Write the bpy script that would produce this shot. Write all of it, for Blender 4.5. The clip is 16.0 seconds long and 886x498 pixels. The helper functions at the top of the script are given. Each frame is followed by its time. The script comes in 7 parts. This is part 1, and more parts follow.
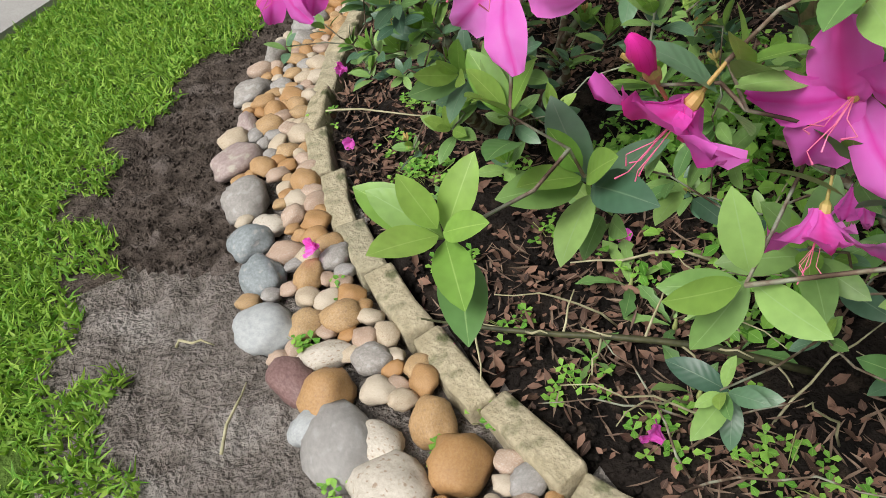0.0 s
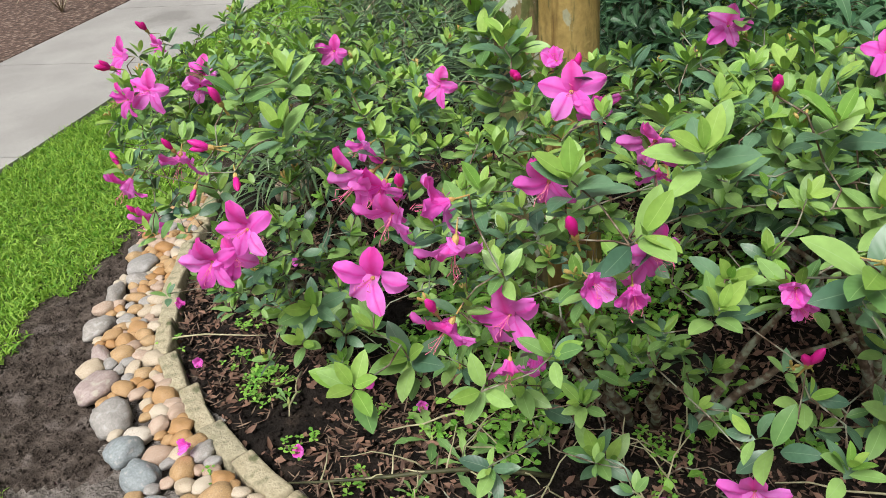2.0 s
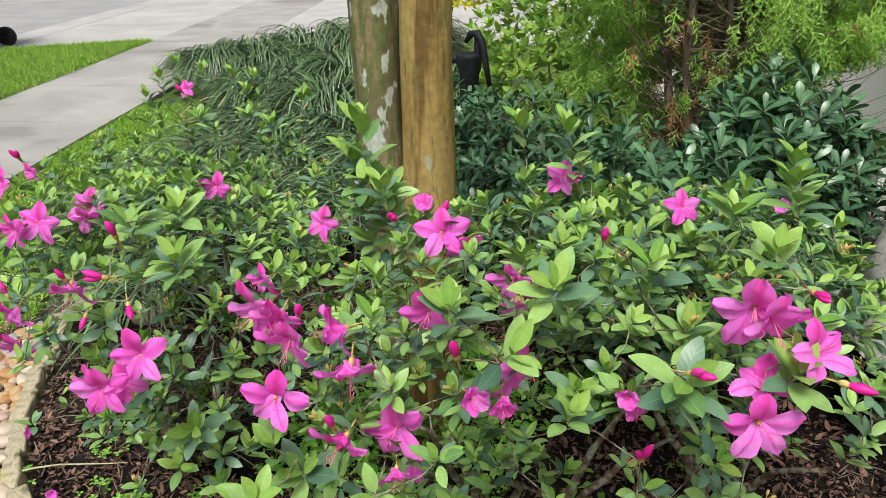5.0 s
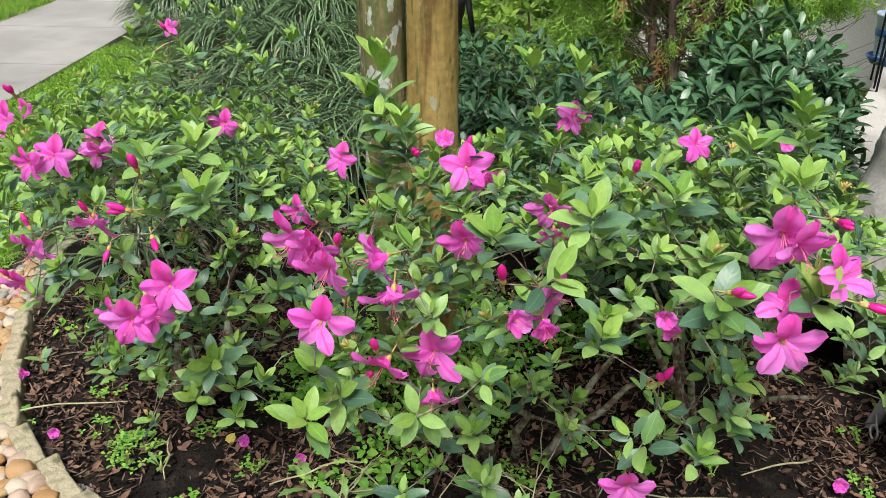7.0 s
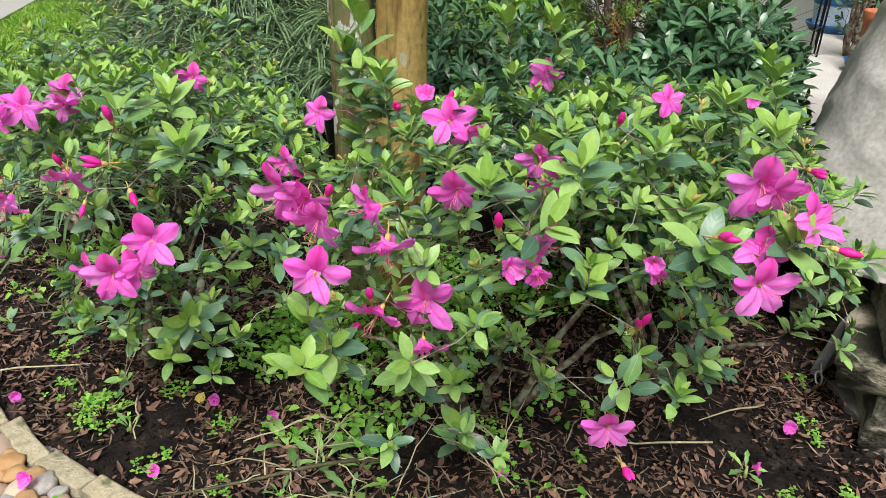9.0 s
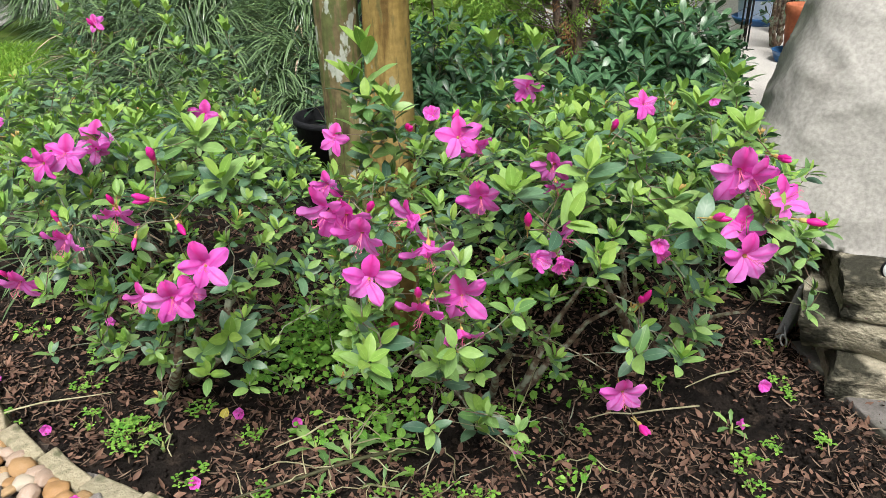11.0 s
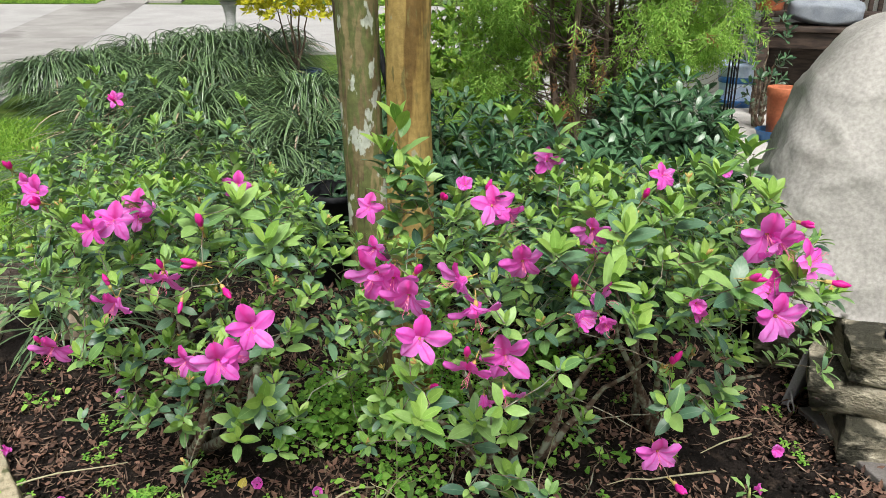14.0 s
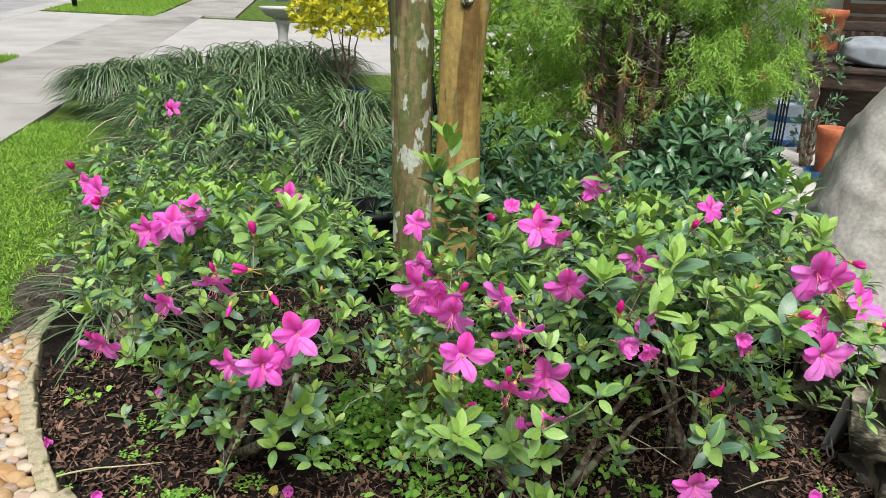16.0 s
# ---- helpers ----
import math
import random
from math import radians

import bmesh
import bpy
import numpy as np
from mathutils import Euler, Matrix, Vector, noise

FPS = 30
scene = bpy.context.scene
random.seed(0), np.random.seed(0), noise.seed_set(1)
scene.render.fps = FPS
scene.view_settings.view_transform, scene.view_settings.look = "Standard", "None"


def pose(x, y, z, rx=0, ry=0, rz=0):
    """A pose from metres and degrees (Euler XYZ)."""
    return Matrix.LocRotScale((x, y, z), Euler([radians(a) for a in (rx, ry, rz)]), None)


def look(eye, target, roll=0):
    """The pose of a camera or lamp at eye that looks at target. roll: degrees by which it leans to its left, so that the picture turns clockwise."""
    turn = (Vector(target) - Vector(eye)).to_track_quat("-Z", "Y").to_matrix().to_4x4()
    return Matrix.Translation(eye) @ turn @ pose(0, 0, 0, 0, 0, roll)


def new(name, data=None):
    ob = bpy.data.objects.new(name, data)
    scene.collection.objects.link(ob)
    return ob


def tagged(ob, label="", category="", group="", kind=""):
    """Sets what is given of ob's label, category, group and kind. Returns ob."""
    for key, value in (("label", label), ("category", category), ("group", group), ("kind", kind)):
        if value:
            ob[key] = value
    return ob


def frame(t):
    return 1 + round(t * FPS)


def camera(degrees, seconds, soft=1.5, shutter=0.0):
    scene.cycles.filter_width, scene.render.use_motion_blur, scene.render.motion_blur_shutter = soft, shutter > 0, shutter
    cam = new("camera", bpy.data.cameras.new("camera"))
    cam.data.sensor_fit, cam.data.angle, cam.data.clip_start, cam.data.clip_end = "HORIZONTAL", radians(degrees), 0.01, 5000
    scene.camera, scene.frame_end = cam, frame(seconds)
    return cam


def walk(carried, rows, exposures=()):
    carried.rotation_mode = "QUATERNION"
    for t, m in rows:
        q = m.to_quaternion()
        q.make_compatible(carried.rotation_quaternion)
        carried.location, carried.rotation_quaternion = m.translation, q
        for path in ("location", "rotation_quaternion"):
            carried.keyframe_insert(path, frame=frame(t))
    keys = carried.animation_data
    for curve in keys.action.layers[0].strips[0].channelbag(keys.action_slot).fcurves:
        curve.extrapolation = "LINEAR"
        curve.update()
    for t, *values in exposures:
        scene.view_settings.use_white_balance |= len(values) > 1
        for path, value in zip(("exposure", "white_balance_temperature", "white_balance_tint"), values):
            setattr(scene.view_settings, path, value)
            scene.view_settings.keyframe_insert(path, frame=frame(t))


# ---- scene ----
cam = camera(60.8, 16.0, soft=0.5)

PATH = [
    (0, (-0.002, 0.011, 1.021), (0.434, 1.447, -0.301), -14.8),
    (0.5, (-0.114, -0.065, 1.17), (0.558, 1.349, -0.075), -10.5),
    (1, (-0.176, -0.129, 1.266), (0.722, 1.271, 0.156), -9.3),
    (1.5, (-0.228, -0.22, 1.32), (0.825, 1.15, 0.312), -8.3),
    (2, (-0.307, -0.36, 1.365), (0.821, 0.977, 0.395), -6.7),
    (2.5, (-0.396, -0.413, 1.404), (0.827, 0.882, 0.493), -5.1),
    (3, (-0.484, -0.376, 1.424), (0.849, 0.863, 0.596), -3.3),
    (3.5, (-0.518, -0.39, 1.432), (0.887, 0.828, 0.694), -2.3),
    (4, (-0.493, -0.413, 1.478), (0.958, 0.777, 0.786), -2.0),
    (4.5, (-0.47, -0.425, 1.469), (1.015, 0.725, 0.782), -1.6),
    (4.7, (-0.458, -0.422, 1.464), (1.036, 0.708, 0.766), -1.5),
    (6.8, (-0.541, -0.357, 1.45), (0.982, 0.647, 0.63), -0.0),
    (7, (-0.569, -0.339, 1.44), (0.959, 0.648, 0.608), 0.2),
    (7.5, (-0.604, -0.329, 1.429), (0.932, 0.614, 0.562), 0.7),
    (8, (-0.615, -0.321, 1.432), (0.931, 0.58, 0.539), 1.3),
    (8.5, (-0.618, -0.301, 1.425), (0.941, 0.562, 0.516), 1.8),
    (9, (-0.637, -0.286, 1.425), (0.938, 0.547, 0.515), 2.0),
    (9.2, (-0.646, -0.285, 1.429), (0.933, 0.541, 0.521), 2.0),
    (11.3, (-0.887, -0.193, 1.498), (0.778, 0.487, 0.625), -1.4),
    (11.5, (-0.902, -0.171, 1.499), (0.779, 0.49, 0.641), -1.7),
    (12, (-0.912, -0.148, 1.507), (0.798, 0.486, 0.686), -2.1),
    (12.5, (-0.927, -0.131, 1.506), (0.8, 0.51, 0.728), -1.9),
    (13, (-0.939, -0.117, 1.501), (0.799, 0.539, 0.76), -1.3),
    (13.5, (-0.958, -0.122, 1.501), (0.785, 0.547, 0.783), -0.7),
    (14, (-0.967, -0.127, 1.495), (0.777, 0.557, 0.793), -0.2),
    (14.5, (-0.977, -0.121, 1.498), (0.765, 0.588, 0.816), 0.2),
    (15, (-0.984, -0.108, 1.498), (0.756, 0.624, 0.839), 1.1),
    (15.5, (-0.989, -0.109, 1.495), (0.747, 0.644, 0.849), 1.7),
    (16, (-0.998, -0.111, 1.492), (0.729, 0.664, 0.847), 2.1),
]
EXPOSURES = [(0.0, 0.84), (0.5, 0.86), (1.5, 1.02), (3.0, 1.10), (4.5, 1.10), (9.0, 1.20), (16.0, 1.16)]
walk(cam, [(t, look(eye, target, roll)) for t, eye, target, roll in PATH], EXPOSURES)

# ---- world, sun, exposure ----
SUN_EL, SUN_AZ = 56.0, 205.0
world = bpy.data.worlds.new("overcast")
scene.world = world
world.use_nodes = True
wn, wl = world.node_tree.nodes, world.node_tree.links
sky = wn.new("ShaderNodeTexSky")
sky.sky_type = 'NISHITA'
sky.sun_disc = False
sky.sun_elevation = radians(SUN_EL)
sky.sun_rotation = radians(90 - SUN_AZ)
sky.air_density, sky.dust_density, sky.ozone_density = 1.0, 6.0, 1.0
veil = wn.new("ShaderNodeHueSaturation")
veil.inputs["Saturation"].default_value = 0.22
wl.new(sky.outputs[0], veil.inputs["Color"])
wl.new(veil.outputs[0], wn["Background"].inputs["Color"])
wn["Background"].inputs["Strength"].default_value = 0.057
sun = new("sun", bpy.data.lights.new("sun", 'SUN'))
sun.data.energy, sun.data.angle, sun.data.color = 1.8, radians(24), (1.0, 0.97, 0.93)
sun_way = Vector((math.cos(radians(SUN_AZ)) * math.cos(radians(SUN_EL)), math.sin(radians(SUN_AZ)) * math.cos(radians(SUN_EL)), math.sin(radians(SUN_EL))))
sun.matrix_world = look(sun_way * 30, (0, 0, 0))


# ---- materials ----
def mix_node(nt, blend='MIX'):
    n = nt.nodes.new("ShaderNodeMix")
    n.data_type, n.blend_type = 'RGBA', blend
    return n


def random_value(nt):
    """A number of its own for each object and each island."""
    info, geo, add, fr = (nt.nodes.new(k) for k in ("ShaderNodeObjectInfo", "ShaderNodeNewGeometry", "ShaderNodeMath", "ShaderNodeMath"))
    add.operation, fr.operation = 'ADD', 'FRACT'
    nt.links.new(info.outputs["Random"], add.inputs[0])
    nt.links.new(geo.outputs["Random Per Island"], add.inputs[1])
    nt.links.new(add.outputs[0], fr.inputs[0])
    return fr.outputs[0]


def material(name, a, b, scale=8.0, rough=0.7, bump=0.3, c=None, fine=60.0, vary=None, metal=0.0, spec=0.4, stretch=(1, 1, 1), coords="Object", c_at=0.6, bump_dist=0.004, c_scale=0.35, vary_amount=0.5):
    """Two colours in coarse noise, a third in patches, fine grain, relief; vary: a colour that single pieces lean to."""
    m = bpy.data.materials.new(name)
    m.use_nodes = True
    nt = m.node_tree
    p = nt.nodes["Principled BSDF"]
    tc, mp = nt.nodes.new("ShaderNodeTexCoord"), nt.nodes.new("ShaderNodeMapping")
    mp.inputs["Scale"].default_value = stretch
    nt.links.new(tc.outputs[coords], mp.inputs[0])
    co, fi = nt.nodes.new("ShaderNodeTexNoise"), nt.nodes.new("ShaderNodeTexNoise")
    for n, sc, d in ((co, scale, 5), (fi, fine, 8)):
        n.inputs["Scale"].default_value, n.inputs["Detail"].default_value = sc, d
        nt.links.new(mp.outputs[0], n.inputs["Vector"])
    ramp = nt.nodes.new("ShaderNodeValToRGB")
    ramp.color_ramp.elements[0].position, ramp.color_ramp.elements[1].position = 0.36, 0.64
    ramp.color_ramp.elements[0].color, ramp.color_ramp.elements[1].color = (*a, 1), (*b, 1)
    nt.links.new(co.outputs["Fac"], ramp.inputs[0])
    out = ramp.outputs[0]
    if c:
        pn, r = nt.nodes.new("ShaderNodeTexNoise"), nt.nodes.new("ShaderNodeValToRGB")
        pn.inputs["Scale"].default_value, pn.inputs["Detail"].default_value = scale * c_scale, 6
        nt.links.new(mp.outputs[0], pn.inputs["Vector"])
        r.color_ramp.elements[0].position, r.color_ramp.elements[1].position = c_at - 0.04, c_at + 0.05
        nt.links.new(pn.outputs["Fac"], r.inputs[0])
        k = mix_node(nt)
        nt.links.new(r.outputs[0], k.inputs["Factor"])
        nt.links.new(out, k.inputs["A"])
        k.inputs["B"].default_value = (*c, 1)
        out = k.outputs["Result"]
    if vary:
        k, sc = mix_node(nt), nt.nodes.new("ShaderNodeMath")
        sc.operation = 'MULTIPLY'
        sc.inputs[1].default_value = vary_amount
        nt.links.new(random_value(nt), sc.inputs[0])
        nt.links.new(sc.outputs[0], k.inputs["Factor"])
        nt.links.new(out, k.inputs["A"])
        k.inputs["B"].default_value = (*vary, 1)
        out = k.outputs["Result"]
    g = mix_node(nt, 'OVERLAY')
    g.inputs["Factor"].default_value = 0.45
    nt.links.new(out, g.inputs["A"])
    nt.links.new(fi.outputs["Fac"], g.inputs["B"])
    nt.links.new(g.outputs["Result"], p.inputs["Base Color"])
    p.inputs["Roughness"].default_value, p.inputs["Metallic"].default_value = rough, metal
    p.inputs["Specular IOR Level"].default_value = spec
    if bump:
        add, bp = nt.nodes.new("ShaderNodeMath"), nt.nodes.new("ShaderNodeBump")
        add.operation = 'ADD'
        nt.links.new(co.outputs["Fac"], add.inputs[0])
        nt.links.new(fi.outputs["Fac"], add.inputs[1])
        nt.links.new(add.outputs[0], bp.inputs["Height"])
        bp.inputs["Strength"].default_value, bp.inputs["Distance"].default_value = bump, bump_dist
        nt.links.new(bp.outputs[0], p.inputs["Normal"])
    return m


def leaf_material(name, a, b, rib, rough=0.42, through_light=0.3, spot=None, spec=0.4, rib_width=0.05, veins=True, vein_depth=0.2, glow=(1.0, 1.0, 0.6)):
    """A blade that varies from leaf to leaf, with a paler rib along its middle and some light coming through it."""
    m = bpy.data.materials.new(name)
    m.use_nodes = True
    nt = m.node_tree
    p, out = nt.nodes["Principled BSDF"], nt.nodes["Material Output"]
    k = mix_node(nt)
    k.inputs["A"].default_value, k.inputs["B"].default_value = (*a, 1), (*b, 1)
    nt.links.new(random_value(nt), k.inputs["Factor"])
    col = k.outputs["Result"]
    tc, no = nt.nodes.new("ShaderNodeTexCoord"), nt.nodes.new("ShaderNodeTexNoise")
    no.inputs["Scale"].default_value, no.inputs["Detail"].default_value = 60.0, 4
    nt.links.new(tc.outputs["Object"], no.inputs["Vector"])
    o = mix_node(nt, 'OVERLAY')
    o.inputs["Factor"].default_value = 0.35
    nt.links.new(col, o.inputs["A"])
    nt.links.new(no.outputs["Fac"], o.inputs["B"])
    col = o.outputs["Result"]
    uv, sep, sub, ab, lt = (nt.nodes.new(t) for t in ("ShaderNodeUVMap", "ShaderNodeSeparateXYZ", "ShaderNodeMath", "ShaderNodeMath", "ShaderNodeMapRange"))
    nt.links.new(uv.outputs[0], sep.inputs[0])
    sub.operation, ab.operation = 'SUBTRACT', 'ABSOLUTE'
    sub.inputs[1].default_value = 0.5
    nt.links.new(sep.outputs[0], sub.inputs[0])
    nt.links.new(sub.outputs[0], ab.inputs[0])
    nt.links.new(ab.outputs[0], lt.inputs["Value"])
    lt.inputs["From Min"].default_value, lt.inputs["From Max"].default_value = 0.0, rib_width
    lt.inputs["To Min"].default_value, lt.inputs["To Max"].default_value = 0.75, 0.0
    r = mix_node(nt)
    nt.links.new(lt.outputs[0], r.inputs["Factor"])
    nt.links.new(col, r.inputs["A"])
    r.inputs["B"].default_value = (*rib, 1)
    col = r.outputs["Result"]
    if spot:
        n2, rr, s2 = nt.nodes.new("ShaderNodeTexNoise"), nt.nodes.new("ShaderNodeValToRGB"), mix_node(nt)
        n2.inputs["Scale"].default_value = 9.0
        nt.links.new(tc.outputs["Object"], n2.inputs["Vector"])
        rr.color_ramp.elements[0].position, rr.color_ramp.elements[1].position = 0.66, 0.72
        nt.links.new(n2.outputs["Fac"], rr.inputs[0])
        nt.links.new(rr.outputs[0], s2.inputs["Factor"])
        nt.links.new(col, s2.inputs["A"])
        s2.inputs["B"].default_value = (*spot, 1)
        col = s2.outputs["Result"]
    nt.links.new(col, p.inputs["Base Color"])
    p.inputs["Roughness"].default_value, p.inputs["Specular IOR Level"].default_value = rough, spec
    if veins:
        wv, cb, bp = nt.nodes.new("ShaderNodeTexWave"), nt.nodes.new("ShaderNodeCombineXYZ"), nt.nodes.new("ShaderNodeBump")
        slant = nt.nodes.new("ShaderNodeMath")
        slant.operation = 'MULTIPLY_ADD'
        slant.inputs[1].default_value = -0.45
        nt.links.new(ab.outputs[0], slant.inputs[0])
        nt.links.new(sep.outputs[1], slant.inputs[2])
        nt.links.new(slant.outputs[0], cb.inputs[0])
        wv.inputs["Scale"].default_value = 2.2
        nt.links.new(cb.outputs[0], wv.inputs["Vector"])
        bp.inputs["Strength"].default_value, bp.inputs["Distance"].default_value = vein_depth, 0.001
        nt.links.new(wv.outputs["Fac"], bp.inputs["Height"])
        nt.links.new(bp.outputs[0], p.inputs["Normal"])
    tr, ms, br = nt.nodes.new("ShaderNodeBsdfTranslucent"), nt.nodes.new("ShaderNodeMixShader"), mix_node(nt, 'MULTIPLY')
    br.inputs["Factor"].default_value = 1.0
    nt.links.new(col, br.inputs["A"])
    br.inputs["B"].default_value = (*glow, 1)
    nt.links.new(br.outputs["Result"], tr.inputs["Color"])
    ms.inputs[0].default_value = through_light
    nt.links.new(p.outputs[0], ms.inputs[1])
    nt.links.new(tr.outputs[0], ms.inputs[2])
    nt.links.new(ms.outputs[0], out.inputs["Surface"])
    return m


M_YOUNG = leaf_material("young_leaf", (0.155, 0.32, 0.055), (0.315, 0.475, 0.105), (0.38, 0.54, 0.17), 0.42, 0.24, spec=0.32, rib_width=0.03, vein_depth=0.08)
M_LEAF = leaf_material("azalea_leaf", (0.102, 0.220, 0.070), (0.272, 0.435, 0.126), (0.29, 0.44, 0.18), 0.40, 0.13, spec=0.36, rib_width=0.03, vein_depth=0.10)
M_DARK = leaf_material("old_azalea_leaf", (0.042, 0.102, 0.064), (0.125, 0.235, 0.126), (0.17, 0.25, 0.16), 0.38, 0.05, spec=0.45, rib_width=0.03, vein_depth=0.12)
M_YELLOW = leaf_material("yellowed_leaf", (0.5, 0.42, 0.04), (0.6, 0.5, 0.08), (0.7, 0.6, 0.2), 0.5, 0.3)
M_PITTO = leaf_material("pittosporum_leaf", (0.020, 0.066, 0.032), (0.082, 0.185, 0.080), (0.24, 0.35, 0.20), 0.32, 0.06, spec=0.5, rib_width=0.045, vein_depth=0.10)
M_BRIGHT = leaf_material("bright_shrub_leaf", (0.15, 0.35, 0.05), (0.42, 0.60, 0.11), (0.45, 0.56, 0.22), 0.4, 0.35)
M_GOLD = leaf_material("golden_leaf", (0.50, 0.50, 0.03), (0.72, 0.66, 0.06), (0.75, 0.7, 0.2), 0.42, 0.4)
M_CYPRESS = leaf_material("cypress_spray", (0.14, 0.33, 0.05), (0.42, 0.62, 0.14), (0.36, 0.55, 0.15), 0.6, 0.38, veins=False, spec=0.2)
M_CYP_BROWN = leaf_material("dead_cypress_spray", (0.28, 0.13, 0.05), (0.4, 0.22, 0.1), (0.4, 0.2, 0.1), 0.7, 0.2, veins=False)
M_CLOVER = leaf_material("ground_cover_leaf", (0.11, 0.32, 0.04), (0.32, 0.58, 0.10), (0.36, 0.58, 0.18), 0.5, 0.3, spec=0.3, vein_depth=0.1)
M_GRASS = leaf_material("lawn_blade", (0.11, 0.29, 0.03), (0.36, 0.55, 0.09), (0.40, 0.57, 0.15), 0.55, 0.35, veins=False, spec=0.25)
M_LIRIOPE = leaf_material("liriope_blade", (0.006, 0.026, 0.010), (0.15, 0.25, 0.10), (0.19, 0.27, 0.14), 0.28, 0.04, spec=0.65, veins=False, rib_width=0.1)
M_STRAW = leaf_material("dry_blade", (0.36, 0.28, 0.18), (0.5, 0.4, 0.3), (0.5, 0.4, 0.3), 0.6, 0.2, veins=False)
M_LITTER = leaf_material("dead_leaf", (0.030, 0.018, 0.014), (0.26, 0.15, 0.105), (0.19, 0.115, 0.085), 0.7, 0.05, glow=(1, 0.8, 0.6), spec=0.25)
M_PETAL = leaf_material("azalea_petal", (0.95, 0.14, 0.72), (0.97, 0.31, 0.89), (0.92, 0.055, 0.56), 0.5, 0.5, spec=0.3, rib_width=0.11, glow=(1, 0.9, 1), vein_depth=0.2)
M_PETAL_SPOT = leaf_material("spotted_azalea_petal", (0.94, 0.10, 0.62), (0.96, 0.21, 0.76), (0.88, 0.035, 0.40), 0.5, 0.5, spec=0.3, rib_width=0.26, glow=(1, 0.9, 1), vein_depth=0.2)
M_BUD = leaf_material("azalea_bud", (0.80, 0.02, 0.36), (0.92, 0.06, 0.54), (0.72, 0.015, 0.30), 0.4, 0.35, veins=False, glow=(1, 0.7, 0.95))
M_STAMEN = material("stamen", (0.75, 0.12, 0.3), (0.8, 0.25, 0.35), rough=0.5, bump=0)
M_CALYX = material("calyx", (0.32, 0.3, 0.08), (0.45, 0.35, 0.12), 60, 0.6, 0.2, vary=(0.45, 0.18, 0.06))
M_TWIG = material("azalea_bark", (0.09, 0.06, 0.042), (0.25, 0.185, 0.135), 30, 0.85, 0.5, c=(0.27, 0.29, 0.22), c_at=0.53, c_scale=1.0, spec=0.2)
M_GREEN_TWIG = material("green_shoot", (0.26, 0.32, 0.1), (0.36, 0.4, 0.14), 30, 0.6, 0.2)
M_SOIL = material("wet_soil", (0.006, 0.0048, 0.004), (0.020, 0.0155, 0.013), 9, 0.95, 0.9, c=(0.035, 0.026, 0.020), fine=90, bump_dist=0.015, c_scale=1.4, spec=0.15)
M_DIRT = material("sandy_dirt", (0.135, 0.118, 0.103), (0.25, 0.222, 0.2), 26, 0.95, 1.0, c=(0.31, 0.285, 0.262), c_at=0.56, c_scale=0.16, fine=90, bump_dist=0.03, spec=0.15)
M_TURF = material("lawn_thatch", (0.05, 0.09, 0.018), (0.11, 0.185, 0.035), 14, 0.95, 0.8, c=(0.13, 0.18, 0.045), fine=120, bump_dist=0.02, spec=0.1)
M_MULCH = material("bark_mulch", (0.05, 0.032, 0.024), (0.16, 0.10, 0.075), 25, 0.9, 0.9, c=(0.26, 0.2, 0.16), fine=70, bump_dist=0.02, c_scale=1.0)
M_CONCRETE = material("old_concrete", (0.262, 0.254, 0.240), (0.335, 0.327, 0.310), 1.8, 0.9, 0.25, c=(0.205, 0.197, 0.186), fine=150, bump_dist=0.002, c_scale=0.5, spec=0.2)
M_PALE_CONCRETE = material("pale_concrete", (0.335, 0.33, 0.32), (0.395, 0.39, 0.38), 1.4, 0.9, 0.2, c=(0.31, 0.305, 0.297), fine=150, bump_dist=0.002, c_scale=0.5, spec=0.2)
M_ROAD = material("grey_asphalt", (0.24, 0.24, 0.245), (0.29, 0.29, 0.29), 2, 0.9, 0.4, fine=200, bump_dist=0.003)
M_BRICK = material("cast_edging_block", (0.33, 0.285, 0.185), (0.46, 0.40, 0.28), 16, 0.85, 0.9, c=(0.10, 0.105, 0.045), c_at=0.55, fine=120, vary=(0.30, 0.285, 0.20), bump_dist=0.005, c_scale=0.9)
M_TAN = material("tan_pebble", (0.36, 0.235, 0.115), (0.47, 0.335, 0.185), 22, 0.55, 0.3, c=(0.30, 0.215, 0.135), vary=(0.36, 0.175, 0.055), vary_amount=0.75, fine=150, bump_dist=0.002, c_scale=0.8)
M_PINKISH = material("pinkish_pebble", (0.374, 0.270, 0.204), (0.470, 0.365, 0.287), 22, 0.55, 0.15, c=(0.505, 0.435, 0.365), vary=(0.313, 0.209, 0.148), fine=150, bump_dist=0.001, c_scale=0.8)
M_WHITE = material("whitish_pebble", (0.435, 0.392, 0.326), (0.522, 0.479, 0.413), 20, 0.6, 0.2, c=(0.313, 0.235, 0.174), c_at=0.62, fine=120, bump_dist=0.001, c_scale=0.8)
M_GREY_STONE = material("grey_river_stone", (0.252, 0.235, 0.213), (0.348, 0.322, 0.296), 14, 0.6, 0.2, c=(0.400, 0.383, 0.365), vary=(0.261, 0.261, 0.261), fine=160, bump_dist=0.001)
M_BLUE_STONE = material("slate_blue_river_stone", (0.19, 0.215, 0.225), (0.27, 0.30, 0.31), 14, 0.6, 0.2, c=(0.36, 0.36, 0.35), c_at=0.62, fine=160, bump_dist=0.001)
M_PALE_STONE = material("pale_blue_grey_stone", (0.331, 0.348, 0.357), (0.409, 0.426, 0.426), 12, 0.65, 0.2, fine=160, bump_dist=0.001)
M_MAROON = material("maroon_stone", (0.15, 0.085, 0.08), (0.23, 0.14, 0.13), 18, 0.6, 0.25, fine=140, bump_dist=0.001)
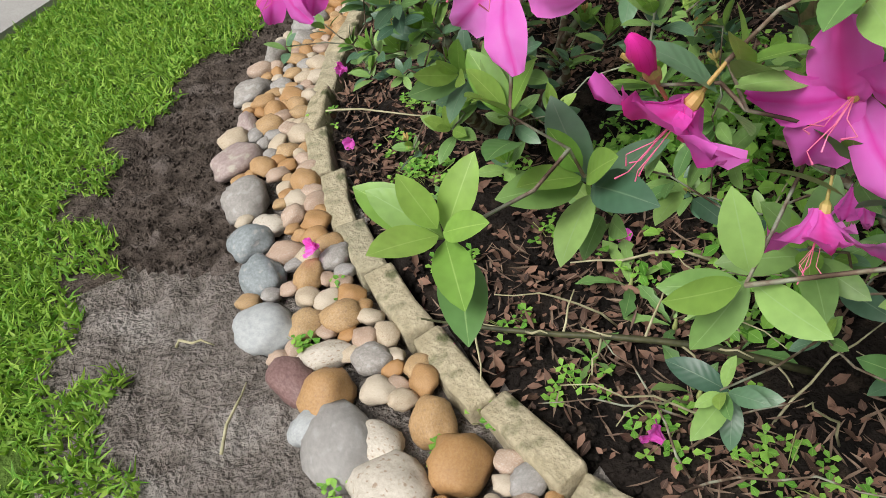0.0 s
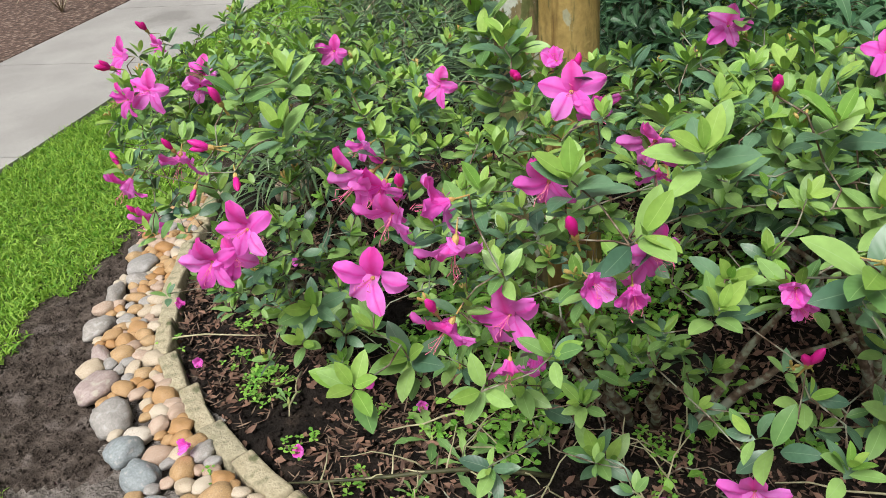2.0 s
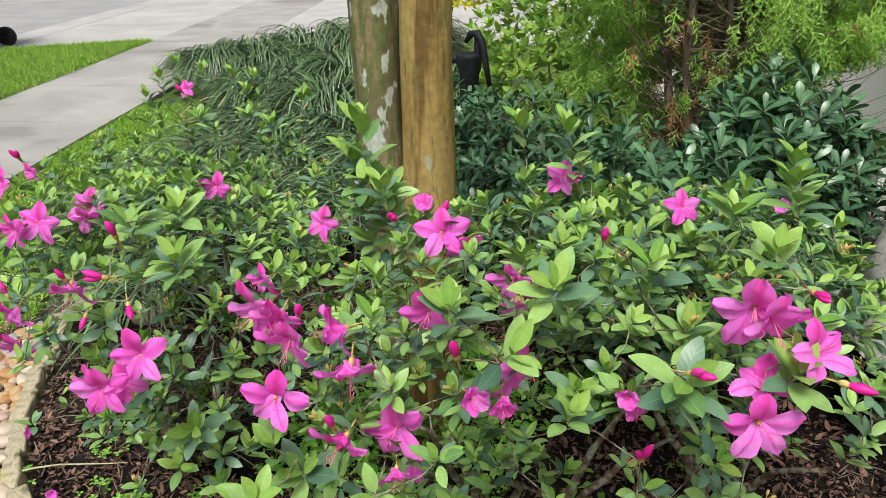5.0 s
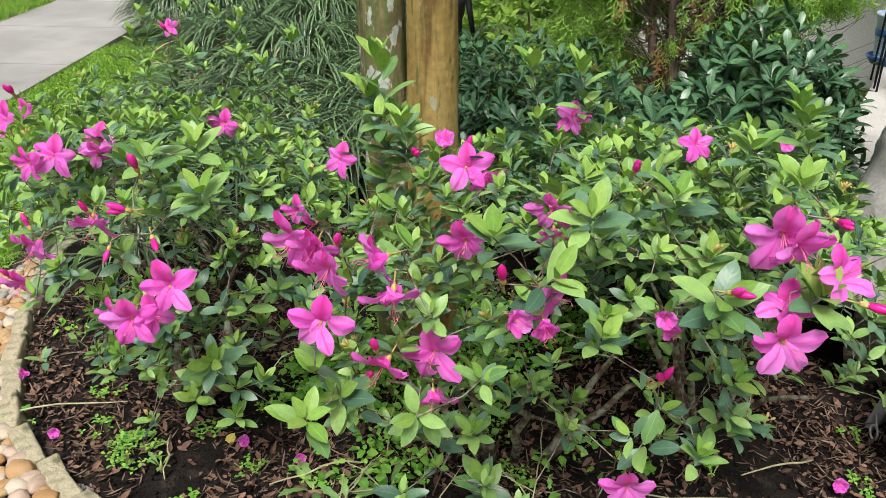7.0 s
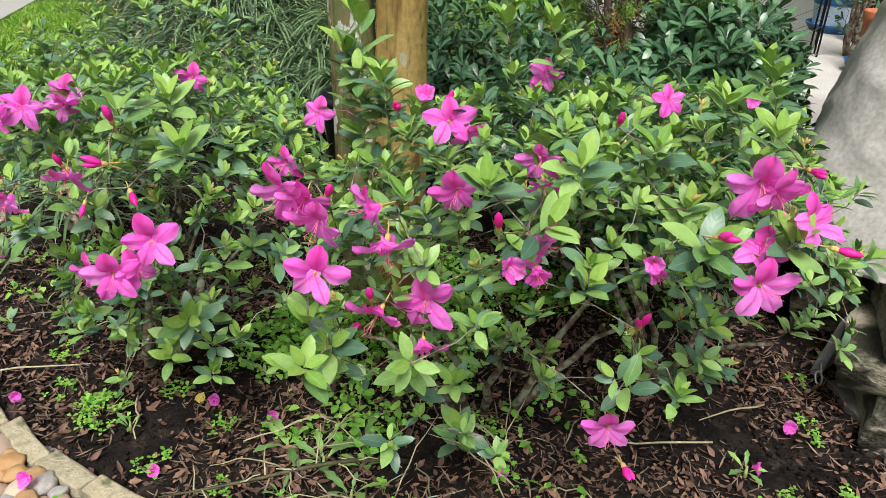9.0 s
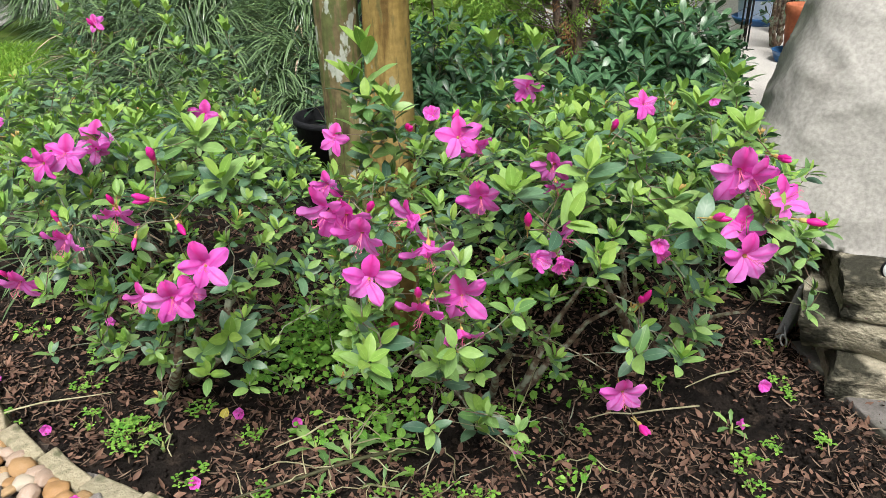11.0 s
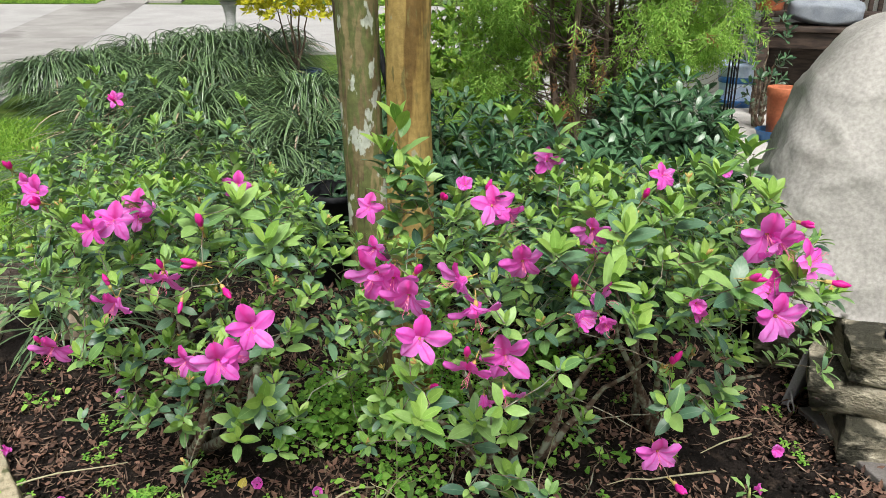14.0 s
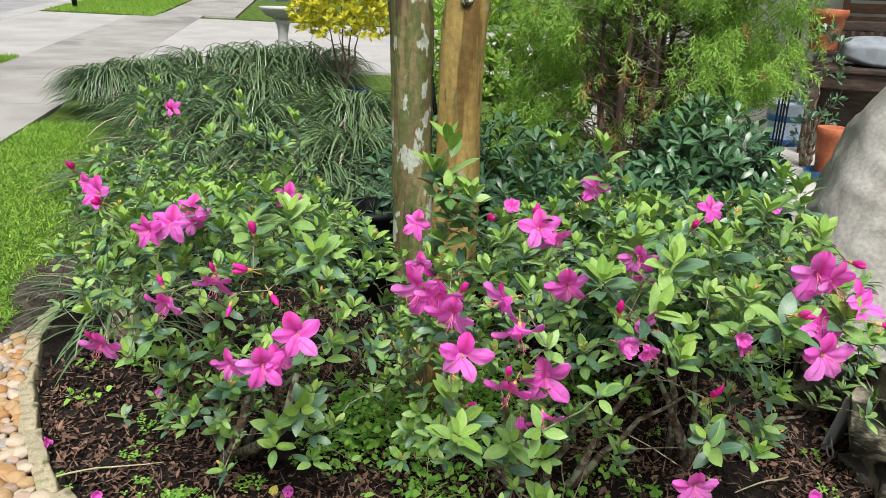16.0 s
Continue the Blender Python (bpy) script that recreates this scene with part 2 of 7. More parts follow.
M_MAUVE = material("mauve_river_stone", (0.296, 0.226, 0.217), (0.392, 0.322, 0.296), 14, 0.55, 0.2, c=(0.435, 0.392, 0.331), fine=140, bump_dist=0.001)
M_CREAM = material("cream_pebble", (0.409, 0.331, 0.235), (0.479, 0.400, 0.296), 20, 0.6, 0.2, c=(0.331, 0.244, 0.165), c_at=0.63, vary=(0.479, 0.435, 0.365), fine=120, bump_dist=0.001, c_scale=0.8)
M_DUG = material("dark_dug_earth", (0.04, 0.031, 0.025), (0.10, 0.08, 0.067), 16, 0.95, 1.0, c=(0.12, 0.10, 0.088), c_at=0.6, fine=70, bump_dist=0.02, c_scale=0.6, spec=0.15)

# more materials
def bark_material(name, a, b, patch, patch_at, moss, moss_at, lichen, lichen_at):
    """Smooth peeling bark: two tones in tall patches, flecks of moss and pale crusts of lichen."""
    m = bpy.data.materials.new(name)
    m.use_nodes = True
    nt = m.node_tree
    p = nt.nodes["Principled BSDF"]
    tc = nt.nodes.new("ShaderNodeTexCoord")

    def layer(col, scale, stretch, lo, hi, colour, detail=6.0, shift=0.0):
        mp, n, r, k = nt.nodes.new("ShaderNodeMapping"), nt.nodes.new("ShaderNodeTexNoise"), nt.nodes.new("ShaderNodeValToRGB"), mix_node(nt)
        mp.inputs["Scale"].default_value, mp.inputs["Location"].default_value = stretch, (shift, shift * 2, shift)
        nt.links.new(tc.outputs["Object"], mp.inputs[0])
        nt.links.new(mp.outputs[0], n.inputs["Vector"])
        n.inputs["Scale"].default_value, n.inputs["Detail"].default_value = scale, detail
        r.color_ramp.elements[0].position, r.color_ramp.elements[1].position = lo, hi
        nt.links.new(n.outputs["Fac"], r.inputs[0])
        nt.links.new(r.outputs[0], k.inputs["Factor"])
        nt.links.new(col, k.inputs["A"])
        k.inputs["B"].default_value = (*colour, 1)
        return k.outputs["Result"], n

    rgb = nt.nodes.new("ShaderNodeRGB")
    rgb.outputs[0].default_value = (*a, 1)
    col, _ = layer(rgb.outputs[0], 7, (1, 1, 0.35), 0.35, 0.62, b)
    col, tone = layer(col, 11, (1.3, 1.3, 0.16), patch_at, patch_at + 0.06, patch, shift=2.0)
    col, fleck = layer(col, 50, (1, 1, 0.22), moss_at, moss_at + 0.07, moss, shift=4.0)
    col, crust = layer(col, 22, (1, 1, 0.5), lichen_at, lichen_at + 0.03, lichen, 9.0, 7.3)
    fine = nt.nodes.new("ShaderNodeTexNoise")
    fine.inputs["Scale"].default_value, fine.inputs["Detail"].default_value = 48, 9
    nt.links.new(tc.outputs["Object"], fine.inputs["Vector"])
    g = mix_node(nt, 'OVERLAY')
    g.inputs["Factor"].default_value = 0.55
    nt.links.new(col, g.inputs["A"])
    nt.links.new(fine.outputs["Fac"], g.inputs["B"])
    nt.links.new(g.outputs["Result"], p.inputs["Base Color"])
    p.inputs["Roughness"].default_value, p.inputs["Specular IOR Level"].default_value = 0.7, 0.25
    add, add2, bp = nt.nodes.new("ShaderNodeMath"), nt.nodes.new("ShaderNodeMath"), nt.nodes.new("ShaderNodeBump")
    nt.links.new(tone.outputs["Fac"], add.inputs[0])
    nt.links.new(fleck.outputs["Fac"], add.inputs[1])
    nt.links.new(add.outputs[0], add2.inputs[0])
    nt.links.new(fine.outputs["Fac"], add2.inputs[1])
    nt.links.new(add2.outputs[0], bp.inputs["Height"])
    bp.inputs["Strength"].default_value, bp.inputs["Distance"].default_value = 0.6, 0.006
    nt.links.new(bp.outputs[0], p.inputs["Normal"])
    return m


M_TRUNK_TAN = bark_material("smooth_tan_bark", (0.235, 0.155, 0.042), (0.33, 0.24, 0.085), (0.13, 0.08, 0.024), 0.555, (0.15, 0.125, 0.045), 0.60, (0.30, 0.30, 0.20), 0.68)
M_TRUNK_GREY = bark_material("mossy_lichened_bark", (0.125, 0.10, 0.05), (0.20, 0.165, 0.08), (0.065, 0.045, 0.026), 0.47, (0.10, 0.115, 0.040), 0.475, (0.37, 0.40, 0.34), 0.585)
M_CYP_BARK = material("dark_cypress_bark", (0.085, 0.06, 0.046), (0.25, 0.185, 0.14), 20, 0.9, 0.8, stretch=(1, 1, 0.2))
M_BOULDER = material("sandy_grey_cast_rock", (0.335, 0.324, 0.301), (0.39, 0.377, 0.35), 3.2, 0.9, 0.35, c=(0.305, 0.292, 0.268), c_at=0.62, fine=70, bump_dist=0.006, c_scale=1.6, spec=0.15)
M_LEDGE = material("weathered_limestone", (0.20, 0.18, 0.125), (0.40, 0.365, 0.275), 8, 0.9, 1.0, c=(0.035, 0.034, 0.022), c_at=0.515, fine=60, bump_dist=0.014, c_scale=0.8, stretch=(1, 1, 1.8))
M_PAVER = material("grey_paver", (0.13, 0.12, 0.112), (0.21, 0.197, 0.185), 9, 0.9, 0.6, c=(0.09, 0.09, 0.07), fine=140, bump_dist=0.004)
M_PATIO = material("patio_concrete", (0.46, 0.44, 0.41), (0.54, 0.52, 0.49), 3, 0.85, 0.3, c=(0.38, 0.36, 0.34), fine=120)
M_TERRA = material("terracotta", (0.34, 0.095, 0.04), (0.44, 0.14, 0.065), 12, 0.75, 0.2, c=(0.55, 0.28, 0.18), c_at=0.66)
M_BLUE = material("blue_plastic", (0.02, 0.09, 0.24), (0.03, 0.12, 0.30), 10, 0.4, 0.05)
M_NAVY = material("navy_glaze", (0.010, 0.028, 0.085), (0.016, 0.04, 0.12), 10, 0.3, 0.05)
M_PALE_BLUE = material("pale_blue_plastic", (0.48, 0.60, 0.76), (0.56, 0.67, 0.82), 8, 0.5, 0.05)
M_BLACK = material("black_paint", (0.006, 0.007, 0.009), (0.014, 0.015, 0.018), 30, 0.65, 0.2, spec=0.25)
M_BIN = material("dark_grey_plastic", (0.014, 0.015, 0.017), (0.024, 0.025, 0.027), 12, 0.5, 0.1)
M_WHITE_PAINT = material("white_render", (0.50, 0.50, 0.49), (0.57, 0.565, 0.55), 3, 0.85, 0.2, fine=90)
# dark brown, lowered further for the black shade under the bench seat
M_BENCH = material("dark_wood", (0.022, 0.014, 0.010), (0.07, 0.047, 0.035), 9, 0.6, 0.4, stretch=(6, 1, 6))
M_CHAIR = material("brown_stained_wood", (0.11, 0.06, 0.035), (0.19, 0.11, 0.07), 9, 0.6, 0.4, stretch=(6, 1, 6))
M_CUSHION = material("grey_blue_cloth", (0.20, 0.225, 0.26), (0.27, 0.30, 0.335), 14, 0.9, 0.3, fine=200)
M_METAL = material("dull_steel", (0.4, 0.41, 0.42), (0.55, 0.56, 0.57), 30, 0.35, 0.1, metal=0.8)
M_BATH = material("grey_cast_stone", (0.4, 0.41, 0.40), (0.5, 0.51, 0.5), 9, 0.8, 0.3)
M_PAPER = material("white_sticker", (0.7, 0.72, 0.73), (0.75, 0.77, 0.78), 9, 0.6, 0)
M_HOUSE = material("far_brick_wall", (0.30, 0.17, 0.13), (0.4, 0.26, 0.2), 6, 0.9, 0.2)


# ---- building helpers ----
def mesh_object(name, verts, faces, mats, parent=None, uvs=None, index=None, smooth=True, label=""):
    me = bpy.data.meshes.new(name)
    me.from_pydata([tuple(v) for v in verts] if not isinstance(verts, np.ndarray) else verts.tolist(), [], faces.tolist() if isinstance(faces, np.ndarray) else faces)
    for m in (mats if isinstance(mats, (list, tuple)) else [mats]):
        me.materials.append(m)
    if uvs is not None:
        layer = me.uv_layers.new(name="UVMap")
        loops = np.zeros(len(me.loops), dtype=np.int32)
        me.loops.foreach_get("vertex_index", loops)
        layer.data.foreach_set("uv", np.asarray(uvs, dtype=np.float32)[loops].ravel())
    if index is not None:
        me.polygons.foreach_set("material_index", np.asarray(index, dtype=np.int32))
    if smooth:
        me.polygons.foreach_set("use_smooth", np.ones(len(me.polygons), dtype=bool))
    me.update()
    ob = new(name, me)
    if parent:
        ob.parent = parent
    if label:
        tagged(ob, label)
    return ob


def part(name, bm, mat, parent=None, label="", smooth=True):
    me = bpy.data.meshes.new(name)
    bm.normal_update()
    bm.to_mesh(me)
    bm.free()
    me.materials.append(mat)
    if smooth:
        me.polygons.foreach_set("use_smooth", np.ones(len(me.polygons), dtype=bool))
    ob = new(name, me)
    if parent:
        ob.parent = parent
    if label:
        tagged(ob, label)
    return ob


def shared(name, data, m, parent=None):
    ob = new(name, data)
    if parent:
        ob.parent = parent
    ob.matrix_basis = m
    return ob


def empty(name, place, label, category, group="", kind=""):
    ob = new(name)
    ob.empty_display_size = 0.05
    ob.location = place
    return tagged(ob, label, category, group, kind)


def box(bm, size, at=(0, 0, 0), turn=None, bevel=0.0, segments=2):
    m = Matrix.Translation(at) @ (turn if turn else Matrix())
    made = bmesh.ops.create_cube(bm, size=1.0, matrix=m @ Matrix.Diagonal((*size, 1)))
    if bevel:
        edges = list({e for v in made["verts"] for e in v.link_edges})
        bmesh.ops.bevel(bm, geom=edges, offset=bevel, segments=segments, affect='EDGES', profile=0.6)
    return bm


def lathe(bm, profile, sides=24, at=(0, 0, 0), turn=None, cap=True):
    m = Matrix.Translation(at) @ (turn if turn else Matrix())
    rings = []
    for r, z in profile:
        rings.append([bm.verts.new(m @ Vector((r * math.cos(2 * math.pi * i / sides), r * math.sin(2 * math.pi * i / sides), z))) for i in range(sides)])
    for a, b in zip(rings, rings[1:]):
        for i in range(sides):
            bm.faces.new((a[i], a[(i + 1) % sides], b[(i + 1) % sides], b[i]))
    if cap:
        bm.faces.new(list(reversed(rings[0])))
        bm.faces.new(rings[-1])
    return bm


def tube(bm, pts, radii, sides=6, cap=True):
    """A tapering tube along points."""
    pts = [Vector(p) for p in pts]
    rings, side = [], None
    for i, p in enumerate(pts):
        way = (pts[min(i + 1, len(pts) - 1)] - pts[max(i - 1, 0)])
        way = way.normalized() if way.length > 1e-9 else Vector((0, 0, 1))
        if side is None:
            side = way.orthogonal().normalized()
        side = (side - way * side.dot(way))
        side = side.normalized() if side.length > 1e-6 else way.orthogonal().normalized()
        up = way.cross(side)
        r = radii[i] if isinstance(radii, (list, tuple)) else radii
        rings.append([bm.verts.new(p + (side * math.cos(2 * math.pi * k / sides) + up * math.sin(2 * math.pi * k / sides)) * r) for k in range(sides)])
    for a, b in zip(rings, rings[1:]):
        for k in range(sides):
            bm.faces.new((a[k], a[(k + 1) % sides], b[(k + 1) % sides], b[k]))
    if cap:
        bm.faces.new(list(reversed(rings[0])))
        bm.faces.new(rings[-1])
    return bm


def roughen(bm, amount, scale, seed=0.0, sharp=1.0):
    for v in bm.verts:
        n = noise.noise_vector(v.co * scale + Vector((seed, seed * 1.7, -seed)))
        v.co += n * amount
    return bm


def bent(a, b, sag=0.0, n=4, wiggle=0.0, rng=random):
    """Points from a to b that bow by sag and wander a little."""
    a, b = Vector(a), Vector(b)
    out = []
    for i in range(n + 1):
        t = i / n
        p = a.lerp(b, t) + Vector((0, 0, -sag * 4 * t * (1 - t)))
        if 0 < i < n:
            p += Vector((rng.uniform(-1, 1), rng.uniform(-1, 1), rng.uniform(-1, 1))) * wiggle
        out.append(p)
    return out


# ---- the lie of the land ----
def rise(x, y):
    """Height of the yard: level at the bed, then a gentle slope up to the street."""
    s = 0.55 * x + 0.835 * y - 2.4
    return 0.05 * np.where(s > 0, s, 0.0)


def to_street(x, y):
    """Metres along the pavement, and away from the house."""
    return 0.83 * x + 0.558 * y, -0.558 * x + 0.83 * y


def from_street(a, b):
    return 0.83 * a - 0.558 * b, 0.558 * a + 0.83 * b


EDGE_Y = (0.0, 0.3, 0.48, 0.64, 0.8, 0.95, 1.1, 1.3, 1.6, 1.75, 1.9, 2.1, 2.35, 2.7, 3.1, 3.3, 3.6, 4.0, 5.0, 6.0)
EDGE_X = (0.62, 0.40, 0.31, 0.275, 0.25, 0.235, 0.225, 0.235, 0.285, 0.33, 0.41, 0.535, 0.72, 1.04, 1.56, 1.8, 2.45, 2.8, 3.75, 4.25)
STONE_Y = (0.2, 0.5, 0.74, 0.92, 1.06, 1.22, 1.52, 1.85, 2.13, 2.29, 2.52, 2.9)
STONE_X = (0.25, 0.0, -0.10, -0.11, -0.11, -0.11, -0.05, 0.02, 0.16, 0.31, 0.48, 0.85)
LAWN_Y = (0.0, 0.5, 0.9, 1.32, 1.61, 1.97, 2.24, 2.40, 2.6, 2.9, 3.3, 3.6, 4.0, 5.0, 6.0)
LAWN_X = (0.0, -0.3, -0.34, -0.30, -0.31, -0.22, -0.04, 0.2, 0.5, 1.0, 1.6, 2.4, 2.75, 3.7, 4.2)


def edge_x(y):
    return np.interp(y, EDGE_Y, EDGE_X)


def stone_x(y):
    return np.interp(y, STONE_Y, STONE_X)


def lawn_x(y):
    return np.interp(y, LAWN_Y, LAWN_X) + 0.03 * np.sin(y * 9.0) + 0.02 * np.sin(y * 23.0)


def region(x, y):
    """What covers the ground there: 0 plain ground, 1 soil bed, 2 dirt, 3 lawn, 4 mulch across the pavement."""
    a, b = to_street(x, y)
    out = np.zeros_like(x, dtype=int)
    rim = 2.0 + 0.11 * np.clip(a - 3.4, 0, 3.2)
    bed = (x > edge_x(y)) & (b < rim) & (x < 7.5)
    lawn = (x <= lawn_x(y)) & (b < 3.0) & (a < 6.0)
    dirt = (x > lawn_x(y)) & (x <= edge_x(y)) & (b < 3.0)
    back_lawn = (b >= rim) & (b < 3.0) & (a < 6.45) & (y > 2.2)
    out[bed], out[dirt], out[lawn], out[back_lawn] = 1, 2, 3, 3
    out[(b > 4.43) & (b < 6.1) & (a < 6.1)] = 4
    out[(b > 4.43) & (b < 6.1) & (a >= 6.1) & (a < 10.35 - 0.46 * (b - 4.43))] = 3
    out[(y < 0.15) & (x < 0.5)] = 3
    out[(out == 2) & (y > 1.5 + 0.1 * np.sin(x * 14.0) + 0.05 * np.sin(y * 31 + x * 20))] = 5
    return out


def lumps(x, y, size, amount):
    return np.array([noise.fractal(Vector((px * size, py * size, 3.1)), 1.0, 2.0, 3) for px, py in zip(x, y)]) * amount


def build_ground():
    step = 0.021
    xs, ys = np.arange(-2.4, 3.6, step), np.arange(-1.6, 5.2, step)
    gx, gy = np.meshgrid(xs, ys, indexing="ij")
    fx, fy = gx.ravel(), gy.ravel()
    reg_v = region(fx, fy)
    z = rise(fx, fy)
    bump = lumps(fx, fy, 9.0, 0.018) + lumps(fx + 9, fy, 30.0, 0.007)
    clods = lumps(fx, fy + 5, 22.0, 0.022)
    z = z + np.where((reg_v == 1) | (reg_v == 2), bump, bump * 0.3) + np.where(reg_v == 5, clods, 0.0)
    z = z + np.where((reg_v == 2) | (reg_v == 5), -0.012, 0.0)
    nx, ny = len(xs), len(ys)
    idx = np.arange(nx * ny).reshape(nx, ny)
    quads = np.stack((idx[:-1, :-1], idx[1:, :-1], idx[1:, 1:], idx[:-1, 1:]), axis=-1).reshape(-1, 4)
    cx, cy = fx[quads].mean(axis=1), fy[quads].mean(axis=1)
    reg = region(cx, cy)
    ragged = cx > lawn_x(cy) - 0.16
    reg = np.where((reg == 3) & ragged & (cy > 0.2) & (to_street(cx, cy)[1] < 2.05), np.where(cy > 1.5, 5, 2), reg)
    pts = np.stack((fx, fy, z), axis=1)
    info = {0: ("ground", M_DIRT, "bare sandy ground round the flower bed", "ground"),
            1: ("soil_bed", M_SOIL, "dark damp soil of the flower bed", "soil"),
            2: ("dirt_strip", M_DIRT, "trodden grey sandy dirt beside the pebble border", "dirt"),
            5: ("dug_earth", M_DUG, "freshly dug dark lumpy earth beside the pebble border", "earth"),
            3: ("lawn", M_TURF, "short green lawn", "lawn")}
    for k, (name, mat, label, cat) in info.items():
        pick = quads[reg == k]
        if not len(pick):
            continue
        used, inv = np.unique(pick, return_inverse=True)
        tagged(mesh_object(name, pts[used], inv.reshape(-1, 4), mat), label, cat, kind="structure")
    # the land beyond, one coarse sheet to the horizon with a hole for the fine part
    edge = [-400, -120, -40, -12, -5, -2.4, 3.6, 6, 9, 13, 20, 40, 120, 400]
    edy = [-400, -120, -40, -12, -5, -1.6, 5.2, 7, 10, 14, 20, 40, 120, 400]
    verts, faces, num = [], [], {}
    for i, x in enumerate(edge):
        for j, y in enumerate(edy):
            num[i, j] = len(verts)
            s = min(0.55 * x + 0.835 * y, 26.0)
            verts.append((x, y, max(0.0, 0.05 * (s - 2.4)) - (0.02 if max(abs(x), abs(y)) > 6 else 0.004)))
    for i in range(len(edge) - 1):
        for j in range(len(edy) - 1):
            if edge[i] >= -2.4 and edge[i + 1] <= 3.6 and edy[j] >= -1.6 and edy[j + 1] <= 5.2:
                continue
            faces.append((num[i, j], num[i + 1, j], num[i + 1, j + 1], num[i, j + 1]))
    tagged(mesh_object("ground", verts, faces, M_TURF, smooth=False), "wide grassy land of the neighbourhood", "ground", kind="structure")


def slab(name, corners, thick, mat, label, category, lift=0.02, parent=None, cuts=10):
    """A sheet over the sloping ground between street coordinates (a0, a1, b0, b1), with thickness."""
    a0, a1, b0, b1 = corners
    bm = bmesh.new()
    rows = []
    n = max(1, int((a1 - a0) / 1.0)) if cuts else 1
    for i in range(n + 1):
        a = a0 + (a1 - a0) * i / n
        row = []
        for b in (b0, b1):
            x, y = from_street(a, b)
            row.append((x, y, float(rise(np.array(x), np.array(y))) + lift))
        rows.append(row)
    top = [[bm.verts.new(p) for p in r] for r in rows]
    low = [[bm.verts.new((p[0], p[1], p[2] - thick)) for p in r] for r in rows]
    for i in range(n):
        bm.faces.new((top[i][0], top[i + 1][0], top[i + 1][1], top[i][1]))
        bm.faces.new((top[i][0], low[i][0], low[i + 1][0], top[i + 1][0]))
        bm.faces.new((top[i][1], top[i + 1][1], low[i + 1][1], low[i][1]))
    bm.faces.new((top[0][0], top[0][1], low[0][1], low[0][0]))
    bm.faces.new((top[n][0], low[n][0], low[n][1], top[n][1]))
    ob = part(name, bm, mat, parent, smooth=False)
    if label:
        tagged(ob, label, category, kind="structure")
    return ob


def build_paths():
    base = slab("pavement", (-9, 26, 3.02, 4.42), 0.06, M_CONCRETE, "grey concrete pavement slabs along the yard", "pavement", lift=0.004)
    a = -8.0
    while a < 17.2:
        slab("paving_slab", (a + 0.006, a + 1.514, 3.0, 4.43), 0.05, M_CONCRETE, "", "", lift=0.024, parent=base, cuts=2)
        a += 1.52
    while a < 26:
        slab("paving_slab", (a + 0.006, a + 1.514, 2.3, 3.9), 0.05, M_CONCRETE, "", "", lift=0.024, parent=base, cuts=2)
        a += 1.52
    slab("driveway", (10.2, 17.1, -8.0, 3.0), 0.05, M_PALE_CONCRETE, "pale concrete driveway", "driveway", lift=0.02)
    slab("driveway_apron", (9.3, 17.1, 4.43, 6.3), 0.05, M_PALE_CONCRETE, "pale concrete driveway apron at the street", "driveway", lift=0.012)
    slab("kerb", (-9, 40, 6.3, 6.75), 0.1, M_PALE_CONCRETE, "low rolled concrete kerb", "kerb", lift=0.016)
    slab("road", (-30, 60, 6.75, 14.0), 0.1, M_ROAD, "smooth grey asphalt street", "road", lift=-0.01)
    slab("lawn", (17.1, 40, 3.95, 6.25), 0.05, M_TURF, "green lawn strip by the street", "lawn", lift=0.03)
    slab("lawn", (17.3, 40, -6, 2.2), 0.05, M_TURF, "green lawn beside the driveway", "lawn", lift=0.03)
    # mulch bed and lawn strip across the pavement
    slab("mulch_bed", (-6, 7.9, 4.43, 6.3), 0.05, M_MULCH, "brown bark mulch bed", "mulch", lift=0.03)
    bm = bmesh.new()
    rows = []
    n = 14
    for i in range(n + 1):
        t = i / n
        b = 4.45 + (6.28 - 4.45) * t
        a1 = 10.3 - 0.92 * t
        a0 = 6.5 + 1.2 * t
        rows.append([(a0 + (a1 - a0) * k / 12, b) for k in range(13)])
    vs = []
    for r in rows:
        line = []
        for a, b in r:
            x, y = from_street(a, b)
            line.append(bm.verts.new((x, y, float(rise(np.array(x), np.array(y))) + 0.045 + 0.008 * noise.noise(Vector((x * 4, y * 4, 0))))))
        vs.append(line)
    for i in range(n):
        for k in range(12):
            bm.faces.new((vs[i][k], vs[i][k + 1], vs[i + 1][k + 1], vs[i + 1][k]))
    border = [vs[0][k] for k in range(13)] + [vs[i][12] for i in range(1, n + 1)]
    low = [bm.verts.new(v.co - Vector((0, 0, 0.06))) for v in border]
    for i in range(len(border) - 1):
        bm.faces.new((border[i + 1], border[i], low[i], low[i + 1]))
    tagged(part("lawn", bm, M_TURF), "bright green lawn strip between pavement and street", "lawn", kind="structure")


build_ground()
build_paths()


# ---- edging blocks and pebbles ----
def curve_points(n=400):
    ys = np.linspace(0.05, 2.9, n)
    return np.stack((edge_x(ys) - 0.04, ys), axis=1)


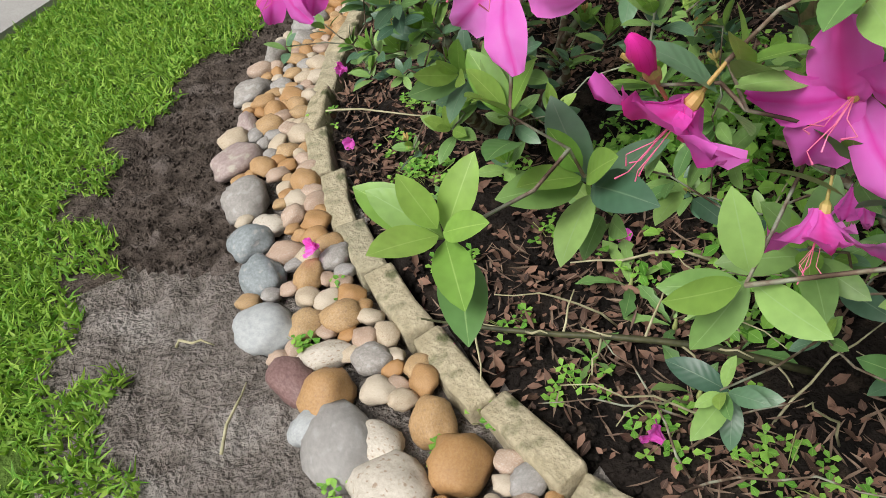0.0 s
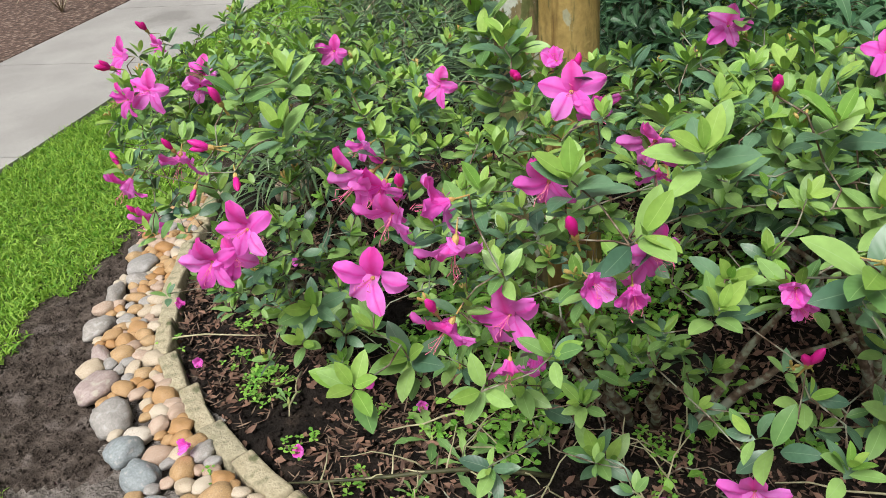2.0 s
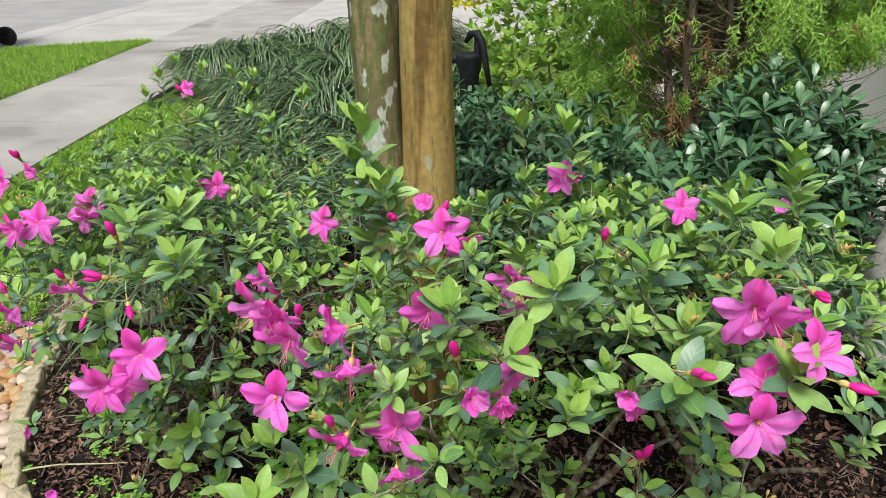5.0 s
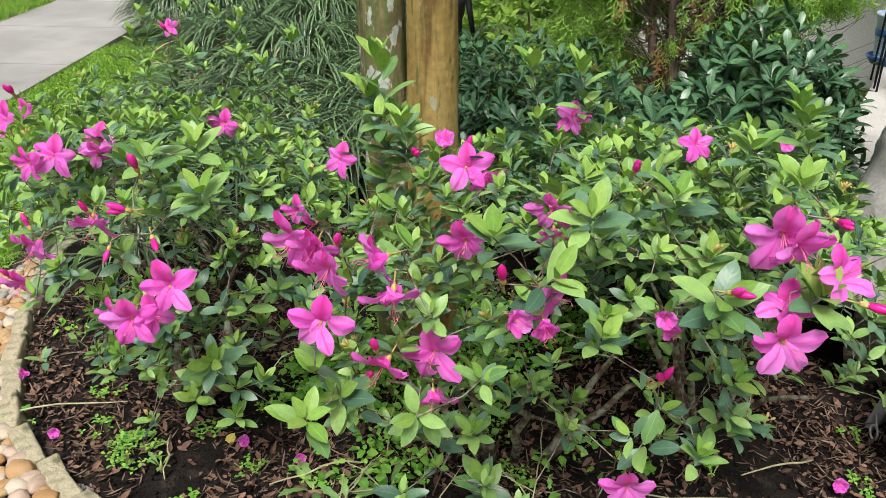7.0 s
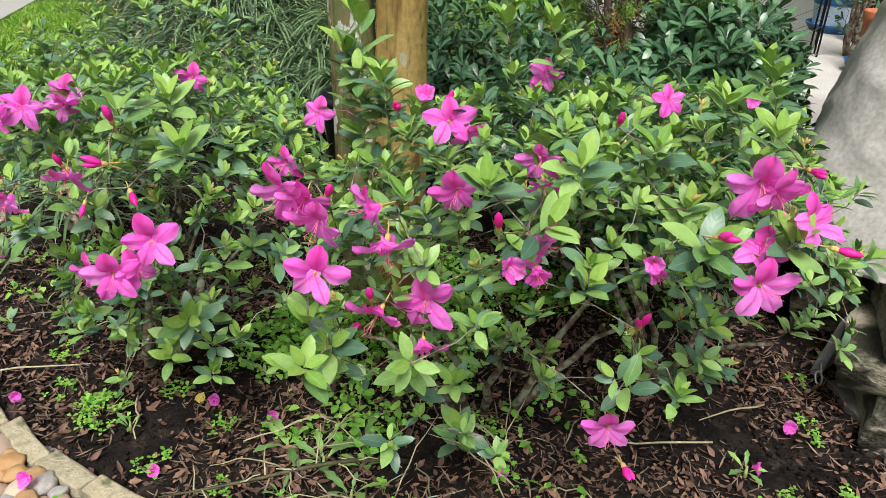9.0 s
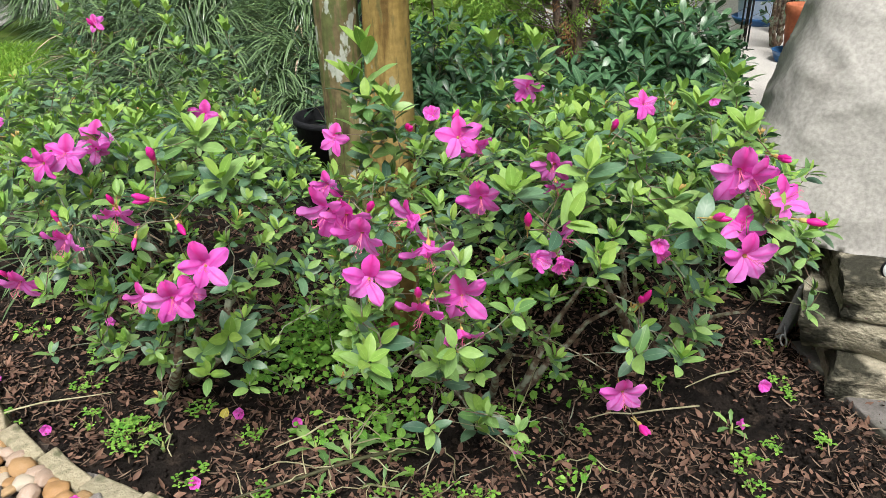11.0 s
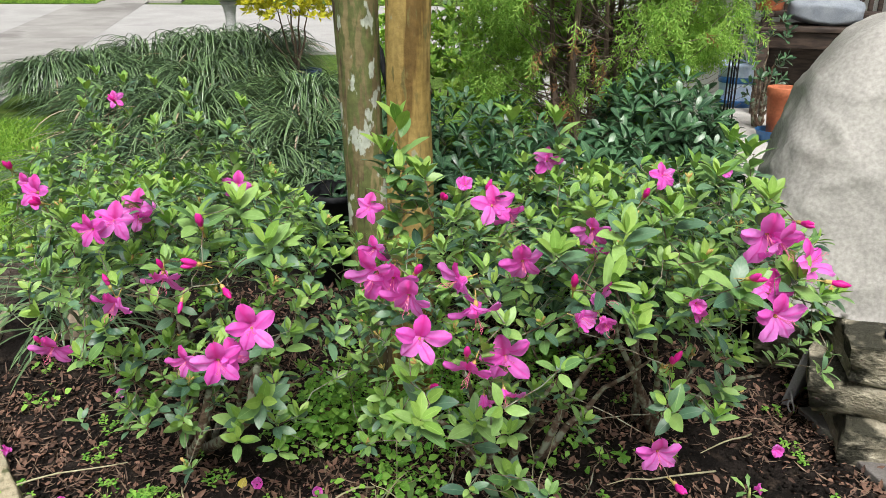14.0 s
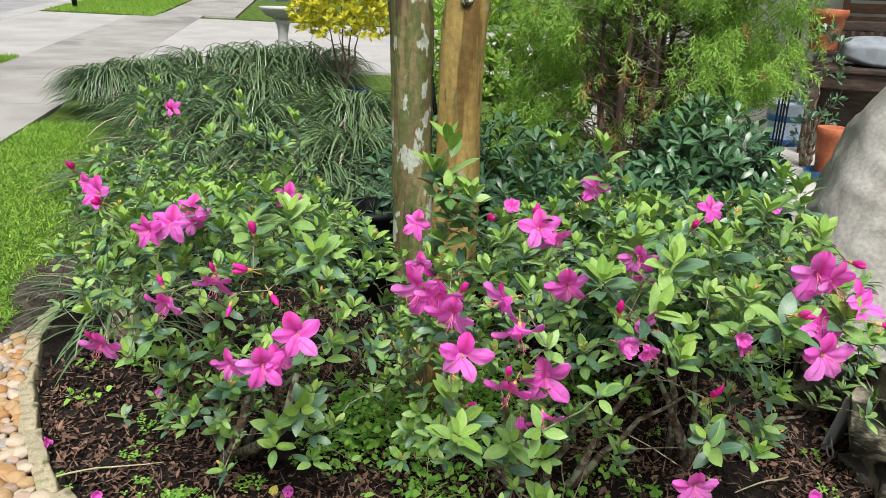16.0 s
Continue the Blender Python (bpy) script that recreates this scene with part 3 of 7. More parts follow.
def build_edging():
    rng = random.Random(4)
    pts = curve_points()
    seg = np.r_[0, np.cumsum(np.hypot(*np.diff(pts, axis=0).T))]
    border = empty("edging", (0.2, 1.2, 0), "curved edging of buff cast blocks with moss", "edging", kind="structure")
    s = 0.0
    while s < seg[-1] - 0.1:
        size = rng.choice((0.17, 0.19, 0.2, 0.22))
        mid = s + size / 2
        x, y = np.interp(mid, seg, pts[:, 0]), np.interp(mid, seg, pts[:, 1])
        x2, y2 = np.interp(mid + 0.03, seg, pts[:, 0]), np.interp(mid + 0.03, seg, pts[:, 1])
        yaw = math.degrees(math.atan2(y2 - y, x2 - x)) + rng.uniform(-4, 4)
        bm = bmesh.new()
        box(bm, (size - 0.006, 0.058, 0.12), bevel=0.008)
        bmesh.ops.subdivide_edges(bm, edges=[e for e in bm.edges if e.calc_length() > 0.05], cuts=2, use_grid_fill=True)
        roughen(bm, 0.009, 22.0, s * 7)
        ob = part("edging_block", bm, M_BRICK, border)
        ob.matrix_basis = Matrix.Translation((-0.2, -1.2, 0)) @ pose(x, y, -0.022 + rng.uniform(-0.010, 0.012), rng.uniform(-14, 2), rng.uniform(-6, 6), yaw)
        s += size


def stone_mesh(name, seed, mat, flat=0.7):
    bm = bmesh.new()
    bmesh.ops.create_icosphere(bm, subdivisions=3, radius=0.5)
    rng = random.Random(seed)
    for v in bm.verts:
        d = v.co.normalized()
        w = 1 + 0.24 * noise.noise(d * 1.3 + Vector((seed * 3.1, 0, 0))) + 0.11 * noise.noise(d * 2.8 + Vector((0, seed * 1.7, 0))) + 0.025 * noise.noise(d * 8.0 + Vector((seed, seed, 0)))
        v.co = Vector((d.x * w, d.y * w, d.z * w * flat)) * 0.5
    me = bpy.data.meshes.new(name)
    bm.to_mesh(me)
    bm.free()
    me.materials.append(mat)
    me.polygons.foreach_set("use_smooth", np.ones(len(me.polygons), dtype=bool))
    return me


def build_pebbles():
    rng = random.Random(11)
    big = [  # x, y, length, width, height, yaw, material, words
        (0.47, 2.35, .13, .10, .08, 40, M_GREY_STONE, "large grey speckled river stone in the pebble border"),
        (0.31, 2.22, .16, .06, .07, 60, M_GREY_STONE, "long grey river stone set on edge in the border"),
        (0.185, 2.06, .125, .085, .07, 25, M_GREY_STONE, "rounded taupe river stone in the pebble border"),
        (0.125, 1.89, .13, .055, .06, 82, M_MAUVE, "slim mauve river stone in the pebble border"),
        (0.055, 1.73, .14, .105, .08, 25, M_MAUVE, "mauve-pink mottled river stone in the border"),
        (0.03, 1.56, .14, .11, .08, 75, M_GREY_STONE, "oval warm grey river stone in the border"),
        (0.0, 1.40, .10, .095, .07, 50, M_BLUE_STONE, "blue-grey slate river stone in the border"),
        (-0.015, 1.27, .11, .088, .07, 95, M_BLUE_STONE, "oval slate-grey river stone in the border"),
        (-0.05, 1.12, .135, .11, .08, 110, M_PALE_STONE, "large pale blue-grey river stone in the border"),
        (-0.045, 0.965, .12, .075, .07, 100, M_MAROON, "dark maroon angular stone in the border"),
        (-0.05, 0.86, .08, .06, .05, 10, M_PALE_STONE, "small pale blue stone in the border"),
        (-0.015, 0.78, .155, .115, .085, 85, M_GREY_STONE, "large grey oval river stone in the border"),
        (0.02, 0.67, .125, .105, .08, 140, M_WHITE, "large whitish mottled river stone in the border"),
        (-0.005, 0.9, .105, .095, .08, 70, M_TAN, "big smooth tan river stone in the border"),
        (0.13, 0.65, .105, .095, .085, 30, M_TAN, "big orange-tan river stone in the border"),
        (0.035, 0.76, .10, .07, .07, 110, M_WHITE, "white and tan river stone in the border"),
        (0.02, 0.985, .12, .055, .055, 165, M_WHITE, "white bone-shaped stone in the border"),
        (0.13, 0.74, .09, .075, .075, 80, M_TAN, "smooth tan river stone in the border"),
        (0.02, 1.08, .07, .065, .06, 30, M_TAN, "round tan pebble in the border"),
        (0.05, 1.31, .085, .06, .06, 165, M_PINKISH, "pinkish tan pebble in the border"),
        (0.05, 1.43, .075, .055, .055, 120, M_WHITE, "cream pebble with holes in the border")]
    placed = []
    for i, (x, y, l, w, h, yaw, mat, words) in enumerate(big):
        me = stone_mesh("river_stone", 30 + i, mat, 0.92)
        ob = new("river_stone", me)
        ob.matrix_basis = pose(x, y, h * 0.20, rng.uniform(-6, 6), rng.uniform(-6, 6), yaw) @ Matrix.Diagonal((l * 1.07, w * 1.07, h / 0.92, 1))
        tagged(ob, words, "stone", "river stones in the border")
        placed.append((x, y, 0.5 * min(l, w) + 0.12 * max(l, w)))
    kinds = [(M_TAN, "smooth tan river pebble in the border", 4), (M_PINKISH, "pinkish beige river pebble in the border", 2), (M_CREAM, "cream-coloured river pebble in the border", 2), (M_GREY_STONE, "grey-brown river pebble in the border", 1)]
    meshes = {}
    for mat, words, n in kinds:
        meshes[words] = [stone_mesh("pebble", 60 + 7 * len(meshes) + k, mat, 0.78) for k in range(3)]
    pick = [w for _, w, n in kinds for _ in range(n)]
    small, tries = [], 0
    while len(small) < 420 and tries < 60000:
        tries += 1
        y = rng.uniform(0.35, 2.75)
        lo, hi = float(stone_x(y)) + 0.05, float(edge_x(y)) - 0.085
        x = rng.uniform(lo, hi)
        layer = 0 if len(small) < 250 else 1
        size = rng.choice((0.034, 0.042, 0.05, 0.05, 0.06, 0.066)) if layer == 0 else rng.uniform(0.036, 0.058)
        r = size * 0.40
        if any((x - a) ** 2 + (y - b) ** 2 < (r + c) ** 2 for a, b, c in placed) if layer == 0 else (any((x - a) ** 2 + (y - b) ** 2 < (r * 0.9 + c) ** 2 for a, b, c, ly in small if ly == 1) or any((x - a) ** 2 + (y - b) ** 2 < (r + c) ** 2 for a, b, c in placed[:21])):
            continue
        small.append((x, y, r, layer))
        if layer == 0:
            placed.append((x, y, r))
        words = rng.choice(pick)
        k = rng.uniform(0.7, 1.0)
        ob = new("pebble", rng.choice(meshes[words]))
        ob.matrix_basis = pose(x, y, 0.008 + size * 0.24 + (0.03 if layer else 0.004), rng.uniform(-20, 20), rng.uniform(-20, 20), rng.uniform(0, 360)) @ Matrix.Diagonal((size * 1.3, size * (0.75 + 0.35 * k), size * rng.uniform(0.8, 1.05), 1))
        tagged(ob, words, "pebble", "pebbles of the border")


build_pebbles()


# ---- leaves ----
def leaf_template(length, width, curl=0.12, fold=0.25, shape="ellipse", rows=5):
    """Points, faces and uv of one blade along +y, face up, that folds at its rib and curls down to the tip."""
    v, uv, f = [], [], []
    for i in range(rows + 1):
        t = i / rows
        if shape == "ellipse":
            w = math.sin(math.pi * min(1, t ** 0.8 * 0.985 + 0.015)) ** 0.95
        elif shape == "azalea":
            w = t ** 0.8 * (1 - t) ** 0.82 / 0.325 if t < 1 else 0.0
        elif shape == "obovate":
            w = (t ** 0.9) * (1 - t ** 6) * 1.12 + 0.05 * (1 - t)
        elif shape == "strap":
            w = 1 - t ** 4 * 0.9
        else:
            w = math.sin(math.pi * (0.06 + 0.92 * t)) ** 0.6
        w = max(w, 0.03) * width / 2
        y = length * (t - curl * 0.25 * t * t)
        z = length * curl * (0.55 * t - 1.1 * t * t)
        for side in (-1, 0, 1):
            v.append((side * w, y, z + abs(side) * w * fold))
            uv.append((0.5 + 0.5 * side, t))
    for i in range(rows):
        a = 3 * i
        f += [(a, a + 1, a + 4, a + 3), (a + 1, a + 2, a + 5, a + 4)]
    return np.array(v), np.array(f), np.array(uv)


def leaf_mesh(name, tpl, mat):
    v, f, uv = tpl
    me = bpy.data.meshes.new(name)
    me.from_pydata(v.tolist(), [], f.tolist())
    layer = me.uv_layers.new(name="UVMap")
    loops = np.zeros(len(me.loops), dtype=np.int32)
    me.loops.foreach_get("vertex_index", loops)
    layer.data.foreach_set("uv", uv[loops].astype(np.float32).ravel())
    me.materials.append(mat)
    me.polygons.foreach_set("use_smooth", np.ones(len(me.polygons), dtype=bool))
    return me


def joined(name, sets, parent=None, label="", category="", kind="stuff"):
    """One mesh of many blades: sets of (template, matrices, material)."""
    V, F, U, I, n = [], [], [], [], 0
    mats = []
    for tpl, ms, mat in sets:
        if not len(ms):
            continue
        v, f, uv = tpl
        m = np.array([np.array(k) for k in ms])
        w = np.einsum("nij,kj->nki", m[:, :3, :3], v) + m[:, None, :3, 3]
        V.append(w.reshape(-1, 3))
        off = n + np.arange(len(m))[:, None, None] * len(v)
        F.append((f[None] + off).reshape(-1, f.shape[1]))
        U.append(np.tile(uv, (len(m), 1)))
        if mat not in mats:
            mats.append(mat)
        I.append(np.full(len(m) * len(f), mats.index(mat)))
        n += len(m) * len(v)
    ob = mesh_object(name, np.concatenate(V), np.concatenate(F), mats, parent, np.concatenate(U), np.concatenate(I))
    return tagged(ob, label, category, kind=kind)


def frame_of(way, spin=0.0):
    """A turn whose +z points along way."""
    return Vector(way).to_track_quat('Z', 'Y').to_matrix().to_4x4() @ Matrix.Rotation(spin, 4, 'Z')


def whorl(place, way, rng, young=5, old=6, size=1.0, lift=35, spread=80):
    """Blades round a shoot's tip: bright upright ones on a collar of spreading ones. Returns (kind, matrix)."""
    out = []
    base = Matrix.Translation(place) @ frame_of(way, rng.uniform(0, 6.28))
    for i in range(young):
        a = i * 2.4 + rng.uniform(-0.3, 0.3)
        inner = i / max(young, 1)
        tilt = lift * (1.25 - 0.75 * inner) + rng.uniform(-9, 9)
        s = size * (1.0 - 0.42 * inner) * rng.uniform(0.85, 1.08)
        m = base @ Matrix.Rotation(a, 4, 'Z') @ Matrix.Translation((0, 0.002, (0.010 * inner + rng.uniform(-0.003, 0.003)) * size)) @ Matrix.Rotation(radians(90 - tilt), 4, 'X') @ Matrix.Rotation(radians(rng.uniform(-14, 14)), 4, 'Y') @ Matrix.Scale(s, 4)
        out.append(("young", m))
    aged = rng.random()
    for i in range(old):
        a = i * 2.4 + rng.uniform(-0.35, 0.35)
        low = i / max(old, 1)
        tilt = spread * (0.62 + 0.36 * low) + rng.uniform(-12, 12)
        s = size * rng.uniform(0.8, 1.15)
        m = base @ Matrix.Rotation(a, 4, 'Z') @ Matrix.Translation((0, 0.003, (-0.006 - 0.03 * low) * size)) @ Matrix.Rotation(radians(90 - tilt), 4, 'X') @ Matrix.Rotation(radians(rng.uniform(-22, 22)), 4, 'Y') @ Matrix.Scale(s, 4)
        out.append(("old" if rng.random() < 0.18 + 0.45 * aged * low + 0.2 * low else "mid", m))
    return out


AZ_TPL = {"young": leaf_template(0.057, 0.0245, 0.10, 0.26, "azalea", 8), "mid": leaf_template(0.063, 0.0260, 0.20, 0.20, "azalea", 8), "old": leaf_template(0.066, 0.0265, 0.30, 0.16, "azalea", 8)}
AZ_MAT = {"young": M_YOUNG, "mid": M_LEAF, "old": M_DARK}
AZ_MESH = {k: leaf_mesh("leaf", AZ_TPL[k], AZ_MAT[k]) for k in AZ_TPL}


# ---- azalea flowers ----
def petal_template(length=0.05, width=0.034, rows=9, cols=6, seed=0, flare=1.0):
    """One lobe of the funnel: narrow in the throat, then flaring out, with a ruffled rim. Funnel axis +z."""
    rng = random.Random(seed)
    v, uv, f = [], [], []
    ph = rng.uniform(0, 6)
    for i in range(rows + 1):
        t = i / rows
        r = 0.003 + 0.011 * t + 0.043 * flare * t ** 1.9
        z = -0.034 + 0.046 * t - 0.016 * flare * t ** 3.0
        w = width * (0.26 + 0.80 * math.sin(t ** 1.2 * math.pi * 0.64)) * (1.0 if t < 0.74 else math.sqrt(max(0.0, 1 - ((t - 0.74) / 0.27) ** 2)) * 0.88 + 0.12)
        for k in range(cols + 1):
            u = k / cols * 2 - 1
            ruffle = 0.0042 * math.sin(u * 5 + ph) * t ** 2 + 0.0044 * math.sin(u * 9 + t * 7 + ph) * abs(u) * t ** 2 + 0.0026 * math.sin(t * 15 + u * 4 + ph) * t + 0.0016 * math.sin(u * 11 - ph * 2 + t * 5) * t ** 3 - 0.006 * t ** 6
            v.append((u * w / 2, r - abs(u) ** 2 * w * 0.12, z + ruffle - (abs(u) ** 2) * w * 0.05 + 0.003 * (1 - abs(u)) * t))
            uv.append((0.5 + 0.5 * u, t))
    for i in range(rows):
        for k in range(cols):
            a = i * (cols + 1) + k
            f.append((a, a + 1, a + cols + 2, a + cols + 1))
    return np.array(v), np.array(f), np.array(uv)


PETALS = [leaf_mesh("petal", petal_template(seed=i, width=0.0305 + 0.002 * i), M_PETAL) for i in range(3)]
PETAL_TOP = leaf_mesh("petal", petal_template(seed=7, width=0.038), M_PETAL_SPOT)
PETALS_HALF = [leaf_mesh("petal", petal_template(seed=9 + i, width=0.034, flare=0.35), M_PETAL) for i in range(2)]


def stamen_mesh(i):
    bm = bmesh.new()
    rng = random.Random(2 + i)
    a = rng.uniform(0, 6.28)
    out = 0.006 + 0.004 * rng.random()
    reach = 0.016 + 0.010 * rng.random() + (0.014 if i == 0 else 0)
    pts = [Vector((0, 0, -0.025)), Vector((out * 0.4 * math.cos(a), out * 0.4 * math.sin(a), 0.0)), Vector((out * math.cos(a), out * math.sin(a) - 0.004, reach * 0.7)), Vector((out * math.cos(a), out * math.sin(a) + 0.002, reach))]
    tube(bm, pts, [0.0005, 0.0004, 0.0003, 0.0006], 4)
    me = bpy.data.meshes.new("stamen")
    bm.to_mesh(me)
    bm.free()
    me.materials.append(M_STAMEN)
    return me


def calyx_mesh():
    bm = bmesh.new()
    lathe(bm, [(0.0012, -0.062), (0.0014, -0.05), (0.0016, -0.04), (0.0045, -0.036), (0.0052, -0.030), (0.003, -0.022)], 8)
    me = bpy.data.meshes.new("calyx")
    bm.to_mesh(me)
    bm.free()
    me.materials.append(M_CALYX)
    return me


def bud_mesh(name="bud"):
    """A closed bud with its petals rolled in a spiral, along +z."""
    bm = bmesh.new()
    rings = []
    for i in range(9):
        t = i / 8
        r = 0.0064 * math.sin(math.pi * (0.14 + 0.86 * t ** 1.15)) ** 0.85 + 0.0005
        ring = []
        for k in range(10):
            a = 2 * math.pi * k / 10
            q = r * (1 + 0.16 * math.cos(5 * (a + t * 1.6)))
            ring.append(bm.verts.new((q * math.cos(a + t * 0.9), q * math.sin(a + t * 0.9), t * 0.036)))
        rings.append(ring)
    for a, b in zip(rings, rings[1:]):
        for k in range(10):
            bm.faces.new((a[k], a[(k + 1) % 10], b[(k + 1) % 10], b[k]))
    bm.faces.new(list(reversed(rings[0])))
    bm.faces.new(rings[-1])
    me = bpy.data.meshes.new(name)
    bm.to_mesh(me)
    bm.free()
    me.uv_layers.new(name="UVMap")
    me.materials.append(M_BUD)
    me.polygons.foreach_set("use_smooth", np.ones(len(me.polygons), dtype=bool))
    return me


STAMENS, CALYX, BUD = [stamen_mesh(i) for i in range(5)], calyx_mesh(), bud_mesh()


def facing(az, el):
    a, e = radians(az), radians(el)
    return Vector((math.cos(a) * math.cos(e), math.sin(a) * math.cos(e), math.sin(e)))


def flower(parent, origin, place, az, el, size, rng, half=False):
    """An open azalea flower under its bush: five lobes, stamens and calyx."""
    way = facing(az, el)
    spin = rng.uniform(-0.3, 0.3)
    root = new("flower")
    root.parent = parent
    root.empty_display_size = 0.02
    up = Vector((0, 0, 1))
    side = up.cross(way).normalized()
    top = way.cross(side)
    turn = Matrix((side, top, way)).transposed().to_4x4() @ Matrix.Rotation(spin, 4, 'Z')
    root.matrix_basis = Matrix.Translation(Vector(place) - Vector(origin)) @ turn @ Matrix.Scale(size * 0.91, 4)
    lobes = PETALS_HALF if half else PETALS
    for i in range(5):
        me = PETAL_TOP if (i == 0 and not half) else lobes[i % len(lobes)]
        m = Matrix.Rotation(radians(72 * i + rng.uniform(-6, 6)), 4, 'Z') @ Matrix.Rotation(radians(rng.uniform(-24, 14)), 4, 'X') @ Matrix.Rotation(radians(rng.uniform(-12, 12)), 4, 'Y') @ Matrix.Scale(rng.uniform(0.88, 1.1), 4)
        shared("petal", me, m, root)
    for me in STAMENS:
        shared("stamen", me, Matrix.Rotation(rng.uniform(0, 6), 4, 'Z'), root)
    shared("calyx", CALYX, Matrix(), root)
    return Vector(place) - way * 0.055 * size


def bud_group(parent, origin, place, way, count, rng, size=1.0):
    for i in range(count):
        d = (Vector(way) + Vector((rng.uniform(-1, 1), rng.uniform(-1, 1), rng.uniform(-0.6, 0.6))) * 0.45).normalized()
        m = Matrix.Translation(Vector(place) - Vector(origin)) @ frame_of(d) @ Matrix.Translation((0, 0, 0.004)) @ Matrix.Scale(size * rng.uniform(0.75, 1.1), 4)
        b = shared("flower_bud", BUD, m, parent)
        shared("calyx", CALYX, Matrix.Translation((0, 0, 0.027)), b)


# ---- azalea bushes ----
def grow(base_points, tips, rng, limb_radius, count=7):
    """Limbs and twigs that lead from the ground to every tip. Returns lists of (points, radii)."""
    nodes = [(Vector(p), limb_radius) for p in base_points]
    limbs, twigs = [], []
    tips = sorted(tips, key=lambda p: (Vector(p) - Vector(base_points[0])).length)
    # main limbs first, to spread tips
    main = tips[len(tips) // 5::max(1, len(tips) // count)]
    for tip in main:
        b = min(base_points, key=lambda q: (Vector(q) - Vector(tip)).length)
        end = Vector(b).lerp(Vector(tip), 0.72) + Vector((0, 0, -0.05))
        pts = bent(b, end, -0.04, 6, 0.016, rng)
        rad = [limb_radius * (1 - 0.72 * i / 6) for i in range(7)]
        limbs.append((pts, rad))
        nodes += list(zip(pts[2:], rad[2:]))
    for tip in tips:
        t = Vector(tip)
        best, cost = None, 1e9
        for p, r in nodes:
            d = t - p
            c = d.length + max(0.0, -d.z) * 1.2 + (0.05 if d.z < 0.01 else 0)
            if c < cost:
                best, cost = (p, r), c
        p, r = best
        mid = p.lerp(t, 0.5) + Vector((rng.uniform(-1, 1), rng.uniform(-1, 1), rng.uniform(-0.4, 0.8))) * 0.02
        r0, r1 = max(0.0016, r * 0.5), 0.0011
        twigs.append(([p, p.lerp(mid, 0.6), mid, t], [r0, r0 * 0.8, (r0 + r1) / 2, r1]))
        nodes += [(mid, (r0 + r1) / 2), (t, r1)]
    return limbs, twigs


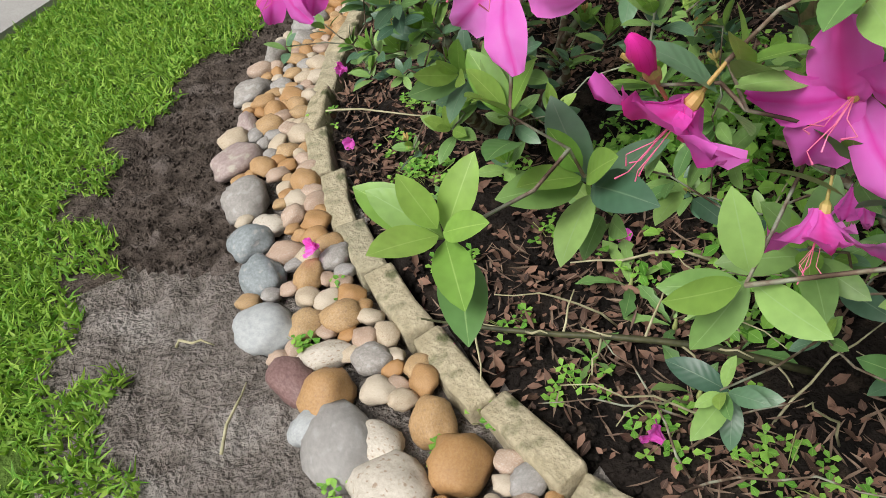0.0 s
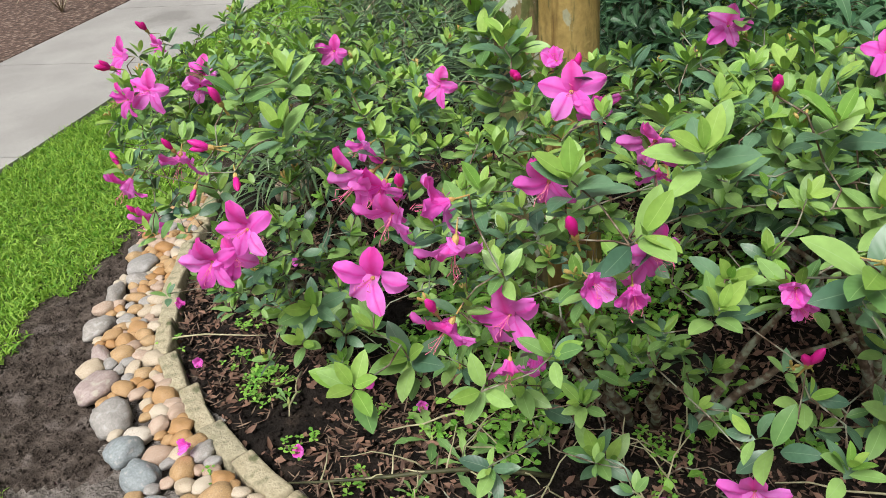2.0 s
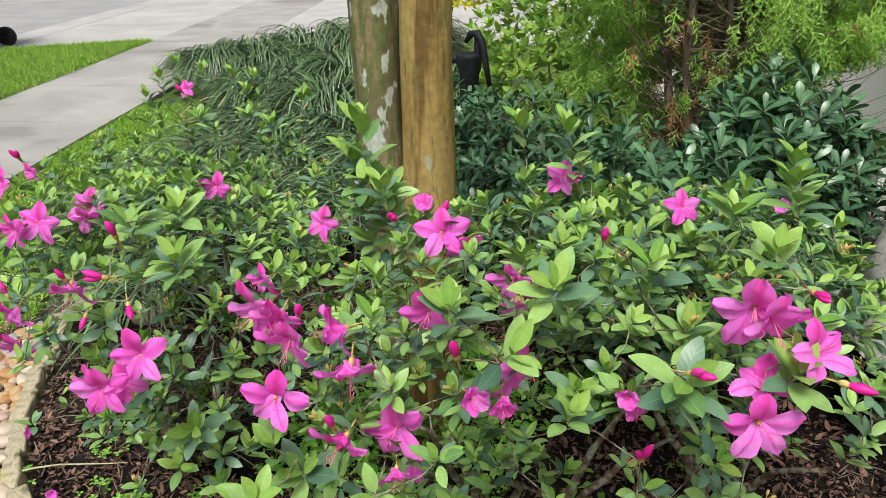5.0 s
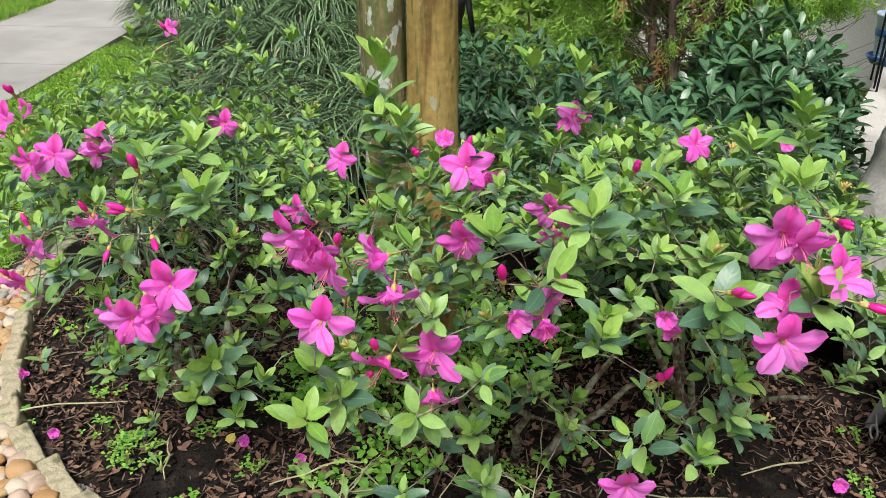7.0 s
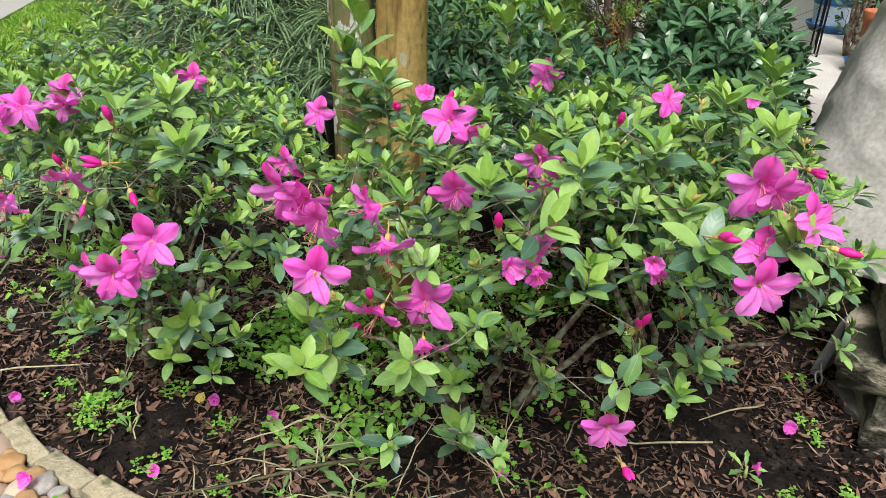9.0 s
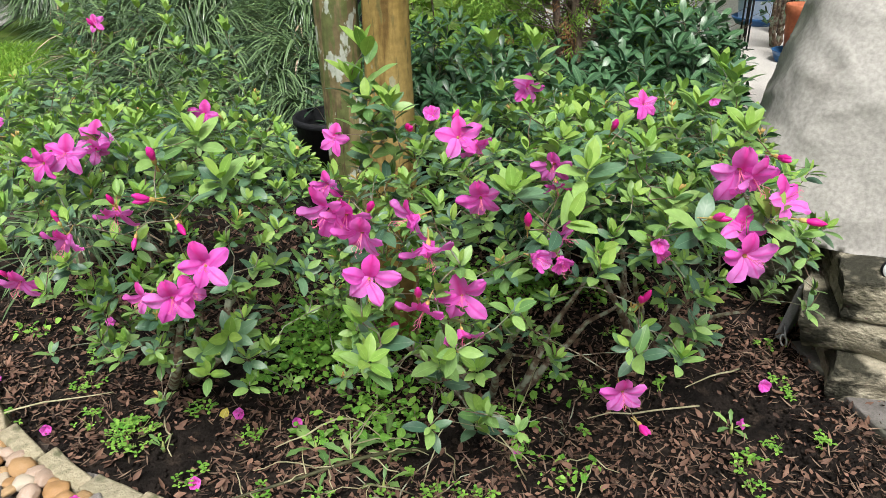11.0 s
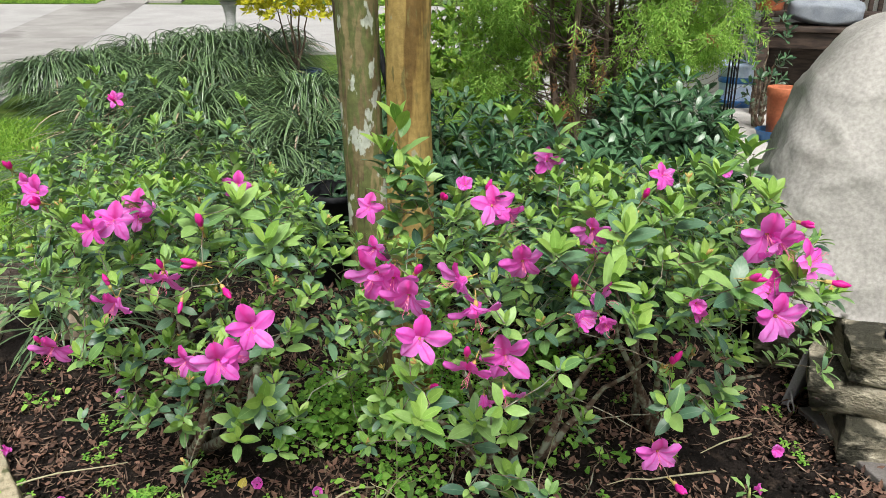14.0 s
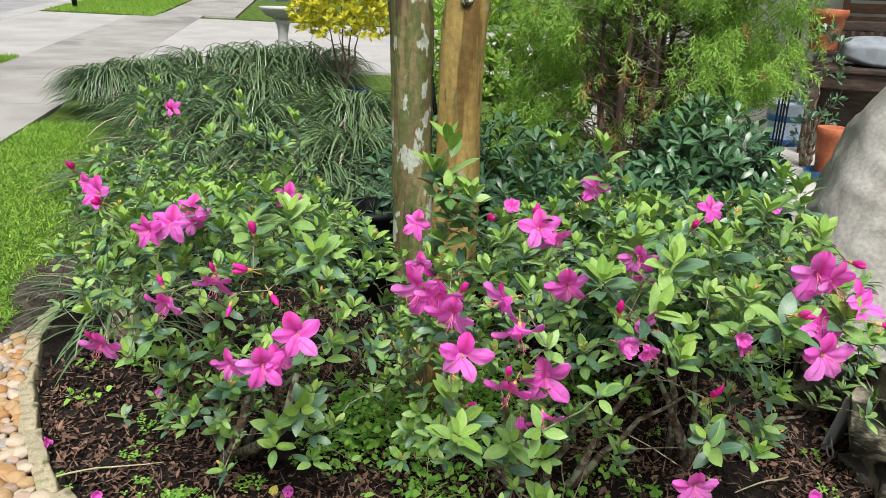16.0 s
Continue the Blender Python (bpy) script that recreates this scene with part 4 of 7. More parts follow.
def azalea(label, base_points, shells, flowers, buds, extra, seed, spacing=0.058, group="azaleas in the bed", loose=300, limb_radius=0.014, thin_low=0.62, open_front=(0.56, 0.80, 0.92), shoots=(), limb_count=7, stems=(), fresh=(3, 4, 5, 5)):
    """shells: (centre, radii, tip count). flowers: x, y, z, az, el, size, half. extra: x, y, z, az, el, size, young, old of singled-out shoots."""
    rng = random.Random(seed)
    origin = Vector(base_points[0])
    bush = empty("azalea_bush", origin, label, "azalea", group)
    tips, blades = [], []
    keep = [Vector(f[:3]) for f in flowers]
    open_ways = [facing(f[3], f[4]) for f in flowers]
    for f in flowers:
        tips.append(flower(bush, origin, f[:3], f[3], f[4], f[5], rng, len(f) > 6 and f[6]))
    for b in buds:
        way = facing(b[3], b[4])
        bud_group(bush, origin, b[:3], way, b[5], rng)
        tips.append(Vector(b[:3]) - way * 0.012)
    taken = [Vector(e[:3]) for e in extra]
    for x, y, z, az, el, size, young, old, *lift in extra:
        way = facing(az, el)
        blades += whorl(Vector((x, y, z)), way, rng, young, old, size, lift[0] if lift else 38, 78)
        tips.append(Vector((x, y, z)))
    for f, wy in zip(flowers, open_ways):
        if f[2] < 0.6:
            continue
        # leaf collar behind each flower, left off low ones it hides from the camera
        p = Vector(f[:3]) - wy * 0.062 * f[5] + Vector((rng.uniform(-1, 1), rng.uniform(-1, 1), rng.uniform(-1, 1))) * 0.012
        blades += whorl(p, (Vector((0, 0, 1)) * 0.8 - wy * 0.3 + Vector((rng.uniform(-1, 1), rng.uniform(-1, 1), 0)) * 0.4).normalized(), rng, rng.choice((1, 2, 3)), 4, 0.8, 45, 85)
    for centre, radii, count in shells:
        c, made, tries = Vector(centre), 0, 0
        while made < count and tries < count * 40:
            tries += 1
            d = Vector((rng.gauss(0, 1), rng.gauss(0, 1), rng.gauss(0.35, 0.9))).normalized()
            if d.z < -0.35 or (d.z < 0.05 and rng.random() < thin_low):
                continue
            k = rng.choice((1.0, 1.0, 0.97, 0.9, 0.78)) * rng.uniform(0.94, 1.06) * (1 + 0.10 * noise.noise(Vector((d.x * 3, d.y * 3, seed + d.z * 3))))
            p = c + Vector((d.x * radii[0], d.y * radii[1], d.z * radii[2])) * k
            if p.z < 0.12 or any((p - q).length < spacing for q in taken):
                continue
            # tips kept off the flowers' faces, so the camera sees them
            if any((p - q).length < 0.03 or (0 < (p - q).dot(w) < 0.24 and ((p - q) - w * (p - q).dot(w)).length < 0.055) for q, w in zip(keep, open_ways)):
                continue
            # hollow before the trunk, cut to open the camera's view of it
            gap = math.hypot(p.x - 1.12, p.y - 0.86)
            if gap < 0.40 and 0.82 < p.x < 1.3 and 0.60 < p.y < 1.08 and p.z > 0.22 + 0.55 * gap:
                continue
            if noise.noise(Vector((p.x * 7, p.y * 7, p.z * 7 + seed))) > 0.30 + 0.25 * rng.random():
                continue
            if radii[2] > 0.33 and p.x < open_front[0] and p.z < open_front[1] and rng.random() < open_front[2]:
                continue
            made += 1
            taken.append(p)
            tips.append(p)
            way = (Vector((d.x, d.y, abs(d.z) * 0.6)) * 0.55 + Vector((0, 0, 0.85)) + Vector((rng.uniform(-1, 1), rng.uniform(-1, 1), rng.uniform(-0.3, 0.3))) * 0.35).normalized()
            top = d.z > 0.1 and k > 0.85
            # low and inner tips mixed darker, standing in for the shade there
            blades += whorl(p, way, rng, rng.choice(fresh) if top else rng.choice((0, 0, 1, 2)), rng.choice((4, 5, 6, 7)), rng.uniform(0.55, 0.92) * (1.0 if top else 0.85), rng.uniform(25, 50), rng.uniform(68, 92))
            if rng.random() < 0.09:  # withered remains of a flower
                for i in range(3):
                    shared("withered_calyx", CALYX, Matrix.Translation(p + way * 0.015 - origin) @ frame_of((way + Vector((rng.uniform(-1, 1), rng.uniform(-1, 1), rng.uniform(-0.2, 0.6)))).normalized()) @ Matrix.Translation((0, 0, 0.034)) @ Matrix.Diagonal((0.5, 0.5, rng.uniform(0.6, 0.8), 1)), bush)
            if rng.random() < 0.22:  # leaves lower on the shoot
                q = p - way * rng.uniform(0.025, 0.05)
                blades += whorl(q, way, rng, 0, 4, rng.uniform(0.8, 1.1), 30, 88)
    for tx, ty, tz, reach, leaf in shoots:
        top, foot = Vector((tx, ty, tz)), Vector((tx + 0.02, ty - 0.015, tz - reach))
        blades += whorl(top - Vector((0, 0, 0.03)), Vector((0, 0, 1)), rng, 5, 0, leaf * 0.9, 26, 60)
        for k in range(11):
            q = top.lerp(foot, (k + 1.0) / 12.5)
            a = k * 2.4 + rng.uniform(-0.3, 0.3)
            m = Matrix.Translation(q) @ Matrix.Rotation(a, 4, 'Z') @ Matrix.Translation((0, 0.004, 0)) @ Matrix.Rotation(radians(rng.uniform(30, 58) - 2.5 * k), 4, 'X') @ Matrix.Rotation(radians(rng.uniform(-15, 15)), 4, 'Y') @ Matrix.Scale(leaf * rng.uniform(0.78, 1.0), 4)
            blades.append(("young" if k < 2 else "mid" if rng.random() < 0.6 else "old", m))
        tips += [top - Vector((0, 0, 0.03)), top.lerp(foot, 0.5), foot]
    limbs, twigs = grow(base_points, tips, rng, limb_radius, limb_count)
    limbs += [([Vector(p) for p in line], [0.02, 0.017, 0.014, 0.009]) for line in stems]
    back = Matrix.Translation(-origin)
    for pts, rad in limbs:
        bm = bmesh.new()
        tube(bm, [p - origin for p in pts], rad, 7)
        part("branch", bm, M_TWIG, bush)
    bm = bmesh.new()
    for pts, rad in twigs:
        tube(bm, [p - origin for p in pts], rad, 4, cap=False)
    tagged(part("twigwork", bm, M_TWIG, bush), kind="stuff")
    blades.sort(key=lambda b: (b[1].translation.x - 0.1) ** 2 + (b[1].translation.y - 0.45) ** 2)
    for kind, m in blades[:loose]:
        shared("leaf", AZ_MESH[kind], back @ m, bush)
    rest = blades[loose:]
    joined("foliage", [(AZ_TPL[k], [back @ m for kk, m in rest if kk == k], AZ_MAT[k]) for k in AZ_TPL], bush)
    return bush


FLOWERS_MID = [
    (.163, .358, .855, 215, 15, 1.0), (.285, .232, .778, 205, 2, 1.08), (.262, .508, .912, 172, -22, 1.3), (.259, .431, .875, 188, -38, 1.05),
    (.268, .340, .930, 135, -12, 1.0), (.250, .283, .872, 205, -58, 1.05), (.216, .287, .766, 168, -45, 1.0), (.372, .227, .938, 205, -20, 1.0)]
FLOWERS_MID2 = [
    (.594, .357, .99, 220, 20, 1.05), (.677, .46, 1.01, 200, 40, .8, True), (.62, .325, .955, 235, -35, .85), (.602, .685, .942, 200, 0, .8),
    (1.06, .348, .985, 214, 20, .9), (.285, .231, .688, 215, -50, .8), (.45, .33, .56, 200, -70, .7, True), (.295, .52, .96, 180, -10, .7), (.275, .47, .90, 196, -30, 1.1)]
FLOWERS_RIGHT = [
    (.295, .085, .885, 240, 5, .85, True), (.315, .05, .868, 220, -20, .8, True), (.388, .066, .885, 262, -15, .9), (.425, .109, 1.006, 185, -20, .75), (.43, .1, .965, 215, -60, .6),
    (.373, -.102, .911, 200, 0, .62, True), (.385, -.11, .885, 240, -20, .55, True), (.52, -.215, .996, 198, -28, 1.25)]
FLOWERS_RIGHT2 = [
    (.53, -.245, .985, 228, -32, 1.1), (.55, -.303, .964, 240, 38, 1.0), (.533, -.23, .905, 190, 55, .9), (.476, -.257, .859, 214, 0, 1.15), (.435, -.066, .525, 206, -10, 1.1),
    (.92, .02, 1.01, 220, 20, .8), (1.08, -.12, .99, 200, 20, .6, True)]
FLOWERS_LEFT = [
    (.180, .744, .800, 215, 18, 1.1), (.125, .790, .735, 220, -8, 1.12), (.166, .925, .687, 180, -10, .85), (.177, .78, .735, 255, 5, .9),
    (.197, .974, .857, 200, -62, 1.0), (.098, 1.024, .833, 185, -40, .95), (.235, 1.402, .585, 205, -30, 1.15)]
FLOWERS_LEFT2 = [
    (.223, 1.111, .977, 215, 10, 1.0), (.187, 1.153, .96, 180, 0, .8), (.375, 1.195, .959, 205, 30, .9), (.36, 1.17, .93, 230, -30, .7),
    (.304, 1.437, .988, 190, 20, .85), (.672, 1.116, .938, 212, 0, .8), (1.435, 2.253, .992, 215, 10, .8), (.5, 1.7, .93, 200, 0, .6)]

azalea("spreading azalea bush with magenta flowers and bright new shoots", [(0.98, 0.42, -0.02), (0.95, 0.47, -0.02), (1.02, 0.36, -0.02)],
       [((0.84, 0.26, 0.58), (0.62, 0.46, 0.42), 315), ((0.76, 0.64, 0.52), (0.18, 0.16, 0.32), 30), ((0.78, 0.68, 0.3), (0.2, 0.2, 0.2), 9), ((0.66, 0.30, 0.32), (0.2, 0.22, 0.2), 26)],
       FLOWERS_MID + FLOWERS_MID2,
       [(.29, .425, .929, 200, 60, 1), (.215, .29, .81, 200, 60, 1), (.63, .5, .98, 210, 20, 2), (.35, .42, .64, 200, 20, 1), (.66, .40, 1.0, 200, 60, 2)],
       [(.100, .338, .728, 225, 62, 1.15, 6, 2, 58), (.18, .389, .752, 200, 80, 1.0, 4, 2), (.226, .381, .683, 215, 60, 1.1, 3, 5), (.215, .215, .715, 215, 30, .8, 1, 4), (.25, .12, .80, 215, 60, 0.7, 2, 4), (.565, .29, .29, 215, 60, 1.1, 4, 5), (.724, .22, .90, 215, 65, 1.0, 4, 6), (.407, .332, .541, 215, 55, 1.1, 3, 5),
        (.677, .347, .146, 220, 70, 1.2, 4, 5),
        (.715, .635, .96, 200, 70, 1.0, 3, 6), (.745, .665, .87, 190, 65, 1.0, 2, 7), (.70, .60, .82, 215, 60, 1.0, 2, 6), (.77, .625, .92, 230, 70, 1.0, 3, 6), (.73, .60, .74, 215, 55, 1.0, 1, 6), (.69, .64, 1.02, 190, 60, .95, 2, 5), (.73, .67, 1.04, 170, 60, .95, 2, 5), (.75, .60, 1.0, 240, 60, .95, 2, 5)], 21, shoots=((.705, .647, 1.16, .26, 1.4), (.73, .70, 1.08, .22, 1.35), (.75, .62, 1.02, .2, 1.2), (1.046, .459, 1.118, .16, 1.15), (1.03, .33, 1.126, .16, 1.15), (.66, .56, 1.05, .14, 1.1)))
azalea("azalea bush with magenta flowers beside the cast rock", [(1.36, 0.02, -0.02), (1.4, 0.08, -0.02)],
       [((0.98, -0.02, 0.58), (0.58, 0.40, 0.42), 260)],
       FLOWERS_RIGHT + FLOWERS_RIGHT2,
       [(.286, .111, .95, 200, 50, 1), (.582, .034, 1.045, 190, 50, 2), (.566, -.061, .682, 220, 60, 2), (.374, -.18, .976, 250, 20, 2), (.611, -.267, 1.017, 220, 10, 2), (.554, -.33, .921, 250, 0, 1), (.438, -.1, .47, 230, 10, 2)],
       [(.341, .159, .985, 215, 70, 1.1, 5, 5), (.33, .053, .95, 250, 50, 1.1, 3, 3), (.39, -.17, .955, 215, 60, 1.15, 2, 7), (.644, -.208, 1.05, 210, 75, 1.05, 6, 5), (.544, -.275, .92, 215, 60, 1.15, 5, 6),
        (.44, .045, 1.01, 215, 65, 1.1, 4, 6), (.62, -.03, 1.0, 210, 75, 1.1, 4, 6), (.8, -.1, 1.05, 200, 80, 1.1, 5, 6)], 22, fresh=(1, 2, 3), open_front=(0.95, 0.86, 0.94), shoots=((1.158, -.121, 1.08, .15, 1.15), (.93, -.16, 1.1, .1, 1.15)))
azalea("azalea bush with magenta flowers by the edging", [(0.70, 1.43, -0.02), (0.74, 1.38, -0.02)],
       [((0.66, 1.28, 0.58), (0.46, 0.52, 0.36), 290), ((0.5, 1.06, 0.32), (0.18, 0.26, 0.2), 24), ((0.60, 0.98, 0.60), (0.2, 0.18, 0.24), 24), ((0.44, 1.22, 0.40), (0.13, 0.18, 0.17), 26), ((0.88, 1.86, 0.56), (0.34, 0.30, 0.36), 64), ((0.38, 1.24, 0.80), (0.18, 0.30, 0.18), 34)],
       FLOWERS_LEFT + FLOWERS_LEFT2[:6] + FLOWERS_LEFT2[7:],
       [(.289, .93, .965, 200, 60, 2), (.239, .908, .9, 170, 10, 2), (.19, .96, .90, 200, 80, 1), (.11, 1.03, .88, 200, 80, 1), (.23, 1.42, .62, 200, 60, 1), (.2, .93, .83, 200, -60, 1), (.25, .86, .85, 250, -20, 1), (.512, 1.754, .965, 200, 60, 2), (.26, 1.36, .98, 190, 30, 2)],
       [(.32, .79, .93, 215, 65, 1.2, 4, 6), (.45, .95, .97, 210, 75, 1.2, 4, 6), (.341, .856, .515, 215, 30, 1.25, 4, 6), (.36, 1.0, .96, 215, 75, 1.2, 2, 7), (.42, 1.34, .33, 215, 60, 1.1, 4, 5), (.44, 1.20, .31, 215, 55, 1.15, 4, 6), (.40, 1.13, .46, 210, 60, 1.15, 4, 5), (.41, 1.36, .50, 200, 65, 1.0, 4, 4), (.40, .97, .40, 220, 50, 1.2, 4, 6)], 23, limb_radius=0.012, limb_count=5, stems=(((.70, 1.43, -.02), (.56, 1.30, .10), (.45, 1.16, .26), (.42, 1.08, .45)), ((.72, 1.40, -.02), (.60, 1.22, .14), (.52, 1.05, .30), (.50, .98, .5))))
azalea("smaller azalea bush at the back of the bed", [(1.35, 2.0, -0.02), (1.3, 1.95, -0.02)],
       [((1.26, 1.95, 0.58), (0.48, 0.55, 0.38), 105), ((1.25, 1.9, 0.5), (0.35, 0.35, 0.3), 14)],
       FLOWERS_LEFT2[6:7], [(1.38, 2.2, .99, 200, 40, 2)], [(1.6, 2.35, 1.03, 200, 80, 1.1, 5, 5), (1.32, 1.62, .93, 205, 75, 1.0, 4, 6), (1.15, 1.8, .97, 205, 75, 1.0, 4, 6)], 24, loose=150, spacing=0.075, shoots=((1.52, 2.42, 1.10, .2, 1.0), (1.38, 2.34, 1.06, .16, 1.0), (1.62, 2.05, 1.05, .2, 1.0), (1.56, 1.72, 1.0, .2, 1.0), (1.70, 2.28, 1.04, .2, 0.95), (1.45, 1.9, 1.03, .16, 0.95), (1.72, 1.85, .98, .2, 0.95), (1.22, 2.2, 1.02, .16, 0.95)))


# ---- crape myrtle ----
def crape_myrtle():
    tree = empty("crape_myrtle", (1.2, 0.9, 0), "crape myrtle with two smooth mottled trunks among the azaleas", "tree")
    rng = random.Random(5)
    o = Vector((1.2, 0.9, 0))

    def trunk(pts, rad, mat, label):
        bm = bmesh.new()
        dense, rr = [], []
        for (a, b), (r0, r1) in zip(zip(pts, pts[1:]), zip(rad, rad[1:])):
            for i in range(10):
                dense.append(Vector(a).lerp(Vector(b), i / 10) - o)
                rr.append(r0 + (r1 - r0) * i / 10)
        dense.append(Vector(pts[-1]) - o)
        rr.append(rad[-1])
        tube(bm, dense, rr, 28)
        for v in bm.verts:
            n = noise.noise(Vector((v.co.x * 14, v.co.y * 14, v.co.z * 3.0)))
            axis = min(dense, key=lambda q: abs(q.z - v.co.z))
            out = Vector((v.co.x - axis.x, v.co.y - axis.y, 0))
            ang = math.atan2(out.y, out.x)
            v.co += out * (0.10 * n + 0.06 * math.sin(3 * ang + v.co.z * 2) + 0.03 * math.sin(7 * ang + v.co.z * 5))
        return part("trunk", bm, mat, tree, label)

    trunk([(1.19, 0.93, -0.05), (1.17, 0.955, 0.45), (1.155, 0.975, 1.0), (1.155, 0.985, 1.4), (1.10, 1.06, 2.2), (1.02, 1.16, 3.1)], [0.085, 0.072, 0.064, 0.066, 0.058, 0.045], M_TRUNK_GREY, "brown trunk blotched with pale lichen")
    trunk([(1.22, 0.86, -0.05), (1.19, 0.83, 0.5), (1.175, 0.82, 1.0), (1.17, 0.815, 1.4), (1.24, 0.74, 2.2), (1.33, 0.62, 3.1)], [0.085, 0.074, 0.069, 0.067, 0.058, 0.044], M_TRUNK_TAN, "smooth tan trunk")
    for k, (a, b) in enumerate((((1.02, 1.16, 3.1), (0.6, 1.5, 4.3)), ((1.02, 1.16, 3.1), (1.3, 1.7, 4.4)), ((1.33, 0.62, 3.1), (1.8, 0.2, 4.3)), ((1.33, 0.62, 3.1), (0.9, 0.2, 4.4)), ((1.02, 1.16, 3.1), (0.9, 0.9, 4.5)))):
        bm = bmesh.new()
        tube(bm, [p - o for p in bent(a, b, -0.08, 6, 0.04, rng)], [0.04, 0.034, 0.028, 0.022, 0.017, 0.012, 0.007], 8)
        part("limb", bm, M_TRUNK_TAN, tree)
    bm = bmesh.new()
    bmesh.ops.create_icosphere(bm, subdivisions=3, radius=0.018, matrix=Matrix.Translation(Vector((1.112, 0.79, 1.47)) - o))
    roughen(bm, 0.008, 60, 1.0)
    part("knot", bm, M_TRUNK_GREY, tree, "dark knobbly knot")


crape_myrtle()


# ---- dark glossy shrubs ----
PI_TPL = leaf_template(0.084, 0.038, 0.24, 0.16, "obovate", 7)
PI_MESH = leaf_mesh("leaf", PI_TPL, M_PITTO)


def leafy_shrub(name, label, category, base, shells, tpl, mesh, mat, seed, spacing, blades_each, size=1.0, spread=70, loose=120, group="", bark=None, droop=0.15, low=-0.35):
    rng = random.Random(seed)
    o = Vector(base)
    shrub = empty(name, o, label, category, group)
    tips, ms = [], []
    for centre, radii, count in shells:
        c, made, tries = Vector(centre), 0, 0
        while made < count and tries < count * 40:
            tries += 1
            d = Vector((rng.gauss(0, 1), rng.gauss(0, 1), rng.gauss(0.3, 0.9))).normalized()
            if d.z < low:
                continue
            p = c + Vector((d.x * radii[0], d.y * radii[1], d.z * radii[2])) * rng.choice((1.0, 0.95, 0.85, 0.7)) * (1 + 0.12 * noise.noise(d * 2.5 + Vector((seed, 0, 0))))
            if p.z < 0.1 or any((p - q).length < spacing for q in tips):
                continue
            tips.append(p)
            made += 1
            way = (d * 0.6 + Vector((0, 0, 0.7)) + Vector((rng.uniform(-1, 1), rng.uniform(-1, 1), 0)) * 0.3).normalized()
            base_m = Matrix.Translation(p - o) @ frame_of(way, rng.uniform(0, 6.28))
            n = rng.randint(*blades_each)
            for i in range(n):
                tilt = spread * (0.45 + 0.75 * i / n) + rng.uniform(-8, 8)
                ms.append(base_m @ Matrix.Rotation(i * 2.4, 4, 'Z') @ Matrix.Translation((0, 0.004, -0.02 * i / n)) @ Matrix.Rotation(radians(90 - tilt), 4, 'X') @ Matrix.Rotation(radians(rng.uniform(-15, 15)), 4, 'Y') @ Matrix.Scale(size * rng.uniform(0.7, 1.15), 4))
    limbs, twigs = grow([base, (base[0] + 0.04, base[1] + 0.03, base[2])], tips, rng, 0.014)
    for pts, rad in limbs:
        bm = bmesh.new()
        part("branch", tube(bm, [p - o for p in pts], rad, 6), bark or M_TWIG, shrub)
    bm = bmesh.new()
    for pts, rad in twigs:
        tube(bm, [p - o for p in pts], rad, 4, cap=False)
    tagged(part("twigwork", bm, bark or M_TWIG, shrub), kind="stuff")
    ms.sort(key=lambda m: (m.translation + o).x + 0.3 * abs((m.translation + o).y))
    for m in ms[:loose]:
        shared("leaf", mesh, m, shrub)
    joined("foliage", [(tpl, ms[loose:], mat)], shrub)
    return shrub


leafy_shrub("pittosporum_shrub", "low glossy dark green pittosporum shrub beside the patio", "shrub", (2.5, 0.12, 0.0), [((2.47, 0.20, 0.55), (0.50, 0.34, 0.52), 290), ((2.5, 0.1, 0.5), (0.35, 0.3, 0.35), 70)], PI_TPL, PI_MESH, M_PITTO, 41, 0.058, (8, 11), 0.95, group="pittosporum shrubs")
leafy_shrub("pittosporum_shrub", "low glossy dark green pittosporum behind the tree trunks", "shrub", (2.25, 1.0, 0.0), [((2.2, 0.98, 0.48), (0.42, 0.6, 0.46), 250), ((2.3, 1.0, 0.45), (0.3, 0.4, 0.3), 60)], PI_TPL, PI_MESH, M_PITTO, 42, 0.06, (7, 10), 0.85, group="pittosporum shrubs")
leafy_shrub("pittosporum_shrub", "broad-leaved pittosporum shrub behind the azaleas", "shrub", (1.8, 0.4, 0.0), [((1.78, 0.38, 0.46), (0.34, 0.5, 0.44), 190), ((1.8, 0.4, 0.4), (0.25, 0.35, 0.28), 50)], PI_TPL, PI_MESH, M_PITTO, 43, 0.066, (8, 10), 0.95, group="pittosporum shrubs")
leafy_shrub("pittosporum_shrub", "low glossy dark green pittosporum in front of the pump", "shrub", (2.4, 1.5, 0.0), [((2.38, 1.48, 0.48), (0.32, 0.34, 0.44), 120), ((2.4, 1.5, 0.4), (0.2, 0.22, 0.25), 24)], PI_TPL, PI_MESH, M_PITTO, 47, 0.062, (7, 10), 0.9, group="pittosporum shrubs")
BR_TPL = leaf_template(0.06, 0.03, 0.15, 0.25, "ellipse", 4)
BR_MESH = leaf_mesh("leaf", BR_TPL, M_BRIGHT)
leafy_shrub("bright_shrub", "bushy shrub with bright yellow-green leaves behind the pump", "shrub", (3.5, 1.65, 0.05), [((3.45, 1.62, 0.85), (0.5, 0.52, 0.75), 330), ((3.5, 1.62, 0.8), (0.35, 0.38, 0.5), 70)], BR_TPL, BR_MESH, M_BRIGHT, 44, 0.075, (7, 9), 1.0, 60)
leafy_shrub("hedge_shrub", "tall leafy green shrub in front of the house", "shrub", (4.2, 1.5, 0.08), [((4.2, 1.45, 1.1), (0.5, 0.7, 1.1), 380), ((4.2, 1.45, 1.0), (0.3, 0.45, 0.8), 90)], BR_TPL, leaf_mesh("leaf", BR_TPL, M_LEAF), M_LEAF, 45, 0.085, (7, 9), 1.2, 65)


